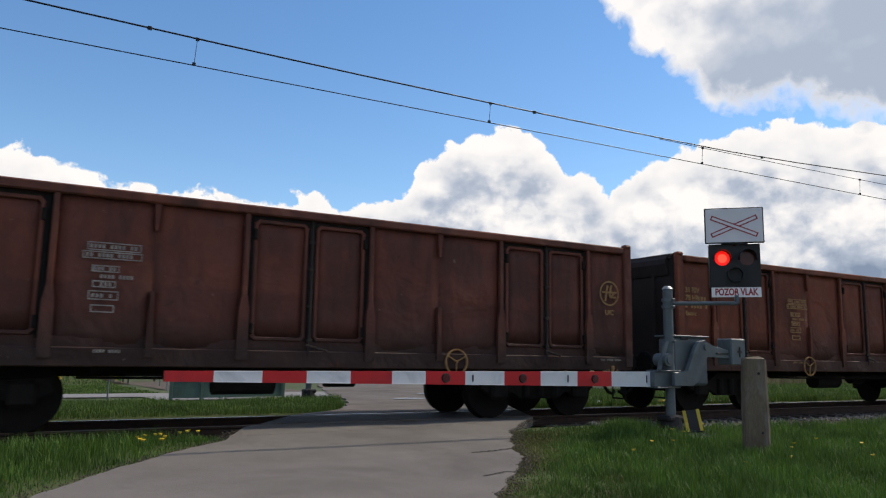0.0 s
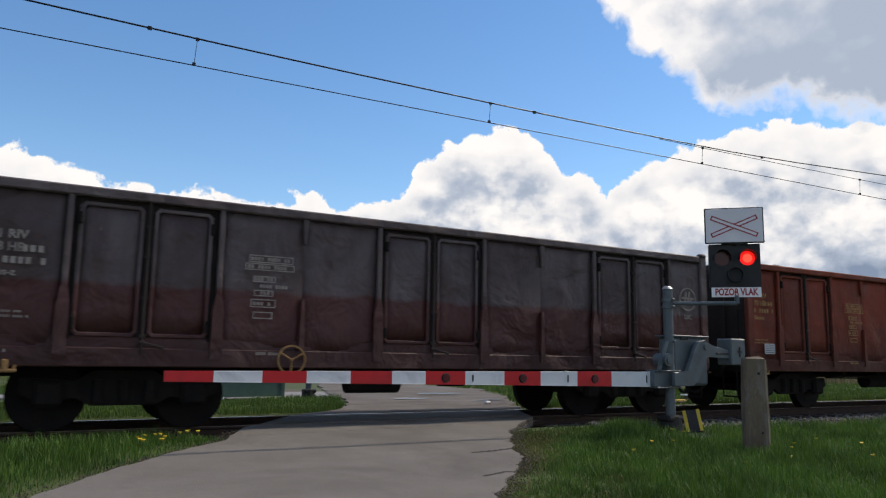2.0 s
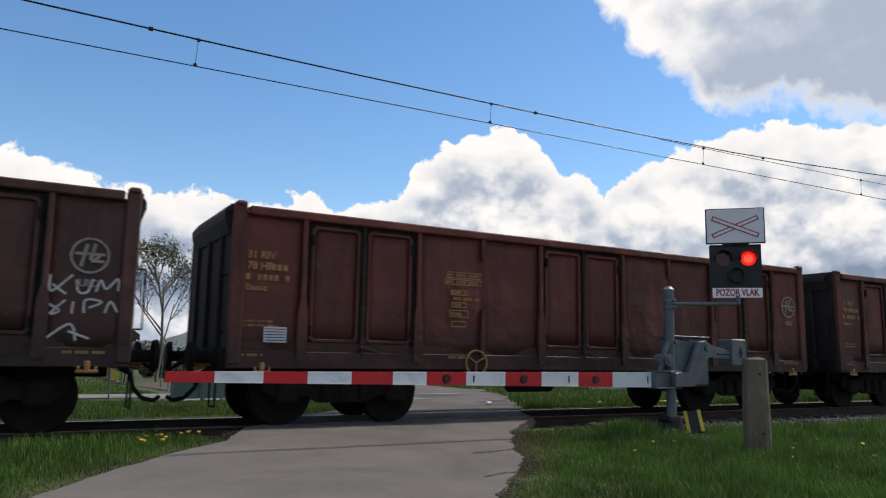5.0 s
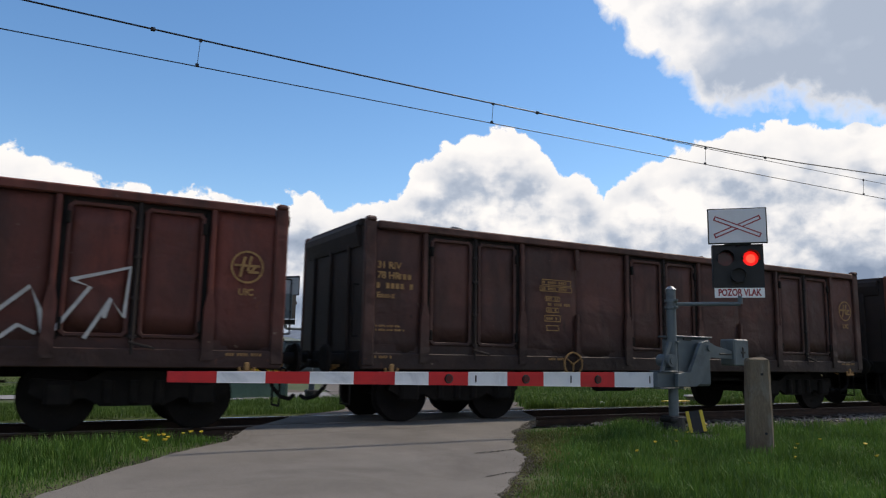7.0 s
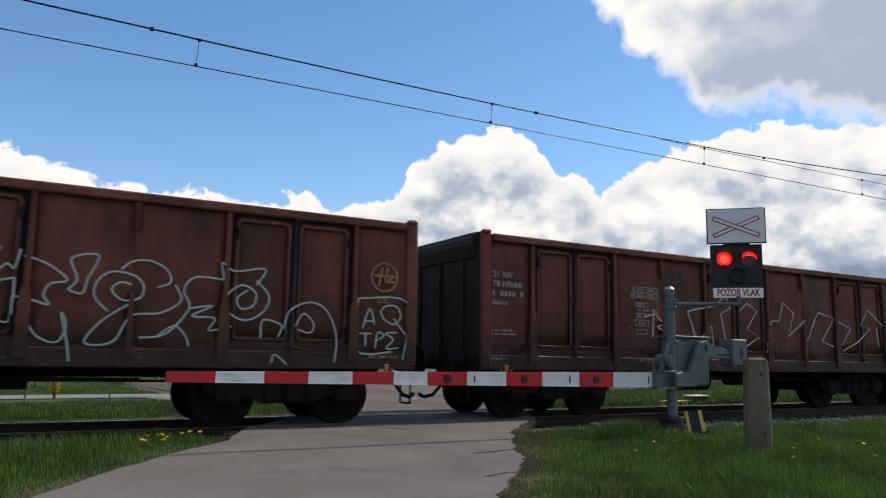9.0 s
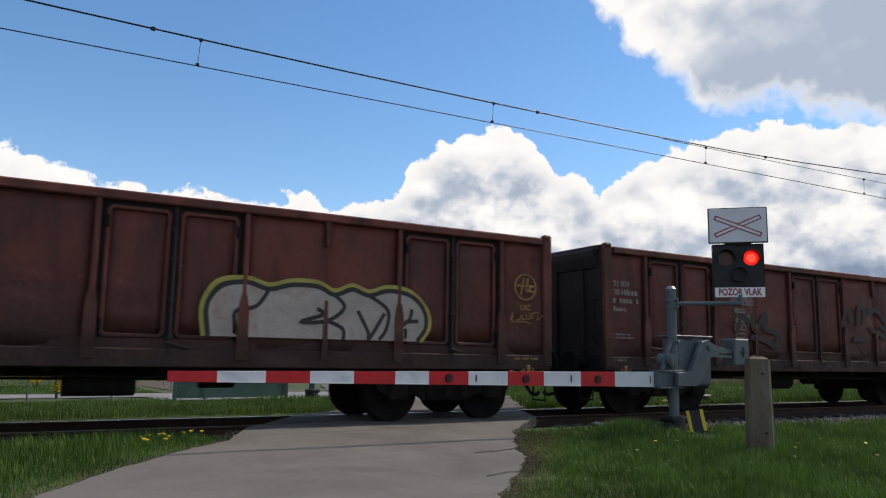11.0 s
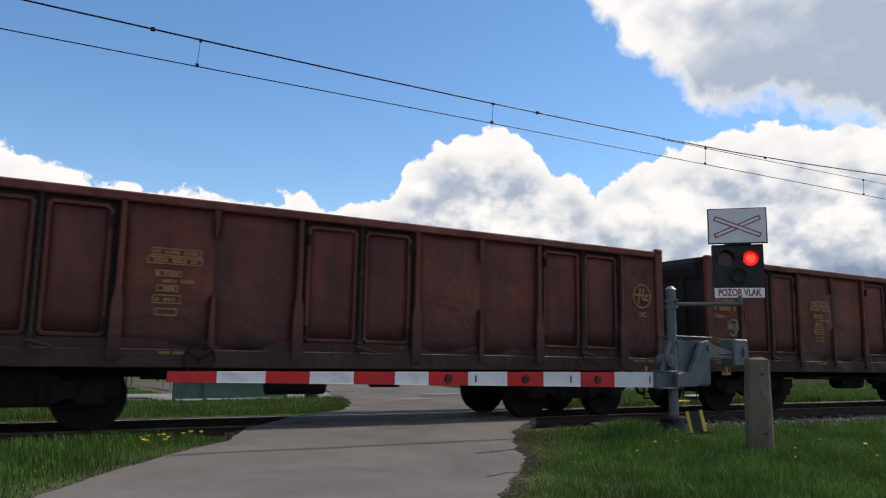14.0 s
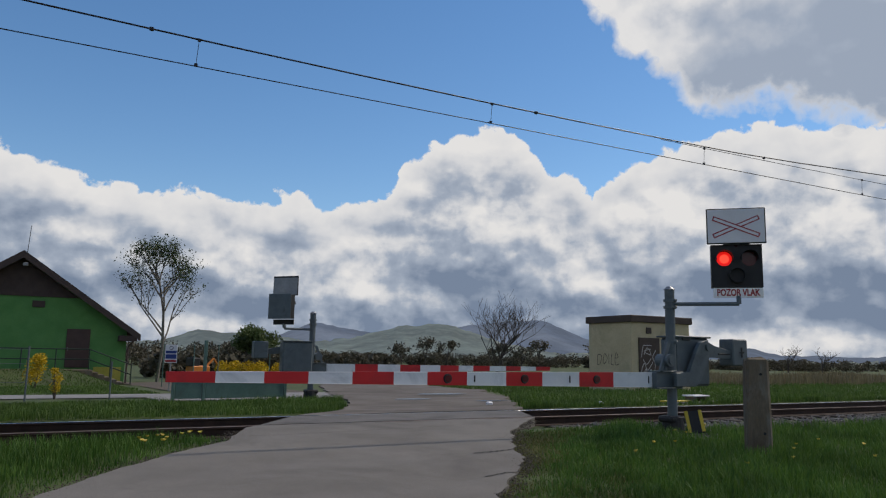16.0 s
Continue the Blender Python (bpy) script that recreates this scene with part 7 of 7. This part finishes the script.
# ---------------------------------------------------------------- grass
def blades(name, n, area, seed, length, width, material, label, lean=0.5):
    rnd = np.random.RandomState(seed)
    x, y, z, k_ = area(rnd, n)
    n = len(x)
    a = rnd.uniform(0, 2 * np.pi, n)
    ln = length * rnd.uniform(0.45, 1.25, n) * k_
    bend = lean * rnd.uniform(0.1, 1.0, n) * ln
    w_ = width * rnd.uniform(0.6, 1.3, n)
    dx, dy = np.cos(a), np.sin(a)
    sx, sy = -dy * w_ / 2, dx * w_ / 2
    p0 = np.stack([x - sx, y - sy, z], 1)
    p1 = np.stack([x + sx, y + sy, z], 1)
    mx_, my_, mz_ = x + dx * bend * 0.3, y + dy * bend * 0.3, z + ln * 0.6
    p2 = np.stack([mx_ + sx * 0.7, my_ + sy * 0.7, mz_], 1)
    p3 = np.stack([mx_ - sx * 0.7, my_ - sy * 0.7, mz_], 1)
    p4 = np.stack([x + dx * bend, y + dy * bend, z + ln * 0.95], 1)
    verts = np.stack([p0, p1, p2, p3, p4], 1).reshape(-1, 3)
    k = np.arange(n) * 5
    me = bpy.data.meshes.new(name)
    faces = np.concatenate([np.stack([k, k + 1, k + 2], 1), np.stack([k, k + 2, k + 3], 1), np.stack([k + 3, k + 2, k + 4], 1)])
    me.from_pydata(verts.tolist(), [], faces.tolist())
    me.materials.append(material)
    return tagged(new(name, me), label, "grass", kind="stuff")


def edge_x(pts, y):
    ys_ = [p[1] for p in pts]
    xs2 = [p[0] for p in pts]
    return np.interp(y, ys_, xs2)


def lumps(x, y, f=1.3, s=0.0):
    """A cheap wavy field from 0 to 1 for tufts."""
    return 0.5 + 0.25 * (np.sin(x * f * 2.1 + s) * np.cos(y * f * 1.7 + 1.3 * s) + np.sin(x * f * 0.7 - y * f * 1.1 + 2 * s))


def near_left(rnd, n):
    x, y = rnd.uniform(-7, 4.4, n), rnd.uniform(-6.6, -1.15, n)
    d = edge_x(ROAD_L, y) - x
    k = (d > 0.02 + 0.12 * rnd.rand(n)) & (rnd.rand(n) < np.clip(0.25 + d * 1.8, 0, 1)) & (y < -1.72)
    x, y, d = x[k], y[k], d[k]
    z = -0.035 * (-y - 1.2) - 0.06
    return x, y, z, np.clip(0.35 + d * 0.55, 0.35, 1.15) * (0.6 + 0.8 * lumps(x, y, 2.2))


def near_right(rnd, n):
    x, y = 3.2 + 17 * rnd.rand(n) ** 1.5, rnd.uniform(-8.5, -2.0, n)
    d = x - edge_x(ROAD_R, y)
    k = (d > 0.03 + 0.2 * rnd.rand(n)) & (rnd.rand(n) < np.clip(0.12 + d * 0.9, 0, 1)) & (y < np.where(x > 10.5, -3.5, np.where(x > 9.2, -3.1, -2.35)) + 0.35 * lumps(x, y, 3.0)) & (np.hypot(x - 9.25, y + 3.45) > 0.36)
    x, y, d = x[k], y[k], d[k]
    z = -0.035 * (-y - 1.2) - 0.06
    return x, y, z, np.clip(0.30 + d * 0.35, 0.3, 1.1) * (0.55 + 0.9 * lumps(x, y, 2.6, 1.0))


def strip_far(rnd, n):
    x, y = rnd.uniform(-8, 8.2, n), rnd.uniform(1.9, 7.6, n)
    d = edge_x(FAR_L, y) - x
    k = (d > 0.05) & ((y < 7.4) | (x < 3))
    x, y, d = x[k], y[k], d[k]
    return x, y, -0.07 - 0.02 * (y - 2), (0.5 + 0.9 * lumps(x, y, 1.8)) * np.where((x > 4.5) & (y > 4.6), 1.3, 1.0)


def field_right(rnd, n):
    x, y = 9.5 + 60 * rnd.rand(n) ** 1.6, 1.9 + 26 * rnd.rand(n) ** 1.5
    d = x - edge_x(FAR_R, y)
    k = d > 0.1 + 0.3 * rnd.rand(n)
    x, y = x[k], y[k]
    return x, y, np.maximum(-1.2, -0.07 - 0.02 * (y - 2)), 0.5 + 0.9 * lumps(x, y, 0.9, 2.0)


def bank_house(rnd, n):
    x, y = rnd.uniform(-9, 4.2, n), rnd.uniform(13.7, 29.3, n)
    rise_ = 0.72 * np.clip((y - 25.5) / 3.4, 0, 1) * np.clip((4.4 - x) / 2.0, 0, 1)
    return x, y, -0.08 - 0.02 * (y - 2) + rise_, 0.5 + 0.8 * lumps(x, y, 0.9, 3.0)


def reeds(rnd, n):
    x, y = 38 + 110 * rnd.rand(n), rnd.uniform(18, 60, n)
    k = (y < 0.75 * x - 2) & (y > 0.36 * x)
    x, y = x[k], y[k]
    return x, y, np.maximum(-1.2, -0.07 - 0.02 * (y - 2)), 0.5 + 0.9 * lumps(x, y, 0.35, 5.0)


blades("grass_verge", 90000, near_left, 1, 0.17, 0.010, M_GRASS, "lush green grass verge beside the road")
blades("grass_verge", 170000, near_right, 2, 0.17, 0.011, M_GRASS, "lush uneven green grass beside the road")
def dry_edge(rnd, n):
    y = rnd.uniform(-7.6, -2.4, n)
    x = edge_x(ROAD_R, y) + 0.02 + 1.9 * rnd.rand(n) ** 1.6
    return x, y, -0.035 * (-y - 1.2) - 0.05, 0.5 + 0.8 * lumps(x, y, 3.0, 4.0)


blades("dry_grass_edge", 16000, dry_edge, 8, 0.06, 0.010, M_REED_GREEN, "short yellowish grass along the road edge", 0.9)
blades("grass_strip", 60000, strip_far, 3, 0.12, 0.013, M_GRASS_FAR, "long green grass strip beyond the track")
blades("grass_field", 90000, field_right, 4, 0.17, 0.03, M_GRASS_FAR, "green meadow grass beyond the track")
blades("grass_bank", 30000, bank_house, 5, 0.09, 0.03, M_GRASS_FAR, "short green grass on the bank before the house")
blades("dry_reeds", 45000, reeds, 6, 0.75, 0.06, M_REED, "dry yellow reeds and old grass in the field", 0.35)


def dandelions(n, area, seed, group):
    bm = bmesh.new()
    rod(bm, (0, 0, 0), (0, 0, 0.13), 0.004, 5)
    base = thing("dandelion", "yellow dandelion flower in the grass", "flower", group=group)
    part("stalk", bm, M_LEAF_WILLOW, base)
    bm = bmesh.new()
    rod(bm, (0, 0, 0.125), (0, 0, 0.145), 0.012, 10, 0.026)
    part("flower_head", bm, M_YELLOW, base)
    rnd = random.Random(seed)
    first = True
    for q in range(n):
        x, y = area(rnd)
        m_ = pose(x, y, land(x, y) - 0.01, rnd.uniform(-12, 12), rnd.uniform(-12, 12), 0)
        if first:
            base.matrix_basis = m_
            first = False
        else:
            copy_thing(base, m_)


dandelions(9, lambda r: (r.uniform(1.2, 1.75), r.uniform(-2.6, -2.1)), 3, "dandelions by the road")
dandelions(5, lambda r: (r.uniform(1.6, 2.15), r.uniform(-2.15, -1.9)), 5, "dandelions by the road")
dandelions(14, lambda r: (r.uniform(6.5, 12), r.uniform(-6.5, -3)), 7, "dandelions in the verge")


# ---------------------------------------------------------------- what moves
def motions():
    # lamps flash in turn: an added slide drops below its lamp while that is lit
    cycle, right_on, right_off = 1.312, 0.385, 1.125
    for slide, x in SLATS:
        up, down = Matrix.Translation((x, 0.128, 0.72)), Matrix.Translation((x, 0.128, 0.42))
        marks = []
        for q in range(-2, 14):
            a, b = (right_on, right_off) if x > 0 else (right_off, right_on + cycle)
            a, b = a + cycle * q, b + cycle * q
            marks += [(a - 0.05, up), (a + 0.05, down), (b - 0.05, down), (b + 0.05, up)]
        before = [m for t, m in marks if t <= 0]
        inside = [(t, m) for t, m in marks if 0 < t < 16]
        walk(slide, [(0.0, before[-1])] + inside + [(16.0, inside[-1][1])])
    walk(clouds, [(0, pose(EYE.x, EYE.y, EYE.z, 0, 0, 0)), (16, pose(EYE.x, EYE.y, EYE.z, 0, 0, 1.4))])
    times = [t for t, a in DRIFT]
    turn = math.degrees(1 / 0.46)
    for i, w in enumerate(wagons):
        x0 = PITCH_W * (i - 4)
        walk(w, [(t, pose(train_x(t) + x0, 0, 0)) for t in times])
        first = max(0.0, (START + x0 - 40) / SPEED)
        last = min(16.0, (START + x0 + LEN + 2) / SPEED)
        steps = [frame(first) + q for q in range(max(1, frame(last) - frame(first) + 1))]
        secs = [(q - 1) / FPS for q in steps]
        secs = ([0.0] if secs[0] > 0.05 else []) + secs + ([16.0] if secs[-1] < 15.95 else [])
        for ob in w.children_recursive:
            if ob.name.startswith("wheelset"):
                home = ob.location.copy()
                rows = []
                for t in secs:
                    tt = min(max(t, secs[1] if secs[0] == 0.0 and len(secs) > 1 else t), last)
                    rows.append((t, Matrix.Translation(home) @ Matrix.Rotation(-radians(turn) * (START + 200 - train_x(tt)), 4, "Y")))
                walk(ob, rows)


motions()
